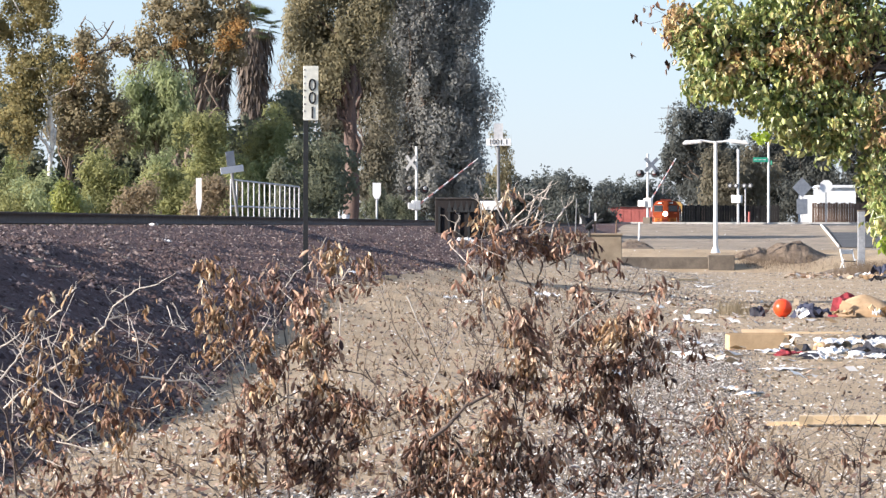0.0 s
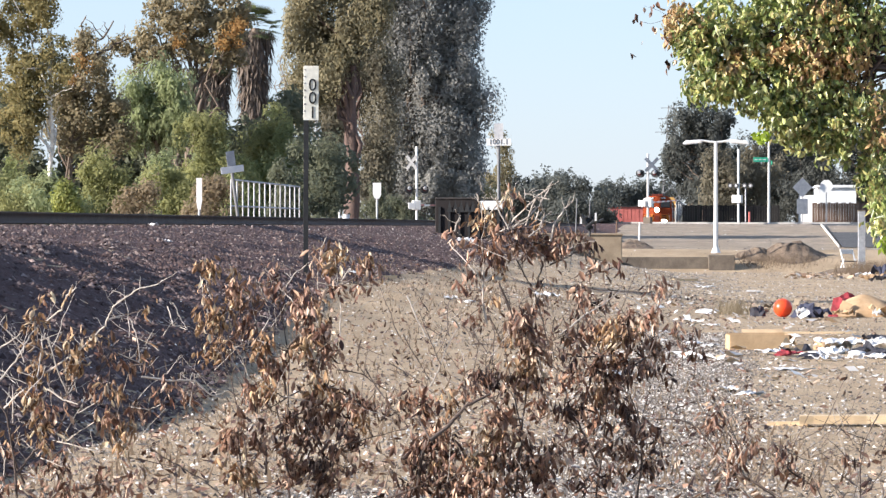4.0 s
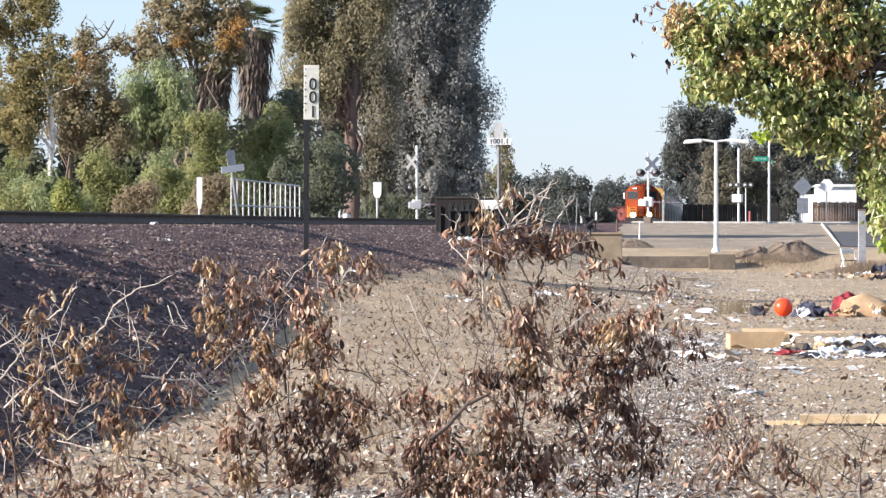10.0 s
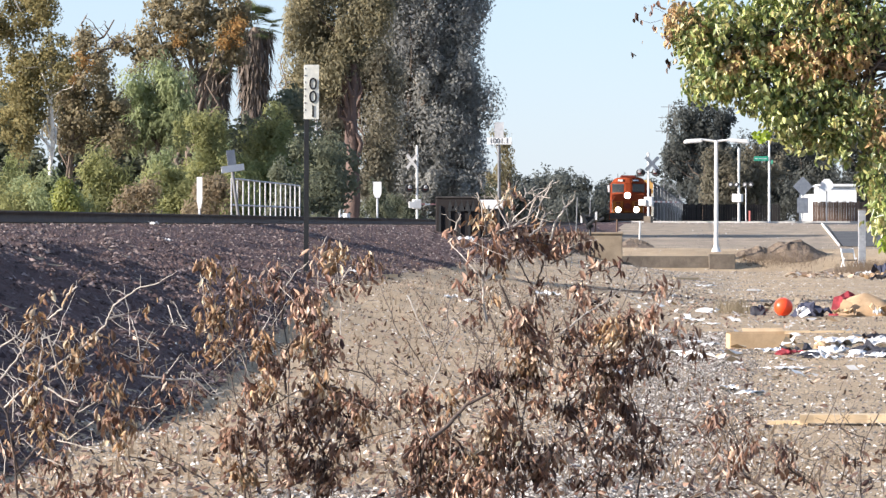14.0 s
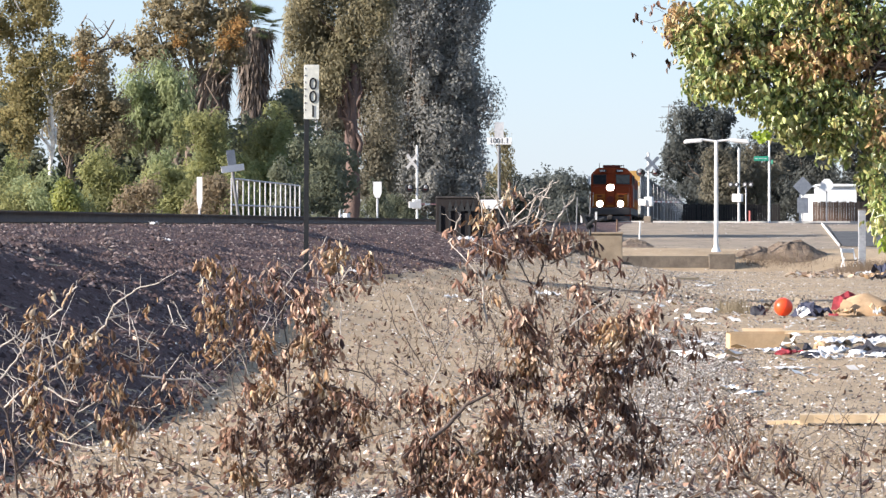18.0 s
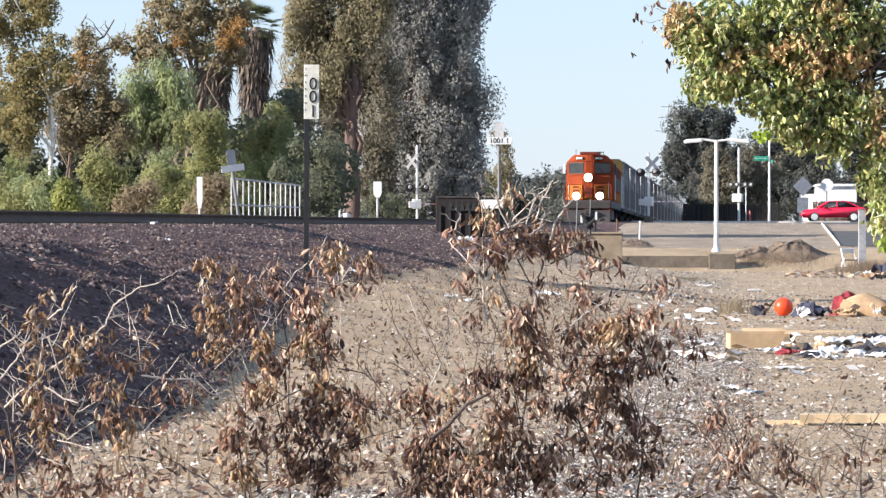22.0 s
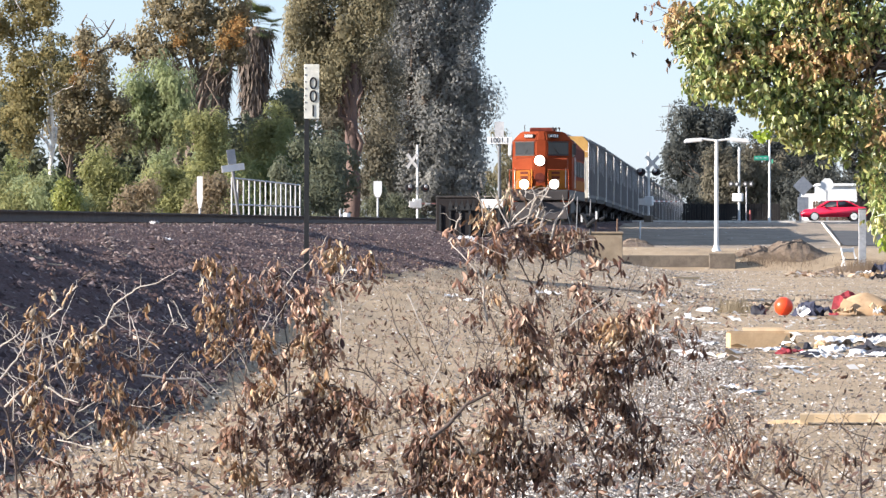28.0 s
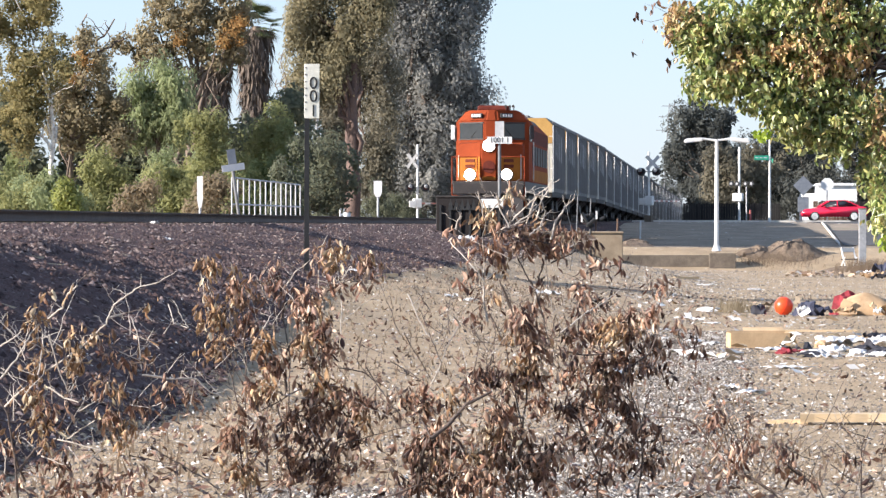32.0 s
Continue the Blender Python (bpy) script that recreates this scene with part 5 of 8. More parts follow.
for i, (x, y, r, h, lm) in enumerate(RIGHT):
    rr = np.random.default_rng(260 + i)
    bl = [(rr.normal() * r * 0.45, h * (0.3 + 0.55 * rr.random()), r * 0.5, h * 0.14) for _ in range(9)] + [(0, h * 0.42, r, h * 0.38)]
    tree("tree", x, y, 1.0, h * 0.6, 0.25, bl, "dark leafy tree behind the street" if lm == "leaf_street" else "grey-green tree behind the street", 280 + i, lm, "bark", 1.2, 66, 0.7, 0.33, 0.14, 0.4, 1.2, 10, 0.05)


def folded_leaves(name, pts, out, length, width, droop, rng, material, parent, label="", rough=1.6):
    """Pointed leaves folded along the midrib."""
    n = len(pts)
    nd = out + rough * rng.normal(size=(n, 3))
    nd /= np.linalg.norm(nd, axis=1)[:, None]
    a = rng.normal(size=(n, 3)) * (1 - droop) + np.array([0, 0, -1.0]) * droop
    a /= np.linalg.norm(a, axis=1)[:, None]
    b = np.cross(nd, a)
    b /= np.linalg.norm(b, axis=1)[:, None]
    c = np.cross(a, b)
    L = length * (0.55 + 0.75 * rng.random((n, 1)))
    W = width * L / length * (0.7 + 0.6 * rng.random((n, 1)))
    up = c * W * (0.1 + 0.5 * rng.random((n, 1)))
    bow = -c * L * 0.25 * rng.random((n, 1))
    V = np.stack([pts, pts + a * L * 0.28 + b * W * 0.46 + up, pts + a * L * 0.62 + b * W * 0.38 + up + bow * 0.4, pts + a * L + bow, pts + a * L * 0.62 - b * W * 0.38 + up + bow * 0.4, pts + a * L * 0.28 - b * W * 0.46 + up], 1)
    q = np.array([[0, 1, 2, 3], [0, 3, 4, 5]])
    Fc = (np.arange(n)[:, None, None] * 6 + q[None]).reshape(-1, 4)
    return arrays(name, V.reshape(-1, 3), Fc, material, parent, label)


def overhang_tree():
    """A tree standing just out of view whose leafy branches hang into it."""
    rng = np.random.default_rng(21)
    T = thing("overhanging_tree", pose(3.4, 29.6, 0), "leafy green tree with branches turning brown", "tree")
    green = [(-1.53, 2.85, 0.31, 0.20), (-1.67, 2.59, 0.13, 0.16), (-1.77, 2.74, 0.09, 0.11), (-1.32, 2.54, 0.24, 0.19), (-1.36, 2.32, 0.11, 0.08), (-1.17, 2.30, 0.15, 0.11), (-1.66, 2.43, 0.12, 0.10), (-1.53, 2.42, 0.10, 0.07), (-1.05, 2.39, 0.31, 0.26), (-1.05, 2.14, 0.15, 0.10), (-1.20, 2.20, 0.07, 0.07), (-1.16, 2.83, 0.37, 0.26), (-0.75, 2.80, 0.30, 0.26), (-0.69, 2.24, 0.22, 0.26), (-0.86, 2.06, 0.13, 0.10), (-0.58, 1.87, 0.10, 0.19), (-0.53, 1.59, 0.04, 0.15), (-0.93, 3.13, 0.70, 0.19)]
    brown = [(-1.86, 2.90, 0.04, 0.06), (-1.89, 2.78, 0.03, 0.06), (-1.71, 2.80, 0.08, 0.06), (-1.01, 2.71, 0.22, 0.15), (-0.82, 2.87, 0.19, 0.11), (-0.90, 2.50, 0.19, 0.15), (-0.60, 2.32, 0.13, 0.17), (-1.05, 2.50, 0.11, 0.08), (-1.49, 2.52, 0.11, 0.08), (-1.38, 2.65, 0.19, 0.07), (-0.55, 2.08, 0.07, 0.11), (-1.21, 2.63, 0.09, 0.07), (-0.75, 2.58, 0.15, 0.11)]
    lines = [limb((0, 0.2, -0.2), (0.1, 0.2, 2.6), 0.11, 0.08, rng, 0.05)]
    cents = []
    for nm, bl, mt, dens, lab in (("crown", green, "leaf_near", 150, ""), ("brown_sprays", brown, "leaf_near_brown", 95, "browning autumn leaves")):
        bl = [(a, b, c, d, 0.3) for a, b, c, d in bl]
        pts, out, cen = sprays(bl, dens * 1.3, 17, 0.07, rng, 1.2, 0.1)
        folded_leaves(nm, pts, out, 0.05, 0.025, 0.6, rng, M[mt], T, lab)
        cents.append(cen)
    cen = np.concatenate(cents)
    for k in range(70):
        c = cen[rng.integers(len(cen))]
        lines.append(limb((0.1 - 0.8 * rng.random(), 0.1, 2.5 + 0.5 * rng.random()), c, 0.014, 0.003, rng, 0.25))
    for run in (((-1.75, 0, 2.96), (-1.90, 0, 2.87), (-1.99, 0, 2.92), (-2.08, 0, 2.95)), ((-1.90, 0, 2.87), (-2.04, 0, 2.83), (-2.11, 0, 2.85)), ((-1.86, 0, 2.76), (-1.93, 0, 2.72), (-1.97, 0, 2.75)), ((-1.77, 0, 2.63), (-1.86, 0, 2.61), (-1.92, 0, 2.57))):
        lines.append([(p, 0.0016 - 0.0003 * i) for i, p in enumerate(run)])
    tubes("branch", lines, M["twig"], T)
    p3 = np.array([(-2.14, 0, 2.90), (-2.12, 0, 2.87), (-2.10, 0, 2.85), (-2.15, 0, 2.86), (-2.08, 0, 2.94), (-2.04, 0, 2.95), (-2.02, 0, 2.96), (-2.04, 0, 2.91), (-2.01, 0, 2.81), (-2.02, 0, 2.82), (-2.09, 0, 2.72), (-2.17, 0, 2.64), (-2.15, 0, 2.63), (-1.96, 0, 2.76), (-1.93, 0, 2.74), (-1.93, 0, 2.60), (-1.91, 0, 2.58), (-1.88, 0, 2.60), (-1.90, 0, 2.64), (-1.93, 0, 2.54), (-1.99, 0, 2.98)])
    folded_leaves("hanging_leaves", p3, np.tile([[0, -1.0, 0]], (len(p3), 1)), 0.055, 0.034, 0.8, rng, M["dead_leaf_dark"], T, "dark withered leaves")
    p2, o2, _ = sprays([(-1.35, 2.09, 0.04, 0.03, 0.06), (-0.54, 1.38, 0.04, 0.05, 0.06)], 60, 9, 0.04, rng)
    shaped_leaves("young_leaves", p2 + np.array([0, -0.45, 0]), o2, 0.045, 0.03, 0.4, rng, M["leaf_lime"], T, "bright lime young leaves")


overhang_tree()


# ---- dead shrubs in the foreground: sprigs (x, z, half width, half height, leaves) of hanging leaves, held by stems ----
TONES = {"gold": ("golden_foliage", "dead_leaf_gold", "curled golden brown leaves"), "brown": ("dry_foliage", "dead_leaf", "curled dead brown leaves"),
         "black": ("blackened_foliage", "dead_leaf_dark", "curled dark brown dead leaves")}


def dead_shrub(x, y, label, seed, full=2.7):
    T = thing("dead_shrub", pose(x, y, gz(x, y)), label, "shrub", "dead shrubs")
    return {"full": full, "thing": T, "rng": np.random.default_rng(seed), "foot": np.array((x, 0, gz(x, y))), "dark": [], "pale": [], "leaf": {}, "bases": [], "rows": []}


def stems(S, tone, r, lines):
    """Bent stems through (x, z) points; thin side twigs leave them."""
    rng = S["rng"]
    for line in lines:
        y0, y1 = rng.normal() * 0.12, rng.normal() * 0.12
        pts = np.array([(p[0], y0 + (y1 - y0) * i / len(line), p[1]) for i, p in enumerate(line)]) - S["foot"]
        run = []
        for i in range(len(pts) - 1):
            for k in range(5):
                run.append(pts[i] + (pts[i + 1] - pts[i]) * k / 5 + rng.normal(size=3) * 0.0016)
        run.append(pts[-1])
        n = len(run) - 1
        S[tone].append([(tuple(p), r * (1 - 0.45 * i / n)) for i, p in enumerate(run)])
        S["bases"] += run
        for k in range(2 + (n // 4 if tone == "pale" else n // 2)):
            p = run[rng.integers(1, n + 1)]
            e = p + np.array((rng.normal() * 0.045, rng.normal() * 0.03, 0.012 + 0.05 * rng.random()))
            S[tone].append(limb(p, e, min(r * 0.4, 0.0022), 0.0009, rng, 0.25, 4))


def sprigs(S, tone, rows):
    S["rows"] += [(tone, *q) for q in rows]


def loose_twigs(S, tone, n, x0, x1, z0, z1, r=0.0022):
    """Thin straight twigs crossing at all angles."""
    rng = S["rng"]
    for k in range(n):
        p = np.array((x0 + (x1 - x0) * rng.random(), 0, z0 + (z1 - z0) * rng.random())) - S["foot"]
        p[1] = rng.normal() * 0.15
        a, ln = rng.random() * 2.6 + 0.25, 0.08 + 0.26 * rng.random() ** 1.5
        q = p + np.array((math.cos(a) * ln, rng.normal() * 0.08, math.sin(a) * ln))
        tw = limb(p, q, r * (0.7 + 0.6 * rng.random()), r * 0.4, rng, 0.07, 6)
        S[tone].append(tw)
        for m in (2, 4):
            if rng.random() < 0.6:
                b = np.array(tw[m][0])
                S[tone].append(limb(b, b + np.array((rng.normal() * 0.05, rng.normal() * 0.02, 0.02 + 0.05 * rng.random())), r * 0.4, r * 0.25, rng, 0.15, 3))


def grown(S):
    """Twigs reach from the stems into each sprig, and leaves hang from them."""
    rng, T = S["rng"], S["thing"]
    bases = np.array(S["bases"])
    for tone, x, z, w, h, n in S["rows"]:
        c = np.array((x, 0, z)) - S["foot"]
        low = bases[bases[:, 2] < c[2] + h]
        low = low if len(low) else bases
        j = low[np.argmin(np.linalg.norm((low - c) * np.array((1, 0.3, 1)), axis=1))]
        c[1] = j[1] + rng.normal() * 0.06
        if np.linalg.norm(j - c) > 0.02:
            S["dark"].append(limb(j, c + np.array((0, 0, h * 0.4)), 0.0034, 0.0018, rng, 0.14, 7))
        hang = []
        for k in range(max(3, n // 4)):
            e = c + np.array((rng.normal() * w * 1.05, rng.normal() * w * 0.8, h * 0.3 + rng.normal() * h * 1.0))
            tw = limb(c + np.array((0, 0, h * 0.3)), e, 0.0019, 0.0009, rng, 0.2, 4)
            S["pale" if tone == "gold" and rng.random() < 0.5 else "dark"].append(tw)
            hang += [np.array(q[0]) for q in tw[1:]]
        hang = np.array(hang)
        m = int(n * S["full"]) + 2
        S["leaf"].setdefault(tone, []).append(hang[rng.integers(len(hang), size=m)] + rng.normal(size=(m, 3)) * np.array((0.026, 0.025, 0.022)) + np.array((0, 0, 0.014)))
    for nm, key, mt, lab in (("stem", "dark", "twig", "thin dark stems"), ("pale_stem", "pale", "twig_pale", "bleached pale twigs")):
        if S[key]:
            tagged(tubes(nm, S[key], M[mt], T, lab, 5), kind="stuff")
    for tone, pts in S["leaf"].items():
        nm, mt, lab = TONES[tone]
        curled(nm, np.concatenate(pts), 0.052, 0.0175, rng, M[mt], T, lab)


def curled(name, pts, length, width, rng, material, parent, label):
    """Dry leaves: two bent panels each side of the midrib, curled inward, hanging."""
    n = len(pts)
    a = rng.normal(size=(n, 3)) * np.array((0.5, 0.5, 0.3)) + np.array([0, 0, -0.9])
    a /= np.linalg.norm(a, axis=1)[:, None]
    b = np.cross(a, rng.normal(size=(n, 3)))
    b /= np.linalg.norm(b, axis=1)[:, None]
    c = np.cross(a, b)
    k = 0.5 + 0.8 * rng.random((n, 1))
    L, W = length * k, width * k * (0.55 + 0.8 * rng.random((n, 1)))
    bend = L * (0.02 + 0.4 * rng.random((n, 1)) ** 1.5)
    rows = []
    for t, w, f in ((0.0, 0.06, 0.0), (0.3, 0.9, 0.55), (0.65, 1.0, 0.9), (1.0, 0.04, 0.4)):
        mid = pts + a * L * t - c * bend * math.sin(t * 2.6)
        rows += [mid + b * W * w * 0.5 + c * W * f * 0.5, mid, mid - b * W * w * 0.5 + c * W * f * 0.5]
    V = np.stack(rows, 1).reshape(-1, 3)
    q = np.array([[r * 3 + s, r * 3 + s + 1, r * 3 + s + 4, r * 3 + s + 3] for r in range(3) for s in range(2)])
    Fc = (np.arange(n)[:, None, None] * 12 + q[None]).reshape(-1, 4)
    return tagged(arrays(name, V, Fc, material, parent, label), kind="stuff")


S = dead_shrub(-2.02, 21.6, "bare pale dead shrub with golden curled leaves", 131, 2.2)
sprigs(S, "gold", [(-1.96, 1.03, 0.041, 0.05, 22), (-1.98, 0.9, 0.022, 0.028, 5), (-1.96, 0.79, 0.041, 0.041, 24), (-1.97, 0.64, 0.033, 0.077, 30), (-1.92, 0.53, 0.061, 0.041, 30), (-1.8, 0.9, 0.039, 0.055, 22), (-1.74, 0.81, 0.03, 0.061, 14), (-1.65, 0.97, 0.025, 0.055, 10), (-1.57, 0.7, 0.033, 0.028, 14), (-1.55, 0.51, 0.03, 0.05, 22), (-1.51, 0.44, 0.025, 0.039, 10), (-1.42, 0.86, 0.017, 0.033, 6), (-1.9, 0.43, 0.028, 0.033, 8), (-1.72, 0.9, 0.017, 0.028, 5), (-1.42, 1.1, 0.008, 0.017, 2), (-1.79, 1.16, 0.008, 0.017, 2)])
sprigs(S, "brown", [(-1.57, 0.58, 0.041, 0.05, 20), (-1.48, 0.83, 0.033, 0.028, 10), (-1.44, 0.61, 0.05, 0.039, 14), (-1.29, 0.72, 0.022, 0.033, 10), (-1.21, 0.68, 0.019, 0.055, 8), (-1.86, 0.58, 0.033, 0.05, 14), (-1.85, 0.32, 0.05, 0.05, 26), (-1.8, 0.22, 0.061, 0.044, 30), (-1.65, 0.26, 0.05, 0.055, 26), (-1.52, 0.28, 0.022, 0.039, 8), (-2.1, 0.25, 0.044, 0.044, 12), (-1.61, 0.87, 0.039, 0.017, 6), (-1.68, 0.72, 0.039, 0.033, 8), (-2.07, 0.43, 0.022, 0.039, 5)])
stems(S, "pale", 0.0055, [((-2.12, 0.76), (-2.03, 0.88), (-1.98, 0.98), (-1.94, 1.03),), ((-1.92, 1.04), (-1.84, 1.1), (-1.81, 1.17), (-1.76, 1.21),), ((-1.9, 0.8), (-1.74, 0.91), (-1.61, 1.03), (-1.57, 1.12), (-1.46, 1.2), (-1.35, 1.23),), ((-1.59, 1.06), (-1.52, 1.08),), ((-1.43, 0.79), (-1.3, 0.77), (-1.18, 0.77), (-1.11, 0.7), (-1.05, 0.68),), ((-1.88, 0.73), (-1.8, 0.68), (-1.73, 0.66),), ((-2.16, 0.9), (-2.07, 0.95), (-2.02, 0.99),), ((-2.12, 0.62), (-2.06, 0.68), (-2.01, 0.72),)])
stems(S, "pale", 0.0038, [((-2.05, 0.57), (-2.05, 0.73),), ((-1.92, 0.79), (-1.91, 0.92), (-1.92, 0.98),), ((-1.87, 0.98), (-1.83, 0.81), (-1.79, 0.7), (-1.76, 0.75), (-1.73, 0.83),), ((-1.81, 0.47), (-1.74, 0.52), (-1.66, 0.57),), ((-2.02, 0.48), (-1.97, 0.44), (-1.94, 0.4),), ((-1.88, 0.47), (-1.69, 0.43), (-1.54, 0.41),), ((-1.8, 0.44), (-1.74, 0.36), (-1.69, 0.26),), ((-2.01, 0.31), (-1.88, 0.28),), ((-1.92, 0.4), (-1.81, 0.36),), ((-1.74, 0.61), (-1.63, 0.68), (-1.61, 0.73),)])
stems(S, "pale", 0.0032, [((-1.32, 1.12), (-1.29, 1.03), (-1.22, 1.01),), ((-1.29, 1.14), (-1.25, 1.05), (-1.22, 1.01),), ((-1.51, 1.06), (-1.47, 0.95), (-1.45, 0.8),), ((-1.54, 0.9), (-1.41, 0.83),), ((-2.16, 0.99), (-2.1, 1.07),), ((-1.83, 0.47), (-1.77, 0.58), (-1.7, 0.7),), ((-1.5, 0.64), (-1.4, 0.63), (-1.33, 0.66),), ((-1.46, 0.46), (-1.37, 0.46),), ((-1.9, 0.7), (-1.96, 0.62), (-1.99, 0.54),), ((-2.1, 0.24), (-2.09, 0.4), (-2.12, 0.48),), ((-1.99, 0.7), (-1.91, 0.79), (-1.9, 0.84),), ((-2.14, 1.06), (-2.07, 0.98), (-2.03, 0.9),)])
stems(S, "dark", 0.007, [((-2.01, -0.01), (-2.03, 0.24), (-2.04, 0.4), (-2.07, 0.59), (-2.12, 0.7),), ((-2.03, 0.32), (-1.95, 0.43), (-1.85, 0.48), (-1.8, 0.62),), ((-2.02, 0.26), (-2.07, 0.4), (-2.1, 0.51),)])
stems(S, "dark", 0.0035, [((-1.66, 0.8), (-1.57, 0.88), (-1.47, 0.92),), ((-1.41, 0.44), (-1.3, 0.37), (-1.14, 0.28), (-1.06, 0.21),), ((-1.5, 0.4), (-1.3, 0.36),), ((-2.05, 0.55), (-2.16, 0.58),), ((-1.74, 1.23), (-1.68, 1.28), (-1.65, 1.25),), ((-1.58, 0.43), (-1.61, 0.57), (-1.57, 0.68),), ((-1.8, 0.62), (-1.8, 0.81), (-1.79, 0.95),)])
loose_twigs(S, "pale", 46, -2.2, -1.2, 0.3, 1.05)
loose_twigs(S, "dark", 14, -2.2, -1.0, 0.2, 0.9)
grown(S)
S = dead_shrub(-0.95, 22.6, "sparse dead shrub with golden leaves", 132)
sprigs(S, "gold", [(-1.18, 1.27, 0.033, 0.055, 18), (-1.17, 1.17, 0.022, 0.061, 14), (-1.14, 1.01, 0.047, 0.061, 32), (-1.15, 0.87, 0.039, 0.047, 26), (-1.22, 1.01, 0.017, 0.022, 5), (-1.02, 1.12, 0.036, 0.05, 22), (-0.53, 1.33, 0.036, 0.05, 20), (-0.5, 1.35, 0.019, 0.033, 8), (-0.35, 1.31, 0.017, 0.022, 5)])
sprigs(S, "brown", [(-1.04, 1.2, 0.028, 0.033, 10), (-1, 1, 0.041, 0.05, 24), (-0.95, 1.14, 0.022, 0.039, 8), (-1.07, 0.95, 0.022, 0.033, 8), (-0.84, 1.17, 0.033, 0.05, 16), (-0.86, 1.25, 0.022, 0.028, 6), (-0.92, 1.21, 0.022, 0.028, 5), (-0.74, 1.12, 0.033, 0.039, 14), (-0.62, 1.29, 0.017, 0.041, 8), (-0.38, 1.29, 0.03, 0.03, 10), (-0.52, 1.17, 0.028, 0.033, 10), (-0.7, 1.16, 0.03, 0.022, 8), (-0.41, 1.2, 0.033, 0.028, 6)])
stems(S, "pale", 0.0035, [((-1.22, 1.31), (-1.19, 1.12), (-1.16, 1.02),), ((-1.1, 1.06), (-1, 1.12),), ((-0.92, 1.23), (-0.88, 1.14), (-0.83, 1.1),), ((-0.78, 1.2), (-0.74, 1.27), (-0.68, 1.31),), ((-1.04, 0.91), (-1, 0.84), (-0.97, 0.75),), ((-0.91, 0.97), (-0.85, 1.06),), ((-0.63, 1.22), (-0.51, 1.2),), ((-0.6, 1.06), (-0.63, 1.23), (-0.61, 1.39), (-0.58, 1.45),), ((-0.51, 1.23), (-0.47, 1.29), (-0.4, 1.3),), ((-1.04, 0.9), (-0.98, 0.9),), ((-0.51, 0.95), (-0.51, 1.12), (-0.53, 1.28),)])
stems(S, "dark", 0.004, [((-0.95, -0.01), (-0.99, 0.4), (-1.06, 0.73), (-1.13, 0.95), (-1.17, 1.23),), ((-1, 0.51), (-0.99, 0.84), (-1.01, 1.06), (-1.03, 1.17),), ((-0.78, 0.51), (-0.77, 0.84), (-0.81, 1.06), (-0.84, 1.23),), ((-0.66, 0.68), (-0.62, 0.95), (-0.58, 1.17), (-0.53, 1.31),), ((-0.58, 1.17), (-0.45, 1.24), (-0.37, 1.29),)])
loose_twigs(S, "pale", 16, -1.3, -0.4, 0.6, 1.25, 0.0018)
grown(S)
S = dead_shrub(-0.73, 22.1, "dead shrub with brown and golden leaves", 133)
sprigs(S, "gold", [(-0.59, 1.05, 0.03, 0.033, 12), (-0.86, 0.92, 0.039, 0.05, 24), (-0.85, 0.7, 0.041, 0.041, 18), (-0.7, 0.89, 0.033, 0.036, 13), (-0.58, 0.7, 0.047, 0.047, 28), (-0.38, 0.55, 0.025, 0.033, 10), (-0.99, 0.26, 0.055, 0.072, 40), (-0.66, 0.93, 0.028, 0.022, 6)])
sprigs(S, "brown", [(-0.69, 1.09, 0.05, 0.055, 32), (-0.66, 1, 0.039, 0.055, 24), (-0.6, 0.97, 0.044, 0.044, 22), (-0.55, 0.88, 0.05, 0.047, 24), (-0.83, 0.78, 0.052, 0.066, 36), (-0.62, 0.84, 0.041, 0.055, 22), (-0.62, 0.62, 0.047, 0.061, 32), (-0.54, 0.58, 0.047, 0.041, 22), (-0.51, 0.66, 0.036, 0.036, 18), (-0.41, 0.62, 0.052, 0.055, 32), (-0.95, 0.7, 0.033, 0.044, 13), (-0.91, 0.62, 0.033, 0.039, 12), (-1, 0.48, 0.055, 0.055, 30), (-1.06, 0.44, 0.022, 0.039, 8), (-0.75, 0.26, 0.041, 0.055, 22), (-0.47, 0.32, 0.022, 0.033, 8)])
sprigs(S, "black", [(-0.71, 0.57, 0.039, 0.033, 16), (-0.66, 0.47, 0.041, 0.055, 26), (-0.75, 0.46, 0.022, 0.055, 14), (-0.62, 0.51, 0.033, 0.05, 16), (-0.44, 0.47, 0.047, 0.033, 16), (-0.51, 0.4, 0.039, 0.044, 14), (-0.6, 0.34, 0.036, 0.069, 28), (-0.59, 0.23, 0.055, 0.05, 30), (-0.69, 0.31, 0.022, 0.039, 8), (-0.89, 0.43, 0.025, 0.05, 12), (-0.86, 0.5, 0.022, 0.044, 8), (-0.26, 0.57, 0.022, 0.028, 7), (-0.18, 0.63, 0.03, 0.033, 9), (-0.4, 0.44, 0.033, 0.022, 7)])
stems(S, "dark", 0.0065, [((-0.73, -0.01), (-0.75, 0.24), (-0.77, 0.46), (-0.81, 0.62),), ((-0.75, 0.29), (-0.66, 0.51), (-0.62, 0.7), (-0.6, 0.9), (-0.66, 1.06),), ((-0.77, 0.68), (-0.78, 0.84), (-0.75, 0.92), (-0.71, 0.96),), ((-0.67, 0.43), (-0.53, 0.59), (-0.42, 0.68),), ((-0.86, 0.29), (-0.86, 0.43), (-0.9, 0.55),), ((-0.97, 0.13), (-0.99, 0.32), (-1.01, 0.48),)])
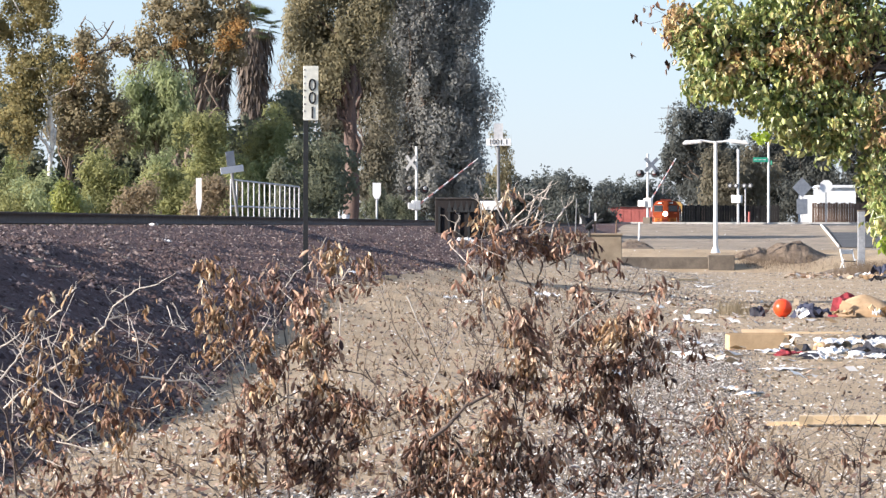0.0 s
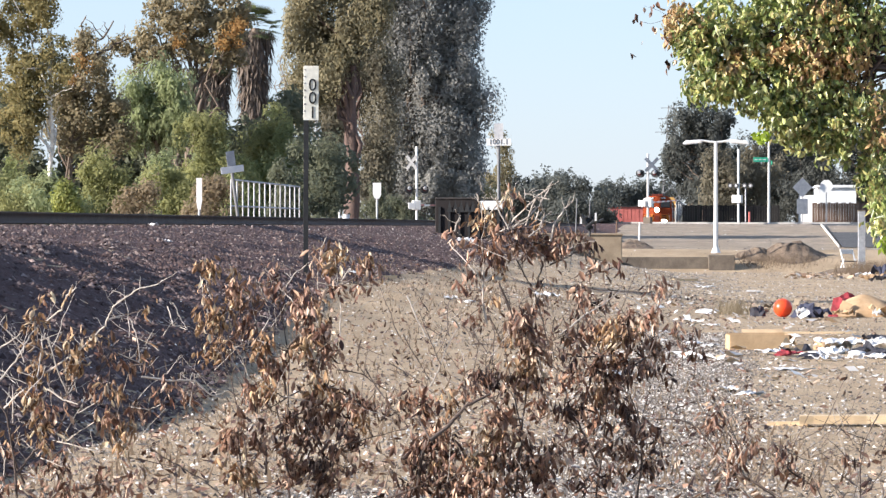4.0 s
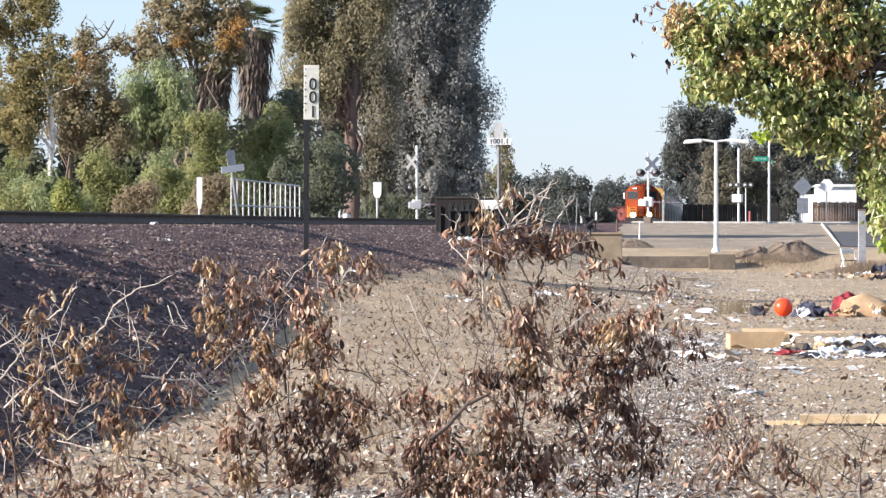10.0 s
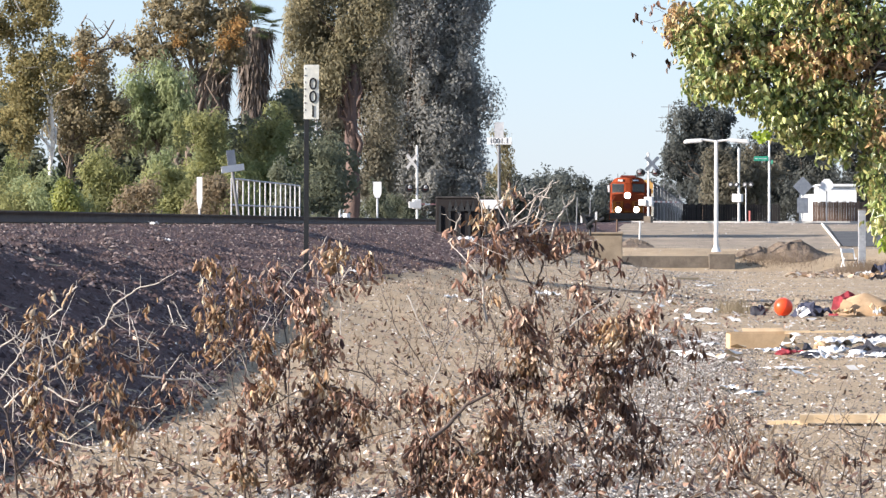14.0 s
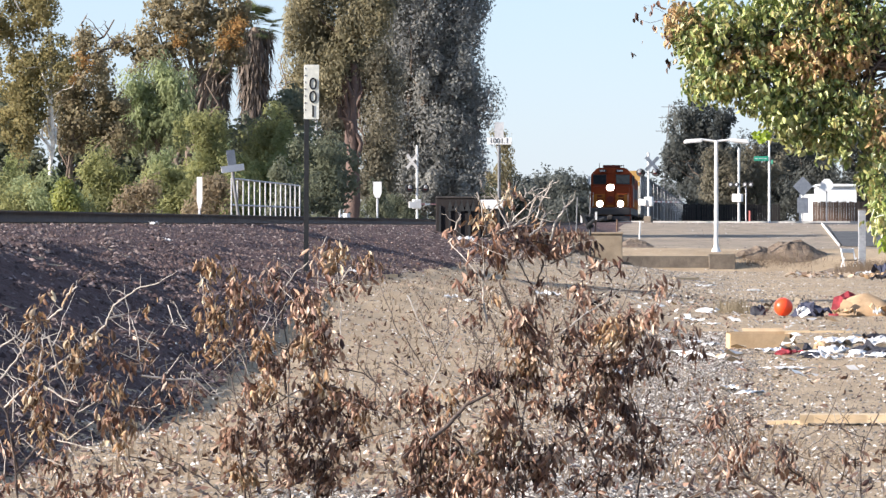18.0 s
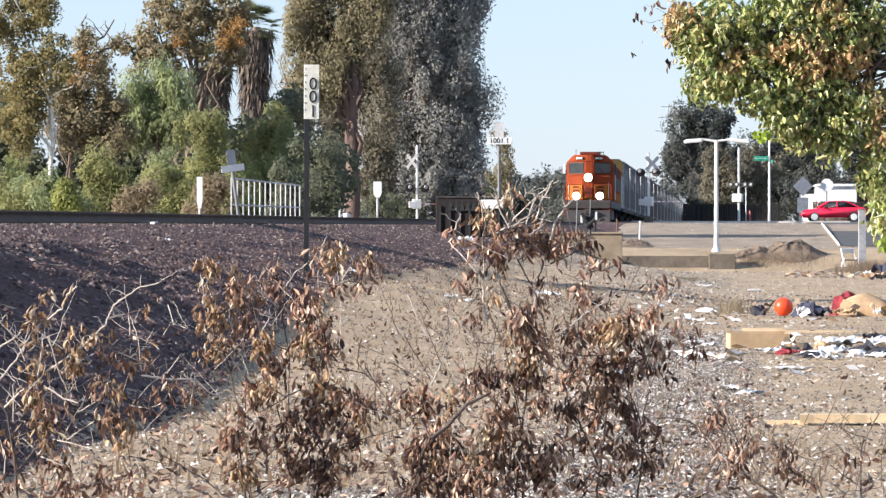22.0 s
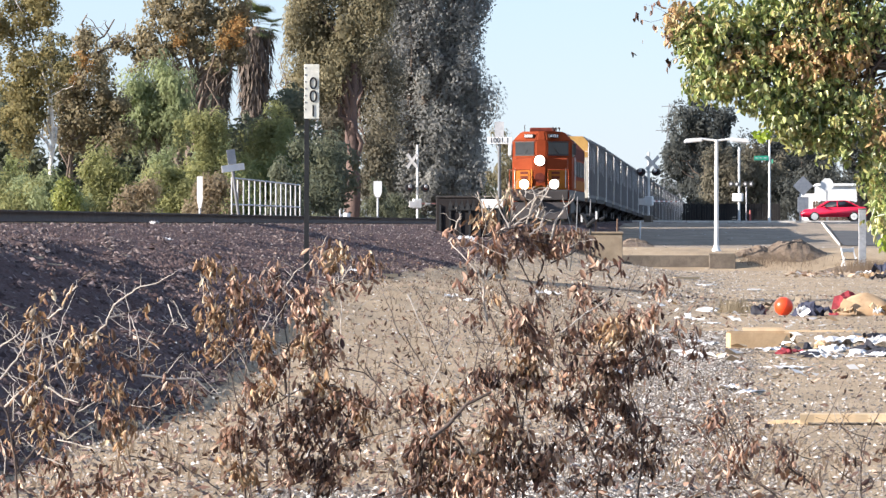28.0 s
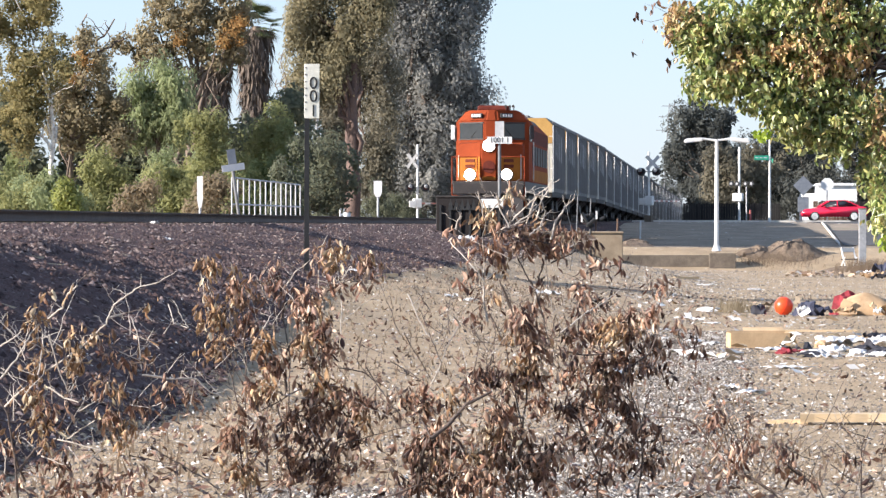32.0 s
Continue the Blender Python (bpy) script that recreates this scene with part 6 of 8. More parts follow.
stems(S, "dark", 0.0035, [((-0.38, 0.8), (-0.26, 0.63), (-0.17, 0.54),), ((-0.51, 0.43), (-0.34, 0.48), (-0.17, 0.52),), ((-0.62, 0.24), (-0.53, 0.35), (-0.45, 0.46),), ((-0.51, 0.81), (-0.4, 0.79), (-0.26, 0.7),), ((-0.7, 0.7), (-0.84, 0.62), (-0.92, 0.58),), ((-0.4, 0.95), (-0.42, 0.84), (-0.37, 0.76),)])
stems(S, "pale", 0.0035, [((-0.78, 0.67), (-0.65, 0.65),), ((-0.53, 0.6), (-0.49, 0.64), (-0.43, 0.66),), ((-0.66, 0.91), (-0.6, 0.84),), ((-0.95, 0.54), (-0.97, 0.43),)])
loose_twigs(S, "dark", 24, -1.1, -0.3, 0.2, 1.0)
loose_twigs(S, "pale", 10, -1.1, -0.3, 0.3, 1.0)
grown(S)
S = dead_shrub(-0.13, 21.8, "dead shrub with thick dark bough and brown leaves", 134, 3.3)
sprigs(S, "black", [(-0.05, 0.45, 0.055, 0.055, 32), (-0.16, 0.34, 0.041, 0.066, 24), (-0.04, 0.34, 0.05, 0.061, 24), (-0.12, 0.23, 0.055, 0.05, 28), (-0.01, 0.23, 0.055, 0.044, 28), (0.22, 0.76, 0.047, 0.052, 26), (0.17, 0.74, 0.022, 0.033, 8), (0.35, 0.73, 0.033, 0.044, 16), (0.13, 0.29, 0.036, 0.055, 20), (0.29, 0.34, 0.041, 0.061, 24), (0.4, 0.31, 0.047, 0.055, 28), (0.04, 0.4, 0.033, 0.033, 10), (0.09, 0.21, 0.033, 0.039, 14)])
sprigs(S, "brown", [(-0.08, 0.63, 0.05, 0.05, 24), (0, 0.47, 0.036, 0.047, 18), (0.1, 0.7, 0.017, 0.044, 5), (0.4, 1, 0.041, 0.077, 36), (0.37, 1.05, 0.025, 0.041, 12), (0.43, 0.92, 0.044, 0.061, 32), (0.46, 0.7, 0.03, 0.055, 20), (0.48, 0.64, 0.025, 0.028, 10), (0.28, 0.57, 0.052, 0.05, 30), (0.35, 0.47, 0.041, 0.041, 18), (0.43, 0.44, 0.041, 0.036, 16), (0.18, 0.27, 0.05, 0.066, 36), (0.48, 0.26, 0.055, 0.05, 30), (0.55, 0.37, 0.036, 0.041, 16), (0.32, 0.23, 0.044, 0.039, 18)])
sprigs(S, "gold", [(0.04, 0.63, 0.03, 0.036, 12), (0.4, 0.79, 0.047, 0.05, 28), (0.26, 0.48, 0.047, 0.039, 18), (0.18, 0.37, 0.033, 0.044, 16), (-0.04, 0.36, 0.017, 0.028, 5), (0.33, 0.95, 0.022, 0.033, 6)])
stems(S, "dark", 0.012, [((-0.13, -0.04), (-0.12, 0.24), (-0.1, 0.4), (-0.06, 0.48),), ((-0.06, 0.48), (0.02, 0.54), (0.11, 0.64), (0.23, 0.7),)])
stems(S, "dark", 0.006, [((-0.33, 0.17), (-0.23, 0.21), (-0.13, 0.25),), ((-0.06, 0.48), (-0.11, 0.57), (-0.13, 0.63),), ((0.23, 0.7), (0.21, 0.79), (0.24, 0.87),), ((0.33, -0.04), (0.36, 0.26), (0.39, 0.57), (0.42, 0.79), (0.42, 1.01), (0.37, 1.12),), ((0.28, 1.21), (0.33, 1.09), (0.37, 0.95),), ((0.18, 0.13), (0.18, 0.32), (0.2, 0.43),), ((0.39, 0.57), (0.29, 0.59), (0.24, 0.68),)])
stems(S, "dark", 0.003, [((-0.26, 0.84), (-0.16, 0.79), (-0.05, 0.7),), ((-0.19, 0.98), (-0.11, 0.84), (-0.05, 0.73),), ((0.03, 0.98), (0.02, 1.09), (0.04, 1.17),), ((0.24, 0.84), (0.25, 0.98), (0.23, 1.06),), ((0.1, 0.62), (0.17, 0.9), (0.13, 1.01),), ((0.15, 0.94), (0.25, 0.93), (0.35, 0.91),), ((-0.01, 0.84), (-0.07, 0.98), (-0.11, 1.09),)])
stems(S, "pale", 0.0045, [((-0.06, 0.73), (-0.02, 0.81), (0.02, 0.92), (0.07, 1.01),), ((0.08, 1.01), (0.05, 1.06),), ((-0.17, 1.17), (-0.11, 1.03), (-0.04, 0.92),), ((0.04, 0.51), (0.15, 0.55),), ((0.17, 0.95), (0.14, 1.02),)])
loose_twigs(S, "dark", 34, -0.4, 0.5, 0.2, 1.1)
loose_twigs(S, "pale", 14, -0.3, 0.5, 0.2, 1.0)
grown(S)
S = dead_shrub(0.76, 22.2, "dead shrub with dense hanging dark brown leaves", 135, 2.9)
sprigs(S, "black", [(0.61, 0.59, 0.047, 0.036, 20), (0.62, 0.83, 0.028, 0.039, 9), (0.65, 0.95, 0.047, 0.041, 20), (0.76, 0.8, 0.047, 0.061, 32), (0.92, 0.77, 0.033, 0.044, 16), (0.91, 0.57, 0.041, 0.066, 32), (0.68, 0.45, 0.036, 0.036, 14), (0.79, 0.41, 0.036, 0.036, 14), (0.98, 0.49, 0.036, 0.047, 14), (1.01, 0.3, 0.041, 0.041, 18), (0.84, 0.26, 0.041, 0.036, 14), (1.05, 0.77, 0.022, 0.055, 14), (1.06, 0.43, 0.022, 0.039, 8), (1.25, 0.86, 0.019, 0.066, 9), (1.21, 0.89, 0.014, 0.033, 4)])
sprigs(S, "brown", [(0.59, 0.73, 0.036, 0.05, 16), (0.75, 0.98, 0.039, 0.055, 20), (0.83, 0.73, 0.036, 0.061, 24), (0.9, 0.84, 0.039, 0.05, 18), (0.92, 0.95, 0.041, 0.039, 20), (0.91, 1.03, 0.028, 0.044, 12), (0.7, 0.67, 0.028, 0.039, 11), (0.79, 0.62, 0.047, 0.052, 28), (0.73, 0.55, 0.041, 0.036, 16), (0.9, 0.4, 0.05, 0.05, 28), (1.06, 0.89, 0.028, 0.069, 18), (1.03, 1.06, 0.03, 0.066, 18), (1.15, 0.99, 0.014, 0.028, 4), (0.68, 0.26, 0.039, 0.039, 12)])
sprigs(S, "gold", [(0.83, 0.92, 0.047, 0.047, 24), (0.95, 0.98, 0.033, 0.033, 10), (0.84, 1.02, 0.022, 0.028, 6), (0.76, 0.68, 0.022, 0.033, 6)])
stems(S, "dark", 0.006, [((0.76, -0.04), (0.76, 0.24), (0.79, 0.43), (0.81, 0.62), (0.79, 0.81), (0.75, 0.98),), ((0.81, 0.62), (0.9, 0.79), (0.92, 0.95), (0.91, 1.06),), ((0.9, 0.79), (1.01, 0.87), (1.06, 0.98),), ((0.76, 0.32), (0.68, 0.51), (0.61, 0.65), (0.59, 0.79),), ((0.59, 0.88), (0.7, 0.86), (0.84, 0.87),), ((0.95, 0.13), (0.98, 0.35), (0.97, 0.54), (0.92, 0.68),)])
stems(S, "dark", 0.003, [((0.46, 0.89), (0.55, 0.95), (0.62, 0.98),), ((0.47, 0.92), (0.53, 0.84), (0.57, 0.78),), ((1.05, 0.88), (1.14, 0.92), (1.23, 0.95),), ((0.47, 0.56), (0.55, 0.59), (0.68, 0.62),), ((0.55, 1.06), (0.53, 0.95), (0.55, 0.84),), ((0.59, 1.06), (0.62, 0.95), (0.65, 0.84),)])
stems(S, "pale", 0.0045, [((0.57, 0.97), (0.7, 1.07), (0.79, 1.12), (0.88, 1.19),), ((0.89, 1.16), (0.97, 1.12), (1.05, 1.08),), ((0.6, 0.18), (0.62, 0.35), (0.61, 0.4),), ((0.59, 0.54), (0.72, 0.53),), ((0.7, 0.92), (0.68, 0.87),)])
loose_twigs(S, "dark", 34, 0.5, 1.15, 0.2, 1.15)
loose_twigs(S, "pale", 16, 0.4, 1.1, 0.2, 1.1)
grown(S)
S = dead_shrub(0.4, 22.6, "tall dead shrub with bare pale tops", 136, 2.1)
sprigs(S, "gold", [(0.21, 1.54, 0.025, 0.039, 10), (0.21, 1.49, 0.036, 0.025, 12), (0.48, 1.45, 0.033, 0.044, 12), (0.29, 1.3, 0.03, 0.039, 12), (0.24, 1.13, 0.014, 0.033, 5), (0.33, 1.65, 0.022, 0.033, 5)])
sprigs(S, "brown", [(0.06, 1.45, 0.017, 0.033, 6), (0.17, 1.38, 0.011, 0.05, 6), (0.24, 1.35, 0.047, 0.039, 24), (0.17, 1.25, 0.025, 0.033, 8), (0.29, 1.45, 0.033, 0.03, 13), (0.37, 1.42, 0.047, 0.039, 22), (0.4, 1.47, 0.036, 0.025, 11), (0.5, 1.43, 0.041, 0.05, 28), (0.53, 1.39, 0.036, 0.036, 16), (0.44, 1.37, 0.041, 0.025, 12), (0.59, 1.36, 0.028, 0.039, 12), (0.63, 1.45, 0.036, 0.03, 13), (0.69, 1.39, 0.025, 0.047, 13)])
sprigs(S, "brown", [(0.73, 1.28, 0.025, 0.025, 7), (0.5, 1.22, 0.022, 0.036, 8), (0.47, 1.11, 0.022, 0.05, 11), (0.68, 1.15, 0.033, 0.036, 13), (0.72, 1.12, 0.025, 0.041, 11), (0.18, 1.08, 0.036, 0.036, 13), (0.87, 1.29, 0.017, 0.028, 5), (0.1, 1.17, 0.014, 0.039, 5), (1.05, 1.16, 0.036, 0.041, 13), (0.69, 1.08, 0.041, 0.033, 14), (0.32, 1.63, 0.025, 0.05, 6)])
sprigs(S, "black", [(0.73, 1.34, 0.03, 0.052, 16), (0.8, 1.12, 0.03, 0.022, 8), (0.26, 1.33, 0.028, 0.033, 8), (0.55, 1.35, 0.022, 0.022, 6)])
stems(S, "dark", 0.0045, [((0.4, -0.04), (0.39, 0.51), (0.31, 0.9), (0.23, 1.06),), ((0.36, 1.36), (0.4, 1.28), (0.45, 1.19),), ((0.28, 1.23), (0.33, 1.09), (0.38, 0.95),), ((0.5, 1.31), (0.48, 1.24), (0.46, 1.17),), ((0.22, 1.43), (0.31, 1.48), (0.39, 1.49), (0.49, 1.5),), ((0.54, 1.31), (0.65, 1.36), (0.72, 1.39),), ((0.46, 1.17), (0.5, 1.03), (0.53, 0.9),), ((0.68, 0.95), (0.68, 1.12), (0.7, 1.25),), ((0.22, 1.39), (0.32, 1.43), (0.48, 1.42), (0.61, 1.39),)])
stems(S, "pale", 0.0065, [((0.22, 1.02), (0.2, 1.12), (0.2, 1.23), (0.21, 1.38),), ((0.54, 1.43), (0.56, 1.52), (0.61, 1.59), (0.65, 1.63),), ((0.23, 1.43), (0.26, 1.46), (0.31, 1.49),)])
stems(S, "pale", 0.0045, [((0.17, 1.67), (0.19, 1.61), (0.2, 1.53),), ((0.23, 1.56), (0.28, 1.62), (0.34, 1.64),), ((0.32, 1.49), (0.39, 1.57), (0.46, 1.64), (0.52, 1.69),), ((0.35, 1.5), (0.44, 1.56), (0.49, 1.62), (0.55, 1.73),), ((0.42, 1.51), (0.44, 1.58), (0.47, 1.65), (0.54, 1.64),), ((0.47, 1.53), (0.49, 1.61), (0.5, 1.67),), ((0.43, 1.45), (0.48, 1.49), (0.51, 1.56),), ((0.06, 1.48), (0.07, 1.52), (0.09, 1.56),), ((0.5, 1.5), (0.51, 1.57), (0.48, 1.65),), ((0.32, 1.47), (0.35, 1.58), (0.33, 1.68),), ((0.33, 1.49), (0.28, 1.58), (0.26, 1.65),)])
stems(S, "pale", 0.003, [((0.47, 1.16), (0.45, 1.06),), ((0.53, 1.14), (0.55, 1.06),), ((0.1, 1.39), (0.17, 1.31),), ((0.03, 1.42), (0.13, 1.31), (0.18, 1.25),), ((0.21, 1.23), (0.26, 1.27), (0.32, 1.28),), ((0.1, 1.23), (0.14, 1.28),), ((0.62, 1.39), (0.69, 1.41),), ((0.21, 1.67), (0.18, 1.72),), ((0.41, 1.64), (0.41, 1.69),)])
loose_twigs(S, "pale", 18, 0.1, 0.8, 1.1, 1.5, 0.002)
grown(S)
S = dead_shrub(1.42, 21.5, "low twiggy dead shrub", 137, 1.7)
sprigs(S, "brown", [(1.31, 0.63, 0.028, 0.033, 10), (1.3, 0.51, 0.036, 0.036, 12), (1.43, 0.47, 0.036, 0.03, 11), (1.36, 0.4, 0.036, 0.05, 18), (1.45, 0.4, 0.036, 0.036, 14), (1.64, 0.35, 0.036, 0.041, 18), (1.63, 0.42, 0.022, 0.022, 6), (1.45, 0.55, 0.017, 0.036, 5), (1.58, 0.45, 0.017, 0.028, 4), (1.28, 0.58, 0.022, 0.028, 6), (1.75, 0.26, 0.022, 0.022, 5)])
sprigs(S, "black", [(1.39, 0.31, 0.036, 0.03, 11), (1.96, 0.38, 0.022, 0.022, 8), (1.68, 0.3, 0.028, 0.022, 6), (2.03, 0.26, 0.017, 0.022, 3), (2.09, 0.4, 0.014, 0.022, 3)])
stems(S, "dark", 0.0045, [((1.01, 0.59), (1.12, 0.59), (1.21, 0.55), (1.28, 0.44),), ((1.38, 0.34), (1.5, 0.28), (1.61, 0.21), (1.72, 0.14),), ((1.43, 0.32), (1.56, 0.23), (1.67, 0.15),), ((1.64, 0.35), (1.71, 0.3), (1.78, 0.26), (1.83, 0.15),), ((2, -0.04), (1.99, 0.24), (1.99, 0.43), (2.01, 0.5),), ((1.42, -0.04), (1.38, 0.18), (1.35, 0.35),)])
stems(S, "dark", 0.0028, [((2.07, 0.61), (2.01, 0.5), (1.94, 0.18),), ((1.83, 0.39), (1.81, 0.32), (1.78, 0.26),), ((1.9, 0.54), (1.94, 0.5), (2, 0.41),), ((1.85, 0.36), (1.92, 0.3), (1.98, 0.26),), ((2.15, 0.51), (2.11, 0.4), (2.11, 0.24),), ((1.56, 0.47), (1.63, 0.37), (1.7, 0.32),), ((1.34, 0.4), (1.25, 0.26), (1.14, 0.21),), ((1.49, 0.18), (1.42, 0.26), (1.28, 0.21),), ((1.86, 0.18), (1.92, 0.24), (2.08, 0.26),)])
stems(S, "pale", 0.0045, [((1.19, 0.57), (1.25, 0.5), (1.3, 0.43), (1.36, 0.37),)])
stems(S, "pale", 0.0025, [((1.42, 0.55), (1.5, 0.48), (1.58, 0.4),), ((1.98, 0.18), (1.97, 0.29), (2, 0.4),), ((1.75, 0.24), (1.82, 0.36),), ((1.47, 0.48), (1.42, 0.4),)])
loose_twigs(S, "dark", 44, 1.1, 2.15, 0.17, 0.55, 0.002)
loose_twigs(S, "pale", 14, 1.2, 2.15, 0.2, 0.6, 0.0018)
grown(S)


# ---- litter ----
def crumple(x, y, sx, sy, sz, material, name, label, seed, category="litter"):
    """A crumpled heap of cloth or paper."""
    rng = np.random.default_rng(seed)
    T = bmesh.new()
    bmesh.ops.create_icosphere(T, subdivisions=3, radius=1)
    for v in T.verts:
        fold = abs(noise.noise(v.co * 2.6 + Vector((0, seed, 0)))) + 0.6 * abs(noise.noise(v.co * 5.5 + Vector((0, 0, seed))))
        k = 0.8 + 0.4 * noise.noise(v.co * 1.3 + Vector((seed, 0, 0))) + 0.42 * fold
        v.co = Vector((v.co.x * k * sx / 2, v.co.y * k * sy / 2, max(-0.2, v.co.z) * k * sz))
    ob = part(name, T, M[material], None, label)
    ob.matrix_world = pose(x, y, gz(x, y) + 0.01, 0, 0, rng.random() * 40 - 20)
    return tagged(ob, category=category)


ball = bmesh.new()
bmesh.ops.create_uvsphere(ball, u_segments=32, v_segments=20, radius=0.155)
b = part("ball", ball, M["ball_red"], None, "bright orange-red rubber ball lying among litter", True)
b.matrix_world = pose(5.65, 75, gz(5.65, 75) + 0.15)
tagged(b, category="ball")
crumple(6.05, 75.2, 0.5, 0.4, 0.26, "cloth_blue", "rag", "crumpled navy cloth on the ground", 2)
crumple(5.25, 75.2, 0.3, 0.3, 0.16, "cloth_dark", "rag", "small heap of black cloth", 3)
crumple(5.85, 74.6, 0.2, 0.2, 0.12, "cloth_blue", "rag", "small blue-grey cloth beside the ball", 8)
crumple(7.3, 76.5, 0.5, 0.5, 0.25, "cloth_dark", "rag", "dark cloth at the edge of the heap", 9)


def arched_carton(x, y, w, h, d, turn, label):
    """A large sheet of cardboard bowed up from the ground, its top edge torn in a curve."""
    T = thing("bent_carton", pose(x, y, gz(x, y), 0, 0, turn), label, "cardboard")
    n, m = 18, 10
    def skin(inset):
        V = []
        for i in range(n + 1):
            u = i / n
            top = h * math.sin(math.pi * (0.16 + 0.74 * u)) ** 0.8 * (1 + 0.015 * math.sin(i * 0.9))
            for j in range(m + 1):
                a = radians(110) * j / m
                r = 1 + 0.05 * noise.noise(Vector((u * 4, j * 0.5, 2)))
                V.append((-w / 2 + w * u, (-d * 0.6 * math.cos(a) + inset) * r, (top - inset) * math.sin(a) * r))
        return V
    V = np.array(skin(0.0) + skin(0.014))
    k, c = m + 1, (n + 1) * (m + 1)
    Fc = []
    for i in range(n):
        for j in range(m):
            q = i * k + j
            Fc += [(q, q + k, q + k + 1, q + 1), (c + q, c + q + 1, c + q + k + 1, c + q + k)]
    for j in range(m):
        Fc += [(j, j + 1, c + j + 1, c + j), (n * k + j, c + n * k + j, c + n * k + j + 1, n * k + j + 1)]
    arrays("sheet", V, np.array(Fc), M["cloth_tan"], T, "tan bowed cardboard sheet", True)
    part("flap", box(B(), -w * 0.4, -d * 0.66, 0.13, w * 0.2, 0.012, 0.26, 0, Matrix.Rotation(radians(24), 4, "Y")), M["cardboard"], T, "torn hanging flap")
    part("flap", box(B(), -w * 0.34, -d * 0.8, 0.05, w * 0.34, 0.18, 0.012, 0, Matrix.Rotation(radians(24), 4, "X")), M["cloth_tan"], T, "flap lying on the ground")


arched_carton(7.04, 75.1, 0.86, 0.37, 0.5, -8, "large tan cardboard sheet bent over a heap of litter")
crumple(6.8, 75.9, 0.6, 0.4, 0.36, "cloth_red", "rag", "red cloth bundle against the bent cardboard", 15)
crumple(4.5, 77, 0.42, 0.3, 0.07, "cloth_white", "plastic_sheet", "white plastic litter on the dirt", 6)


def open_box():
    x, y = 3.86, 55.0
    T = thing("cardboard_box", pose(x, y, gz(x, y), 0, 0, 5), "low open brown cardboard box on the ground", "box")
    part("front", box(B(), 0, 0, 0.095, 0.72, 0.012, 0.19), M["cardboard"], T)
    part("back", box(B(), 0, 0.36, 0.105, 0.72, 0.012, 0.21), M["cardboard"], T)
    for s in (-1, 1):
        part("side", box(B(), s * 0.36, 0.18, 0.095, 0.012, 0.36, 0.19), M["cardboard"], T)
    part("base", box(B(), 0, 0.18, 0.012, 0.72, 0.35, 0.014), M["cardboard"], T)
    part("flap", box(B(), 0.42, 0.18, 0.13, 0.14, 0.34, 0.01, 0, Matrix.Rotation(radians(58), 4, "Y")), M["cardboard"], T, "bent side flap")
    part("flap", box(B(), 0.1, 0.42, 0.225, 0.5, 0.12, 0.01, 0, Matrix.Rotation(radians(20), 4, "X")), M["cardboard"], T, "back flap folded outward")


open_box()


# a broad tree just out of view beyond the track; its long shadow crosses the bank
tree("shade_tree", -15.4, 84, 0.9, 7.0, 0.25, [(0, 2.2, 2.4, 1.6), (0, 4.2, 2.6, 1.8), (0, 6.0, 2.2, 1.5), (0, 7.6, 1.8, 1.2), (0, 8.9, 1.2, 1.0), (0, 9.8, 0.8, 0.7)],
     "dark leafy tree beside the track", 90, "leaf_dark", "bark", 3, 50, 0.4, 0.2, 0.11, 0.2, 1.2, 8, 0.0)


# ---- street furniture and buildings past the crossing ----
def street_lamp():
    x, y = -8.4, 300
    T = thing("street_lamp", pose(x, y, 1.4), "tall grey street lamp with curved arm", "street lamp")
    part("pole", rod(B(), (0, 0, 0), (0, 0, 9.0), 0.11, 0.07), M["galvanised"], T)
    arm = [((0.3 + 2.0 * t, 0, 8.9 + 0.95 * math.sin(t * 1.5)), 0.045) for t in (0, 0.25, 0.5, 0.75, 1.0)]
    tubes("arm", [[((0, 0, 8.7), 0.05)] + arm], M["post_grey"], T, "", 8)
    part("lamp_head", box(B(), 2.55, 0, 9.83, 0.75, 0.3, 0.16, 0.05), M["galvanised"], T, "pale lamp head")


street_lamp()


def street_sign(x, y, h):
    z = gz(x, y)
    T = thing("street_sign", pose(x, y, z), "tall pale pole with green street name sign", "street sign")
    part("pole", rod(B(), (0, 0, 0), (0, 0, h), 0.09, 0.06), M["paint_white"], T)
    pl = part("plate", box(B(), -0.55, -0.08, h * 0.52, 0.95, 0.02, 0.3), M["green_sign"], T, "green plate")
    part("plate", box(B(), 0.2, 0.3, h * 0.52 - 0.2, 0.02, 0.9, 0.26), M["green_sign"], T)
    for k in range(3):
        part("name_bar", box(B(), -0.85 + k * 0.28, -0.095, h * 0.52, 0.2, 0.006, 0.05), M["rail_paint"], pl)


street_sign(21.59, 299.0, 8.2)


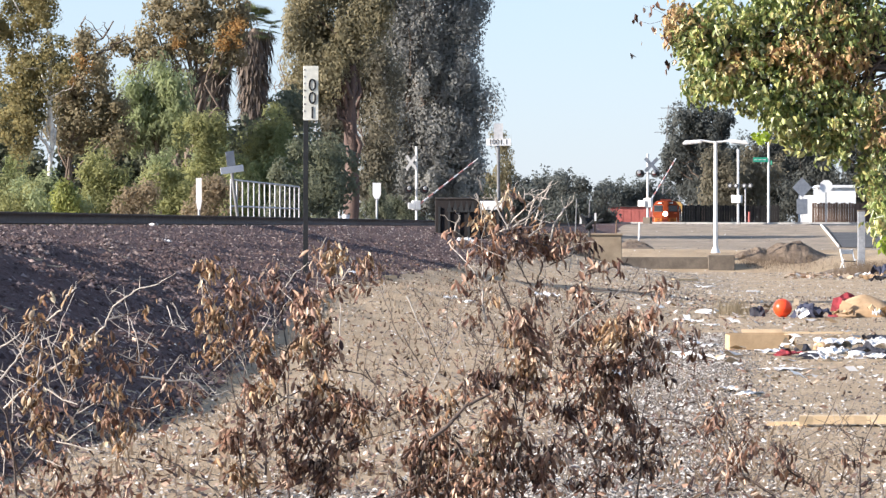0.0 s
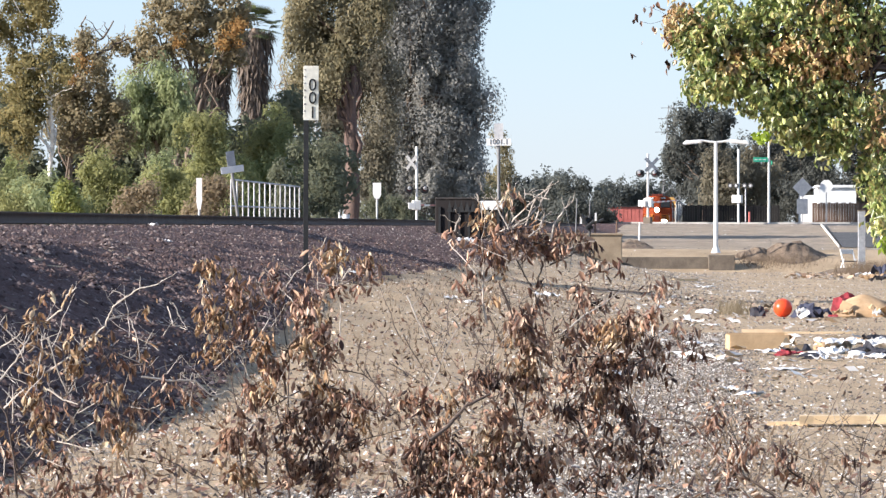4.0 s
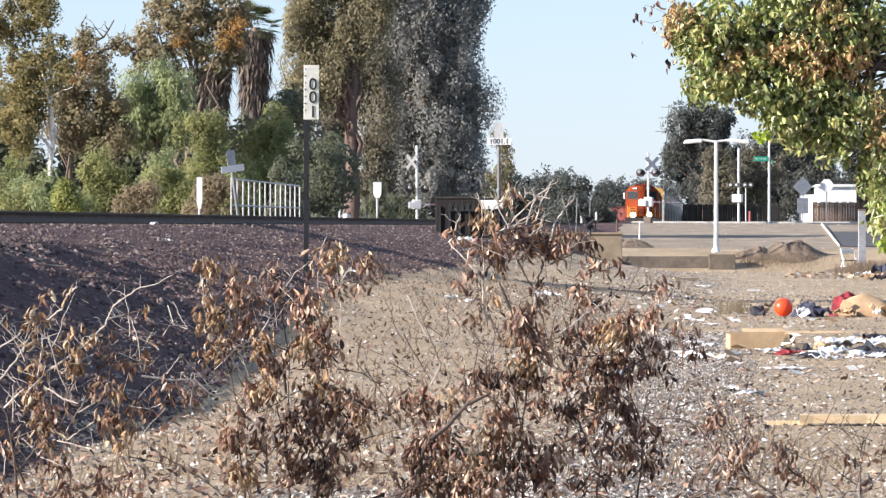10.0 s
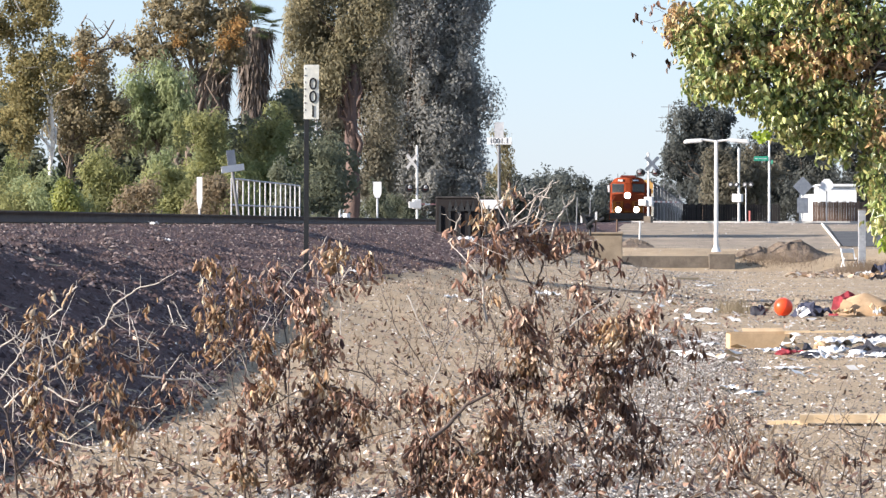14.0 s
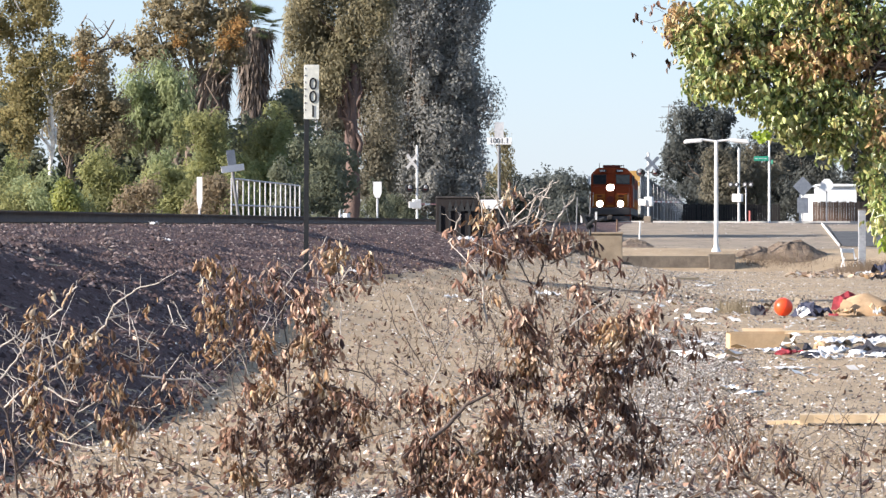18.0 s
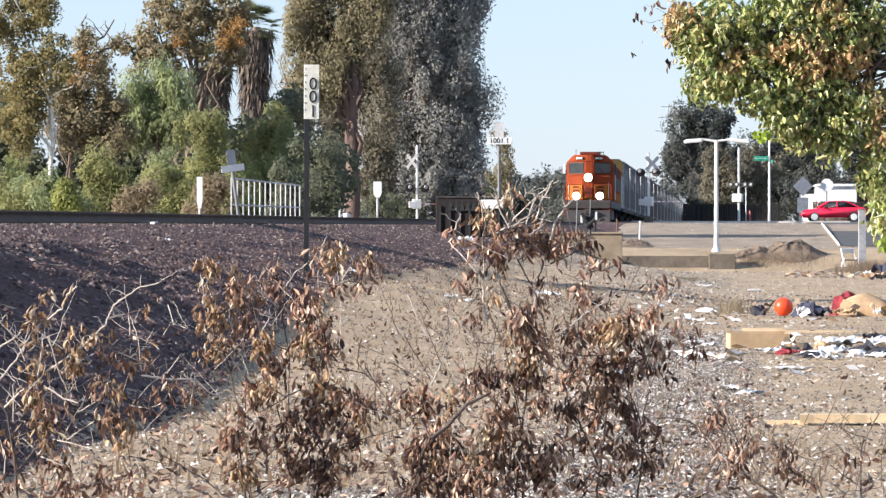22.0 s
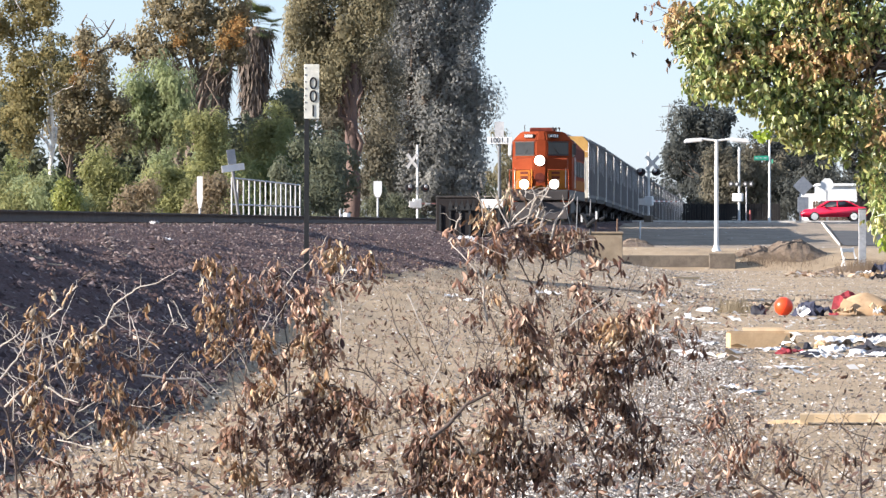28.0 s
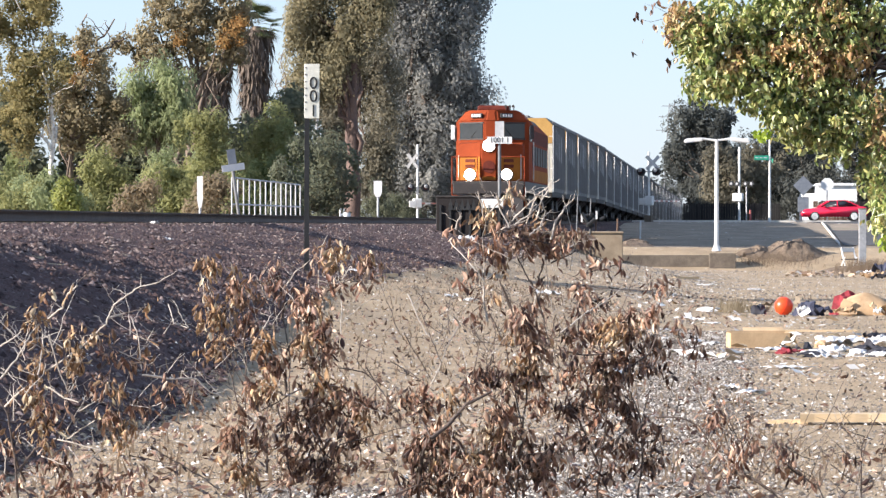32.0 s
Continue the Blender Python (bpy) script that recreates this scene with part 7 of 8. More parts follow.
def rear_signal(x, y):
    """A second crossing signal, on the street's far side."""
    z = gz(x, y)
    T = thing("crossing_signal", pose(x, y, z, 0, 0, -20), "white crossing mast with lamps and gate box", "crossing signal", "crossing signals")
    part("mast", rod(B(), (0, 0, 0), (0, 0, 5.2), 0.09, n=12), M["paint_white"], T)
    part("cap", rod(B(), (0, 0, 5.2), (0, 0, 5.45), 0.12, 0.08, n=12), M["paint_white"], T)
    part("lamp_bar", rod(B(), (-0.75, 0, 2.75), (0.95, 0, 2.75), 0.035), M["black"], T)
    for dx in (-0.6, -0.15, 0.5, 0.95):
        f = part("flasher", rod(B(), (dx, -0.14, 2.75), (dx, -0.02, 2.75), 0.2, n=16), M["black"], T)
        part("lens", rod(B(), (dx, -0.16, 2.75), (dx, -0.14, 2.75), 0.1, n=12), M["galvanised"], f)
    part("gate_machine", box(B(), -0.1, 0, 1.75, 0.75, 0.5, 0.6, 0.06), M["paint_white"], T)
    part("side_post", rod(B(), (0.55, 0, 0), (0.55, 0, 2.6), 0.05), M["galvanised"], T)
    part("bollard", rod(B(), (0.85, 0, 0), (0.85, 0, 0.8), 0.08), M["red_wall"], T)


rear_signal(22.0, 336)


def warning_sign(x, y):
    z = gz(x, y)
    T = thing("warning_sign", pose(x, y, z, 0, 0, 8), "grey back of a diamond warning sign with plate below", "road sign")
    part("post", rod(B(), (0, 0, 0), (0, 0, 3.2), 0.04), M["galvanised"], T)
    part("diamond_plate", box(B(), 0, -0.06, 2.62, 1.06, 0.015, 1.06, 0, Matrix.Rotation(radians(45), 4, "Y")), M["sign_back"], T)
    part("lower_plate", box(B(), 0, -0.06, 1.2, 0.85, 0.015, 1.15), M["sign_back"], T)


warning_sign(26.9, 338)


def round_sign(x, y):
    z = gz(x, y)
    T = thing("stop_sign", pose(x, y, z), "white back of an eight-sided road sign", "road sign")
    part("post", rod(B(), (0, 0, 0), (0, 0, 3.1), 0.045), M["galvanised"], T)
    out = [(0.5 * math.cos(radians(22.5 + 45 * k)), 2.72 + 0.5 * math.sin(radians(22.5 + 45 * k))) for k in range(8)]
    part("plate", prism(B(), out, -0.07, -0.055), M["sign_white"], T)


round_sign(28.7, 338)


def white_shed():
    T = thing("white_shed", pose(29.9, 354, 1.6), "small white building behind the board fence", "shed")
    part("wall", box(B(), 1.0, 2, 1.5, 3.0, 4, 3.0), M["shed_white"], T)
    part("wing", box(B(), -1.0, 2.4, 1.2, 1.4, 3, 2.4), M["shed_white"], T)
    part("roof", prism(B(), [(-0.7, 3.0), (2.7, 3.0), (2.5, 3.2), (-0.4, 3.2)], -0.2, 4.2), M["shed_white"], T, "pale low roof")


white_shed()


def board_fence(name, x0, x1, y, z0, z1, material, label):
    T = thing(name, pose(0, y, 0), label, "fence", kind="")
    n = int((x1 - x0) / 0.2)
    me = None
    for k in range(n):
        if me is None:
            ob = part("board", box(B(), 0, 0, (z1 - z0) / 2, 0.185, 0.03, z1 - z0), material, T)
            me = ob.data
        else:
            ob = new("board", me)
            ob.parent = T
        ob.location = (x0 + k * 0.2, 0.012 * (k % 2), z0 + 0.05 * math.sin(k * 2.3))
    for zz in (z0 + 0.4, z1 - 0.35):
        part("rail", box(B(), (x0 + x1) / 2, 0.06, zz, x1 - x0, 0.06, 0.1), material, T)


board_fence("board_fence", 19.3, 27.2, 362, 1.3, 3.25, M["fence_shaded"], "weathered board fence behind the street, tree shade in its colour")
board_fence("board_fence", 28.4, 38.0, 346, 1.6, 3.35, M["fence_brown"], "brown board fence in front of a white building")


def red_shed():
    T = thing("red_shed", pose(24.1, 571, -0.3), "long red sheet-metal shed far down the line", "shed")
    for k in range(13):
        part("wall_panel", box(B(), -3.0 + k * 0.5, 0, 2.2, 0.47, 0.06 + 0.05 * (k % 2), 4.3), M["red_wall"], T)
    part("back_wall", box(B(), 0, 0.3, 2.1, 6.4, 0.2, 4.1), M["red_wall"], T)
    part("eave", box(B(), 0, 0, 4.4, 6.7, 0.5, 0.14), M["dark_steel"], T)


red_shed()


def pylon(x, y, h):
    T = thing("power_pylon", pose(x, y, -1), "distant steel lattice power pylon", "pylon")
    bm = B()
    for a in (-1, 1):
        for b in (-1, 1):
            rod(bm, (a * 2.2, b * 2.2, 0), (a * 0.5, b * 0.5, h), 0.08, 0.06, 5)
    part("leg_frame", bm, M["post_grey"], T)
    bm = B()
    for k in range(9):
        z0, z1 = h * k / 9, h * (k + 1) / 9
        w0, w1 = 2.2 - 1.7 * k / 9, 2.2 - 1.7 * (k + 1) / 9
        for b in (-1, 1):
            rod(bm, (-w0, b * w0, z0), (w1, b * w1, z1), 0.035, n=5)
            rod(bm, (w0, b * w0, z0), (-w1, b * w1, z1), 0.035, n=5)
    part("bracing", bm, M["post_grey"], T)
    for zz, w in ((h * 0.8, 3.2), (h * 0.9, 2.6), (h * 0.98, 2.0)):
        part("cross_arm", box(B(), 0, 0, zz, w * 2, 0.1, 0.12), M["post_grey"], T)


pylon(45.0, 890, 26.5)


def posts():
    """Loose stakes and posts about the culvert and the open ground."""
    for x, y, zt, r, mt, lab in ((5.05, 172, 2.6, 0.025, "post_grey", "thin grey steel stake by the culvert"), (5.62, 174.5, 2.52, 0.025, "post_grey", "thin grey steel stake by the culvert"), (6.6, 173, 1.75, 0.035, "wood_pole", "thin brown wooden stake"),
                                 (10.26, 236, 1.75, 0.05, "paint_white", "short white stake on the slope"), (-3.45, 150, 2.0, 0.03, "paint_white", "thin white stake beyond the track"), (6.9, 205, 1.8, 0.04, "wood_pole", "thin brown wooden stake")):
        z = gz(x, y)
        ob = part("stake", rod(B(), (0, 0, -0.2), (0, 0, zt - z), r, r * 0.9, 8), M[mt], None, lab)
        ob.matrix_world = pose(x, y, z, 0, 2, 0)
        tagged(ob, category="stake", group="stakes")
    ob = part("pipe_stub", rod(B(), (0, 0, -0.1), (0, 0, 0.55), 0.13, 0.11, 12), M["paint_white"], None, "short white pipe cap beyond the track")
    ob.matrix_world = pose(-3.05, 143, 1.35)
    tagged(ob, category="pipe")
    x, y = 15.3, 165
    T = thing("steel_post", pose(x, y, gz(x, y)), "square grey steel post standing in the dirt", "post")
    part("shaft", box(B(), 0, 0, 1.15, 0.26, 0.26, 2.4, 0.01), M["galvanised"], T)
    part("cap", box(B(), 0, 0, 2.36, 0.28, 0.28, 0.05, 0.01), M["concrete_grey"], T)


posts()


def debris_frame():
    """Black twisted frame with pale ends near the culvert."""
    T = thing("broken_frame", pose(5.4, 166, gz(5.4, 166) + 0.55), "black twisted metal frame with white ends", "debris")
    rng = np.random.default_rng(3)
    bm = B()
    for k in range(12):
        a = (rng.normal() * 0.25, rng.normal() * 0.1, 0.75 + 0.5 * rng.random())
        rod(bm, a, (a[0] + rng.normal() * 0.3, a[1], a[2] + rng.normal() * 0.15), 0.06, n=6)
    rod(bm, (0, 0, -0.7), (0, 0, 0.9), 0.05, n=6)
    part("frame", bm, M["black"], T)
    for dx in (-0.32, 0.22):
        part("white_end", box(B(), dx, -0.1, 1.2 + dx * 0.2, 0.07, 0.05, 0.3), M["paint_white"], T)


debris_frame()


def dirt_mound(x, y, rx, ry, h, seed, label):
    bm = bmesh.new()
    bmesh.ops.create_grid(bm, x_segments=70, y_segments=40, size=1)
    for v in bm.verts:
        r = math.hypot(v.co.x, v.co.y)
        k = max(0.0, 1 - r * r) ** 1.3
        n1 = 0.6 + 0.4 * noise.noise(Vector((v.co.x * 2.2 + seed, v.co.y * 2.2, 0))) + 0.2 * noise.noise(Vector((v.co.x * 6, v.co.y * 6 + seed, 0))) + 0.14 * noise.noise(Vector((v.co.x * 15, v.co.y * 15, seed)))
        wx, wy = x + v.co.x * rx, y + v.co.y * ry
        v.co = Vector((wx, wy, gz(wx, wy) - 0.05 + h * k * max(0.1, n1 + 0.4)))
    ob = part("dirt_mound", bm, M["clay"], None, label, True)
    tagged(ob, category="mound", group="dirt mounds")


dirt_mound(14.2, 184.2, 1.6, 2.2, 0.52, 3, "brown heap of dug earth with dry weeds")
dirt_mound(12.75, 183.9, 1.0, 1.6, 0.32, 5, "low brown earth heap")
# added mound, stands in for a wedge of shadow on the slope
dirt_mound(7.9, 188.5, 1.2, 2.2, 0.34, 9, "low mound in place of a shadow wedge behind the culvert")
dirt_mound(15.2, 168, 1.6, 2.4, 0.3, 8, "low tan earth heap")


def weeds(name, n, place, h, seed, label, material="dry_weed"):
    """Tufts of thin dry stalks."""
    rng = np.random.default_rng(seed)
    x, y = place(rng, n)
    z = ground_z(x, y)
    a = rng.normal(size=(n, 2)) * 0.35
    L = h * (0.4 + 0.9 * rng.random(n))
    w = 0.006 + 0.006 * rng.random(n)
    p = np.stack([x, y, z], -1)
    tip = p + np.stack([a[:, 0] * L, a[:, 1] * L, L], -1)
    V = np.stack([p + np.stack([-w, 0 * w, 0 * w], -1), p + np.stack([w, 0 * w, 0 * w], -1), tip], 1)
    Fc = np.arange(n)[:, None] * 3 + np.array([[0, 1, 2]])
    return tagged(arrays(name, V.reshape(-1, 3), Fc, M[material], None, label), category="weeds", kind="stuff")


weeds("dry_weeds", 500, lambda r, n: (14.1 + r.normal(size=n) * 0.6, 182.6 + r.normal(size=n) * 0.5), 0.28, 41, "dry brown weeds on the earth heap")
weeds("dry_stubble", 2600, lambda r, n: (-2.5 + 5 * r.random(n), 26 + 60 * r.random(n) ** 1.5), 0.09, 42, "short dry stubble on the dirt")
weeds("grey_weeds", 220, lambda r, n: (4.95 + r.normal(size=n) * 0.13, 76.5 + r.normal(size=n) * 0.2), 0.24, 43, "small tuft of dry grey weed", "dead_grass")


def leaf_litter():
    """Fallen leaves and bits on the open ground."""
    rng = np.random.default_rng(9)
    n = 9500
    y = 23 + 75 * rng.random(n) ** 1.6
    x = -3.0 + 9.5 * rng.random(n) * np.clip(y / 45, 0.6, 1.4)
    keep = (x < 1.9 + (y - 25) * 0.06) | (rng.random(n) < 0.3)
    x, y = x[keep], y[keep]
    n = len(x)
    p = np.stack([x, y, ground_z(x, y) + 0.015], -1)
    a = rng.random(n) * 6.28
    u = np.stack([np.cos(a), np.sin(a), 0.5 * rng.normal(size=n)], -1)
    v = np.stack([-np.sin(a), np.cos(a), 0.6 * rng.normal(size=n)], -1)
    L, W = 0.02 + 0.03 * rng.random((n, 1)), 0.008 + 0.012 * rng.random((n, 1))
    V = np.stack([p - u * L, p + v * W, p + u * L, p - v * W], 1).reshape(-1, 3)
    Fc = np.arange(n)[:, None] * 4 + np.array([[0, 1, 2, 3]])
    tagged(arrays("leaf_litter", V, Fc, M["dead_leaf_dark"], None, "scattered fallen brown leaves and bits"), category="leaves", kind="stuff")


leaf_litter()


# ---- more litter ----
def bent_sheet(name, x, y, sx, sy, lift, material, label, seed, turn=0.0, category="litter"):
    """A crumpled flat sheet: paper, plastic or cloth, with folds and a little thickness."""
    bm = bmesh.new()
    bmesh.ops.create_grid(bm, x_segments=14, y_segments=10, size=0.5)
    for v in bm.verts:
        px, py = v.co.x, v.co.y
        f = noise.noise(Vector((px * 4 + seed, py * 4, seed * 0.7))) + 0.5 * noise.noise(Vector((px * 9, py * 9 + seed, 0)))
        e = 1 + 0.25 * noise.noise(Vector((px * 3, py * 3, seed)))
        v.co = Vector((px * sx * e, py * sy * e, lift * (0.5 + 0.8 * f)))
    g = bmesh.ops.extrude_face_region(bm, geom=bm.faces[:])
    for v in [q for q in g["geom"] if isinstance(q, bmesh.types.BMVert)]:
        v.co.z += 0.006
    ob = part(name, bm, M[material], None, label)
    ob.matrix_world = pose(x, y, gz(x, y) + lift * 0.35, 0, 0, turn)
    return tagged(ob, category=category)


LITTER = [("cardboard_sheet", 6.62, 74.4, 0.34, 0.3, 0.12, "cloth_tan"), ("cardboard_sheet", 7.25, 74.6, 0.4, 0.4, 0.14, "cardboard"), ("cloth_rag", 6.3, 75, 0.3, 0.3, 0.12, "cloth_blue"), ("paper_sheet", 5.9, 74.2, 0.18, 0.2, 0.14, "cloth_white"), ("paper_sheet", 7.1, 73.8, 0.14, 0.2, 0.1, "cloth_white"),
          ("plastic_sheet", 4.85, 55.2, 0.5, 0.5, 0.1, "cloth_white"), ("plastic_sheet", 5.3, 53.5, 0.45, 0.5, 0.1, "cloth_white"), ("plastic_sheet", 5.55, 56.5, 0.35, 0.4, 0.09, "cloth_white"), ("plastic_sheet", 4.6, 53.2, 0.3, 0.4, 0.06, "cloth_white"),
          ("cloth_rag", 5.05, 52.4, 0.5, 0.4, 0.07, "cloth_dark"), ("cloth_rag", 5.2, 50.8, 0.35, 0.4, 0.09, "cloth_dark"), ("plastic_sheet", 4.95, 50.5, 0.4, 0.4, 0.07, "cloth_white"), ("plastic_sheet", 5.45, 51.5, 0.3, 0.4, 0.06, "cloth_white"),
          ("cloth_rag", 4.05, 52.6, 0.25, 0.3, 0.05, "cloth_red"), ("plastic_sheet", 3.85, 53.5, 0.3, 0.3, 0.05, "cloth_white"), ("plastic_sheet", 4.3, 50.8, 0.25, 0.3, 0.05, "cloth_white"), ("cloth_rag", 5.6, 53.8, 0.2, 0.2, 0.12, "cloth_red")]
SCATTER = [("paper_sheet", 3.62, 47.6, 0.42, 0.4, 0.02, "cloth_white"), ("paper_sheet", 2.58, 41.0, 0.16, 0.3, 0.04, "cloth_white"), ("paper_sheet", 2.72, 40.0, 0.14, 0.3, 0.03, "cloth_white"), ("paper_sheet", 3.2, 57.5, 0.2, 0.3, 0.04, "cloth_white"), ("paper_sheet", 3.35, 56.5, 0.15, 0.3, 0.03, "cloth_white"),
          ("paper_cup", 0.1, 64.0, 0.18, 0.2, 0.05, "cloth_white"), ("paper_cup", 0.37, 63.5, 0.14, 0.2, 0.05, "cloth_white"), ("plastic_sheet", 1.75, 76.0, 0.35, 0.4, 0.07, "cloth_white"), ("paper_sheet", -4.05, 65.5, 0.17, 0.2, 0.05, "cloth_white"), ("paper_sheet", -4.6, 72, 0.12, 0.2, 0.05, "cloth_white"),
          ("paper_sheet", 0.62, 118, 0.42, 0.3, 0.12, "cloth_white"), ("plastic_sheet", 3.0, 33.6, 0.14, 0.2, 0.05, "cloth_white"), ("paper_sheet", 3.8, 70.0, 0.2, 0.3, 0.03, "cloth_white"), ("paper_sheet", 4.05, 68.0, 0.15, 0.3, 0.03, "cloth_white"),
          ("plastic_sheet", 14.0, 150.0, 0.6, 0.8, 0.2, "cloth_white"), ("cloth_rag", 14.9, 152.0, 0.7, 0.8, 0.35, "cloth_blue"), ("cloth_rag", 13.4, 140.0, 1.0, 0.9, 0.2, "cloth_tan"), ("cloth_rag", 13.4, 136, 0.8, 0.8, 0.2, "cloth_dark"), ("paper_sheet", -1.4, 71, 0.16, 0.2, 0.05, "cloth_white"), ("paper_sheet", 6.4, 110, 0.3, 0.4, 0.06, "cloth_white"), ("paper_sheet", 7.3, 106, 0.3, 0.4, 0.06, "cloth_white"), ("cloth_rag", 5.6, 58.0, 0.3, 0.3, 0.1, "cloth_dark")]
HEAPS = [(4.75, 55.4, 0.42, 0.3, 0.1, "cloth_white"), (5.15, 53.6, 0.4, 0.35, 0.12, "cloth_white"), (4.55, 53.0, 0.3, 0.3, 0.08, "cloth_white"), (5.45, 56.2, 0.3, 0.3, 0.1, "cloth_white"), (5.0, 51.4, 0.36, 0.3, 0.1, "cloth_dark"), (5.3, 52.2, 0.3, 0.3, 0.12, "cloth_dark"),
         (4.75, 51.6, 0.3, 0.3, 0.08, "cloth_white"), (5.2, 50.2, 0.34, 0.3, 0.1, "cloth_white"), (4.0, 53.0, 0.2, 0.2, 0.06, "cloth_red"), (4.25, 52.2, 0.3, 0.25, 0.06, "cloth_white"), (5.5, 50.8, 0.22, 0.2, 0.1, "cloth_red"), (4.9, 57.6, 0.3, 0.3, 0.08, "cloth_tan"), (4.95, 52.6, 0.16, 0.2, 0.14, "cloth_dark"), (5.18, 52.0, 0.26, 0.2, 0.1, "cloth_dark"), (4.35, 54.6, 0.2, 0.2, 0.08, "cloth_dark"), (4.2, 51.6, 0.3, 0.2, 0.06, "cloth_dark"), (4.62, 55.0, 0.2, 0.2, 0.08, "cloth_tan"), (5.35, 58.2, 0.4, 0.3, 0.08, "cloth_tan")]
WORD = {"cardboard": "brown", "cloth_white": "white", "cloth_dark": "black", "cloth_red": "red", "cloth_blue": "blue", "cloth_tan": "tan"}
for i, (nm, x, y, sx, sy, lf, mt) in enumerate(LITTER + SCATTER):
    bent_sheet(nm, x, y, sx, sy, lf, mt, "crumpled %s %s lying on the dirt" % (WORD[mt], nm.split("_")[0]), 300 + i, (i * 37) % 70 - 35)


for i, (x, y, sx, sy, sz, mt) in enumerate(HEAPS):
    crumple(x, y, sx, sy, sz, mt, "rag", "crumpled %s cloth lying in the litter" % WORD[mt], 400 + i)


def board(name, x, y, L, w, t, turn, material, label, lift=0.0):
    rr = np.random.default_rng(int(abs(x * 100)))
    n = 9
    up = [(-L / 2 + L * k / n + (0.03 * rr.normal() if k in (0, n) else 0), w / 2 * (0.92 + 0.12 * rr.random())) for k in range(n + 1)]
    dn = [(q[0] + 0.02 * rr.normal(), -w / 2 * (0.92 + 0.12 * rr.random())) for q in up[::-1]]
    bm = prism(B(), up + dn, lift, lift + t, "z")
    ob = part(name, bm, M[material], None, label)
    ob.matrix_world = pose(x, y, gz(x, y), 0, 0, turn)
    tagged(ob, category="board", group="loose boards")


board("wooden_plank", 3.08, 33.5, 0.9, 0.26, 0.06, 1, "plank", "pale split wooden plank on the dirt", 0.02)
board("wooden_plank", 2.6, 33.7, 0.32, 0.1, 0.03, -3, "plank", "thin pale wooden plank on the dirt")
board("wooden_plank", 2.35, 37.2, 0.16, 0.05, 0.03, 40, "plank", "short pale wooden offcut on the dirt")
board("wooden_plank", 5.0, 63.0, 1.5, 0.16, 0.03, 3, "plank", "long pale board behind the litter")
board("wooden_plank", 5.25, 46.5, 0.4, 0.25, 0.02, -5, "cardboard", "flat piece of brown cardboard")
board("wooden_plank", 6.4, 120, 0.7, 0.1, 0.06, 25, "plank", "bleached stick of wood on the ground")
board("wooden_plank", -0.95, 73, 0.5, 0.07, 0.05, 35, "plank", "bleached piece of wood on the bank")


def folding_chair():
    x, y = 15.45, 172
    T = thing("folding_chair", pose(x, y, gz(x, y), 0, 0, 25), "white tubular folding chair standing in the dirt", "chair")
    for s in (-1, 1):
        part("leg", rod(B(), (s * 0.26, -0.24, 0), (s * 0.26, 0.16, 0.95), 0.03, n=8), M["paint_white"], T)
        part("leg", rod(B(), (s * 0.26, 0.3, 0), (s * 0.26, -0.12, 0.58), 0.03, n=8), M["paint_white"], T)
    part("backrest", box(B(), 0, 0.13, 0.86, 0.5, 0.03, 0.16, 0.01), M["paint_white"], T)
    part("seat", box(B(), 0, 0, 0.5, 0.5, 0.42, 0.04, 0.01), M["cloth_dark"], T, "dark seat")
    part("stretcher", rod(B(), (-0.26, -0.2, 0.12), (0.26, -0.2, 0.12), 0.022, n=8), M["paint_white"], T)


folding_chair()


def scraps(name, n, place, smin, smax, colours, seed, label):
    """Small torn bits of paper, plastic and wood strewn on the dirt, each bent and a little raised."""
    rng = np.random.default_rng(seed)
    x, y = place(rng, n)
    a = rng.random(n) * 6.28
    L = (smin + (smax - smin) * rng.random(n) ** 2.5)[:, None]
    W = L * (0.25 + 0.5 * rng.random((n, 1)))
    u = np.stack([np.cos(a), np.sin(a), 0.25 * rng.normal(size=n)], -1)
    v = np.stack([-np.sin(a), np.cos(a), 0.35 * rng.normal(size=n)], -1)
    p = np.stack([x, y, ground_z(x, y) + 0.02], -1) + np.array((0, 0, 1)) * W * 0.35
    up = np.array((0, 0, 1)) * W * 0.3
    V = np.stack([p - u * L * 0.5 - v * W * 0.4, p - v * W * 0.5 + up, p + u * L * 0.5 - v * W * 0.3, p + u * L * 0.45 + v * W * 0.5 + up, p + v * W * 0.4, p - u * L * 0.5 + v * W * 0.5 + up], 1)
    q = np.array([[0, 1, 4, 5], [1, 2, 3, 4]])
    Fc = (np.arange(n)[:, None, None] * 6 + q[None]).reshape(-1, 4)
    m = mat(name + "_paint", colours, 0.8, 0, 8, 50, 0.1, "island")
    return tagged(arrays(name, V.reshape(-1, 3), Fc, m, None, label), category="litter", kind="stuff")


def by_the_path(rng, n):
    y = 43 + 42 * rng.random(n)
    return 1.2 + 0.055 * (y - 40) + 3.2 * rng.random(n), y


def by_the_post(rng, n):
    y = 146 + 26 * rng.random(n)
    return y * (0.076 + 0.022 * rng.random(n)), y


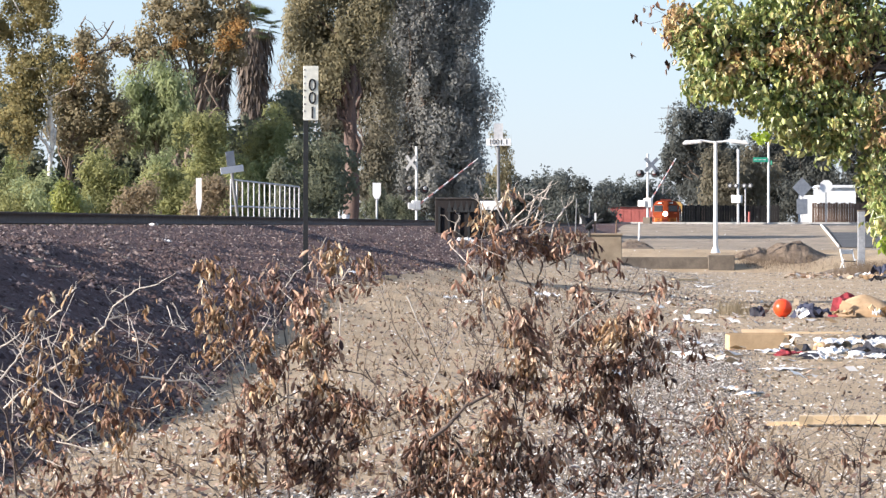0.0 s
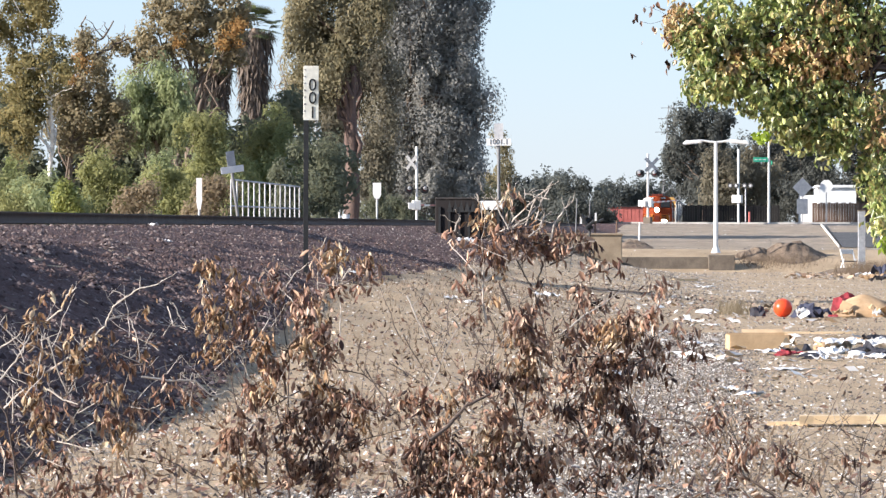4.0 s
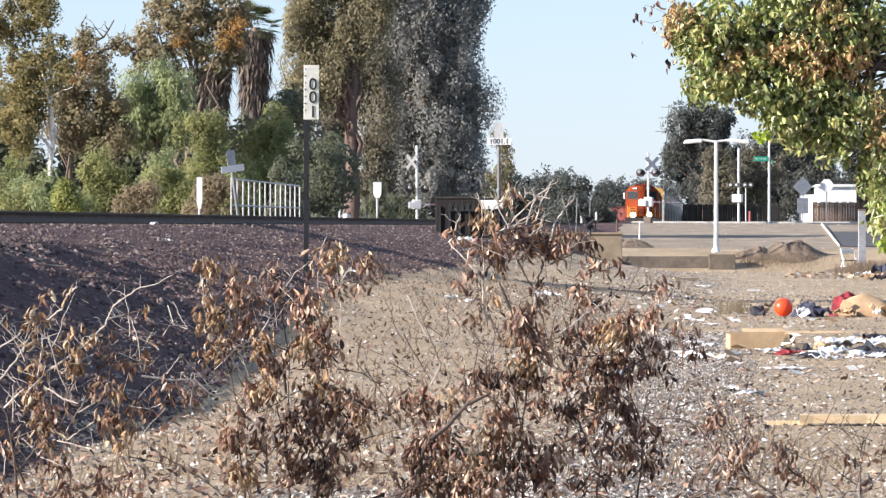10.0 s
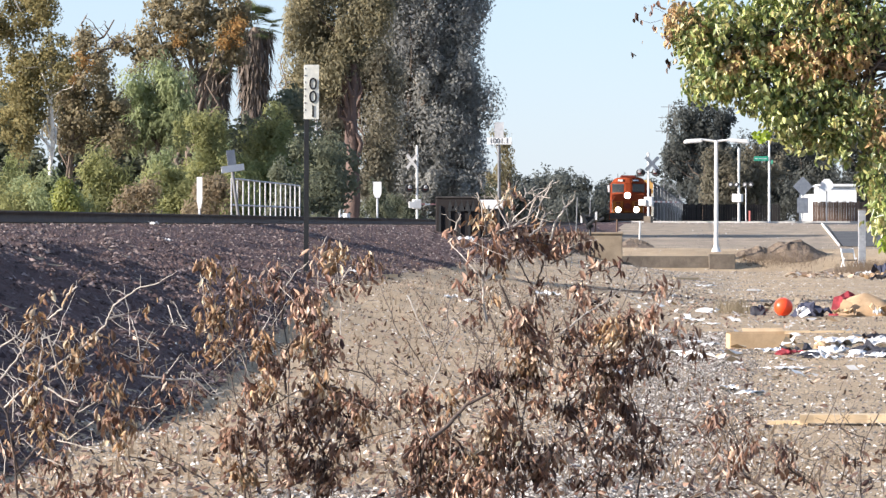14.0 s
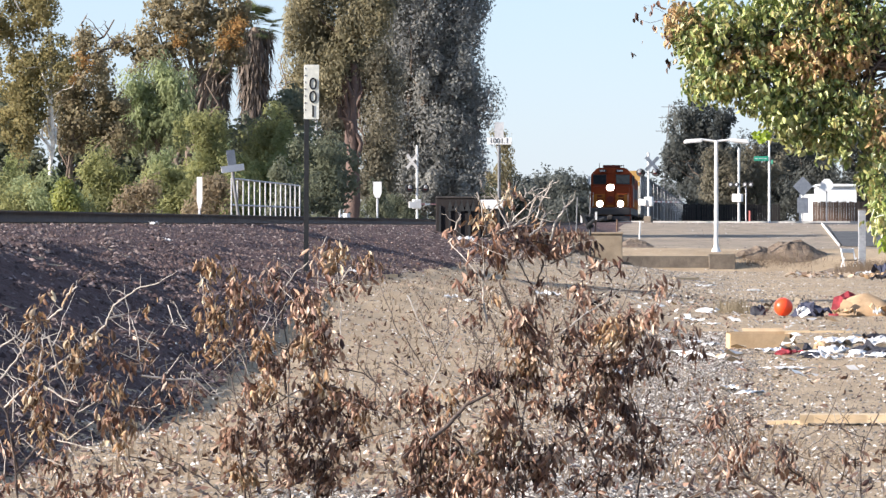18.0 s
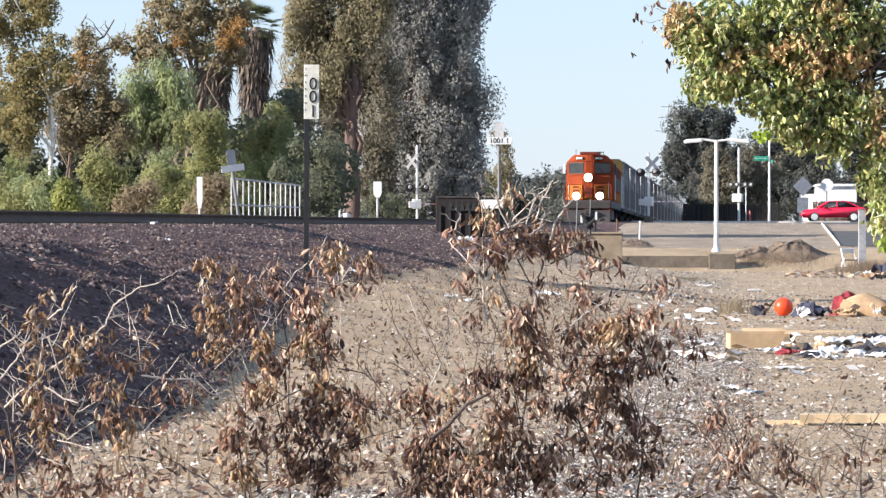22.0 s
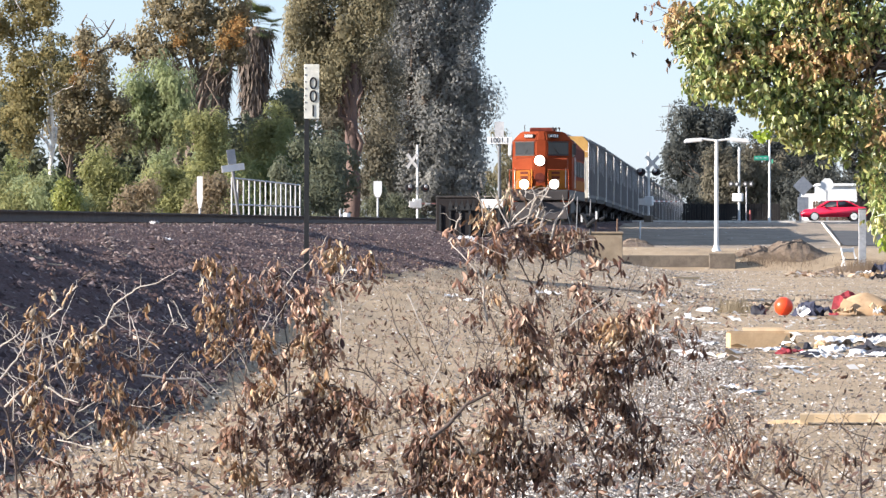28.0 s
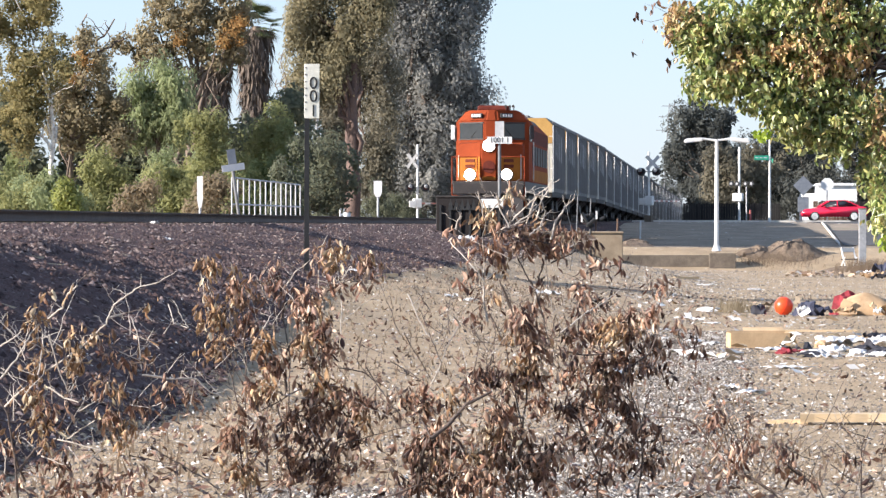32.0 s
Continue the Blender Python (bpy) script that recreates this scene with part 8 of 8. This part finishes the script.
scraps("paper_scraps", 240, by_the_path, 0.04, 0.26, [(0.8, 0.8, 0.78), (0.62, 0.6, 0.56), (0.4, 0.37, 0.33), (0.75, 0.73, 0.7), (0.12, 0.1, 0.09), (0.5, 0.38, 0.24)], 61, "small white and grey scraps of paper and plastic")
scraps("wood_scraps", 420, by_the_post, 0.04, 0.28, [(0.42, 0.31, 0.2), (0.2, 0.12, 0.075), (0.3, 0.19, 0.12), (0.55, 0.44, 0.3), (0.12, 0.08, 0.06), (0.74, 0.72, 0.68)], 62, "brown splintered wood and bark bits on the dirt")
weeds("brush_pile", 1500, lambda r, n: (15.6 + r.normal(size=n) * 0.55, 164 + r.normal(size=n) * 1.2), 0.5, 44, "heap of reddish brown dry brush")
weeds("ditch_weeds", 500, lambda r, n: (12.7 + r.normal(size=n) * 0.5, 182.4 + r.normal(size=n) * 0.5), 0.25, 45, "dry brown weeds by the concrete wall")


def motions():
    """Everything that moves: the train, the gate arms, the red car and its wheels."""
    times = [0.0] + [2.0 * k for k in range(1, 16)] + [32.0]
    for ob, back in TRAIN:
        walk(ob, [(t, train_pose(t, back)) for t in times])
    ticks = [k / 15 for k in range(481)]
    for ob, back in TRAIN:
        for w in [c for t in ob.children for c in t.children if c.name.startswith("wheelset")]:
            p = w.location.copy()
            walk(w, [(t, pose(p.x, p.y, p.z, math.degrees(10.6 * t / p.z), 0, 0)) for t in ticks])
    for arm, rows in ((GATE_NEAR, [(0, 24), (0.4, 18), (0.8, 13), (1.2, 7), (1.6, 3), (2.0, 0.5), (2.6, 0), (32, 0)]),
                      (GATE_FAR, [(0, 24), (1.0, 17.3), (2.0, 11.8), (3.0, 6), (4.0, 1.5), (4.8, 0), (32, 0)])):
        p = arm.location.copy()
        walk(arm, [(t, pose(p.x, p.y, p.z, 0, 0, arm["heading"]) @ pose(0, 0, 0, 0, -a, 0)) for t, a in rows])
    shift = -0.12
    car = [(0, 58.0), (14, 58.0), (17.6, 33.9), (18.2, 32.0), (18.6, 30.15), (19.0, 29.1), (19.5, 28.35), (20.0, 28.05), (21.0, 27.65), (22.0, 27.6), (32, 27.6)]
    ts, xs = [c[0] for c in car], [c[1] for c in car]
    walk(CAR, [(t, pose(x + shift, CAR_Y, gz(x, CAR_Y) + 0.03)) for t, x in car])
    steps = [0.0, 14.0] + [14.0 + 0.06 * k for k in range(1, 117)] + [22.0, 32.0]
    for w in CAR_WHEELS:
        p = w.location.copy()
        rows = []
        for t in steps:
            x = float(np.interp(t, ts, xs))
            rows.append((t, pose(p.x, p.y, p.z, 0, math.degrees((x - 58.0) / 0.33), 0)))
        walk(w, rows)


motions()
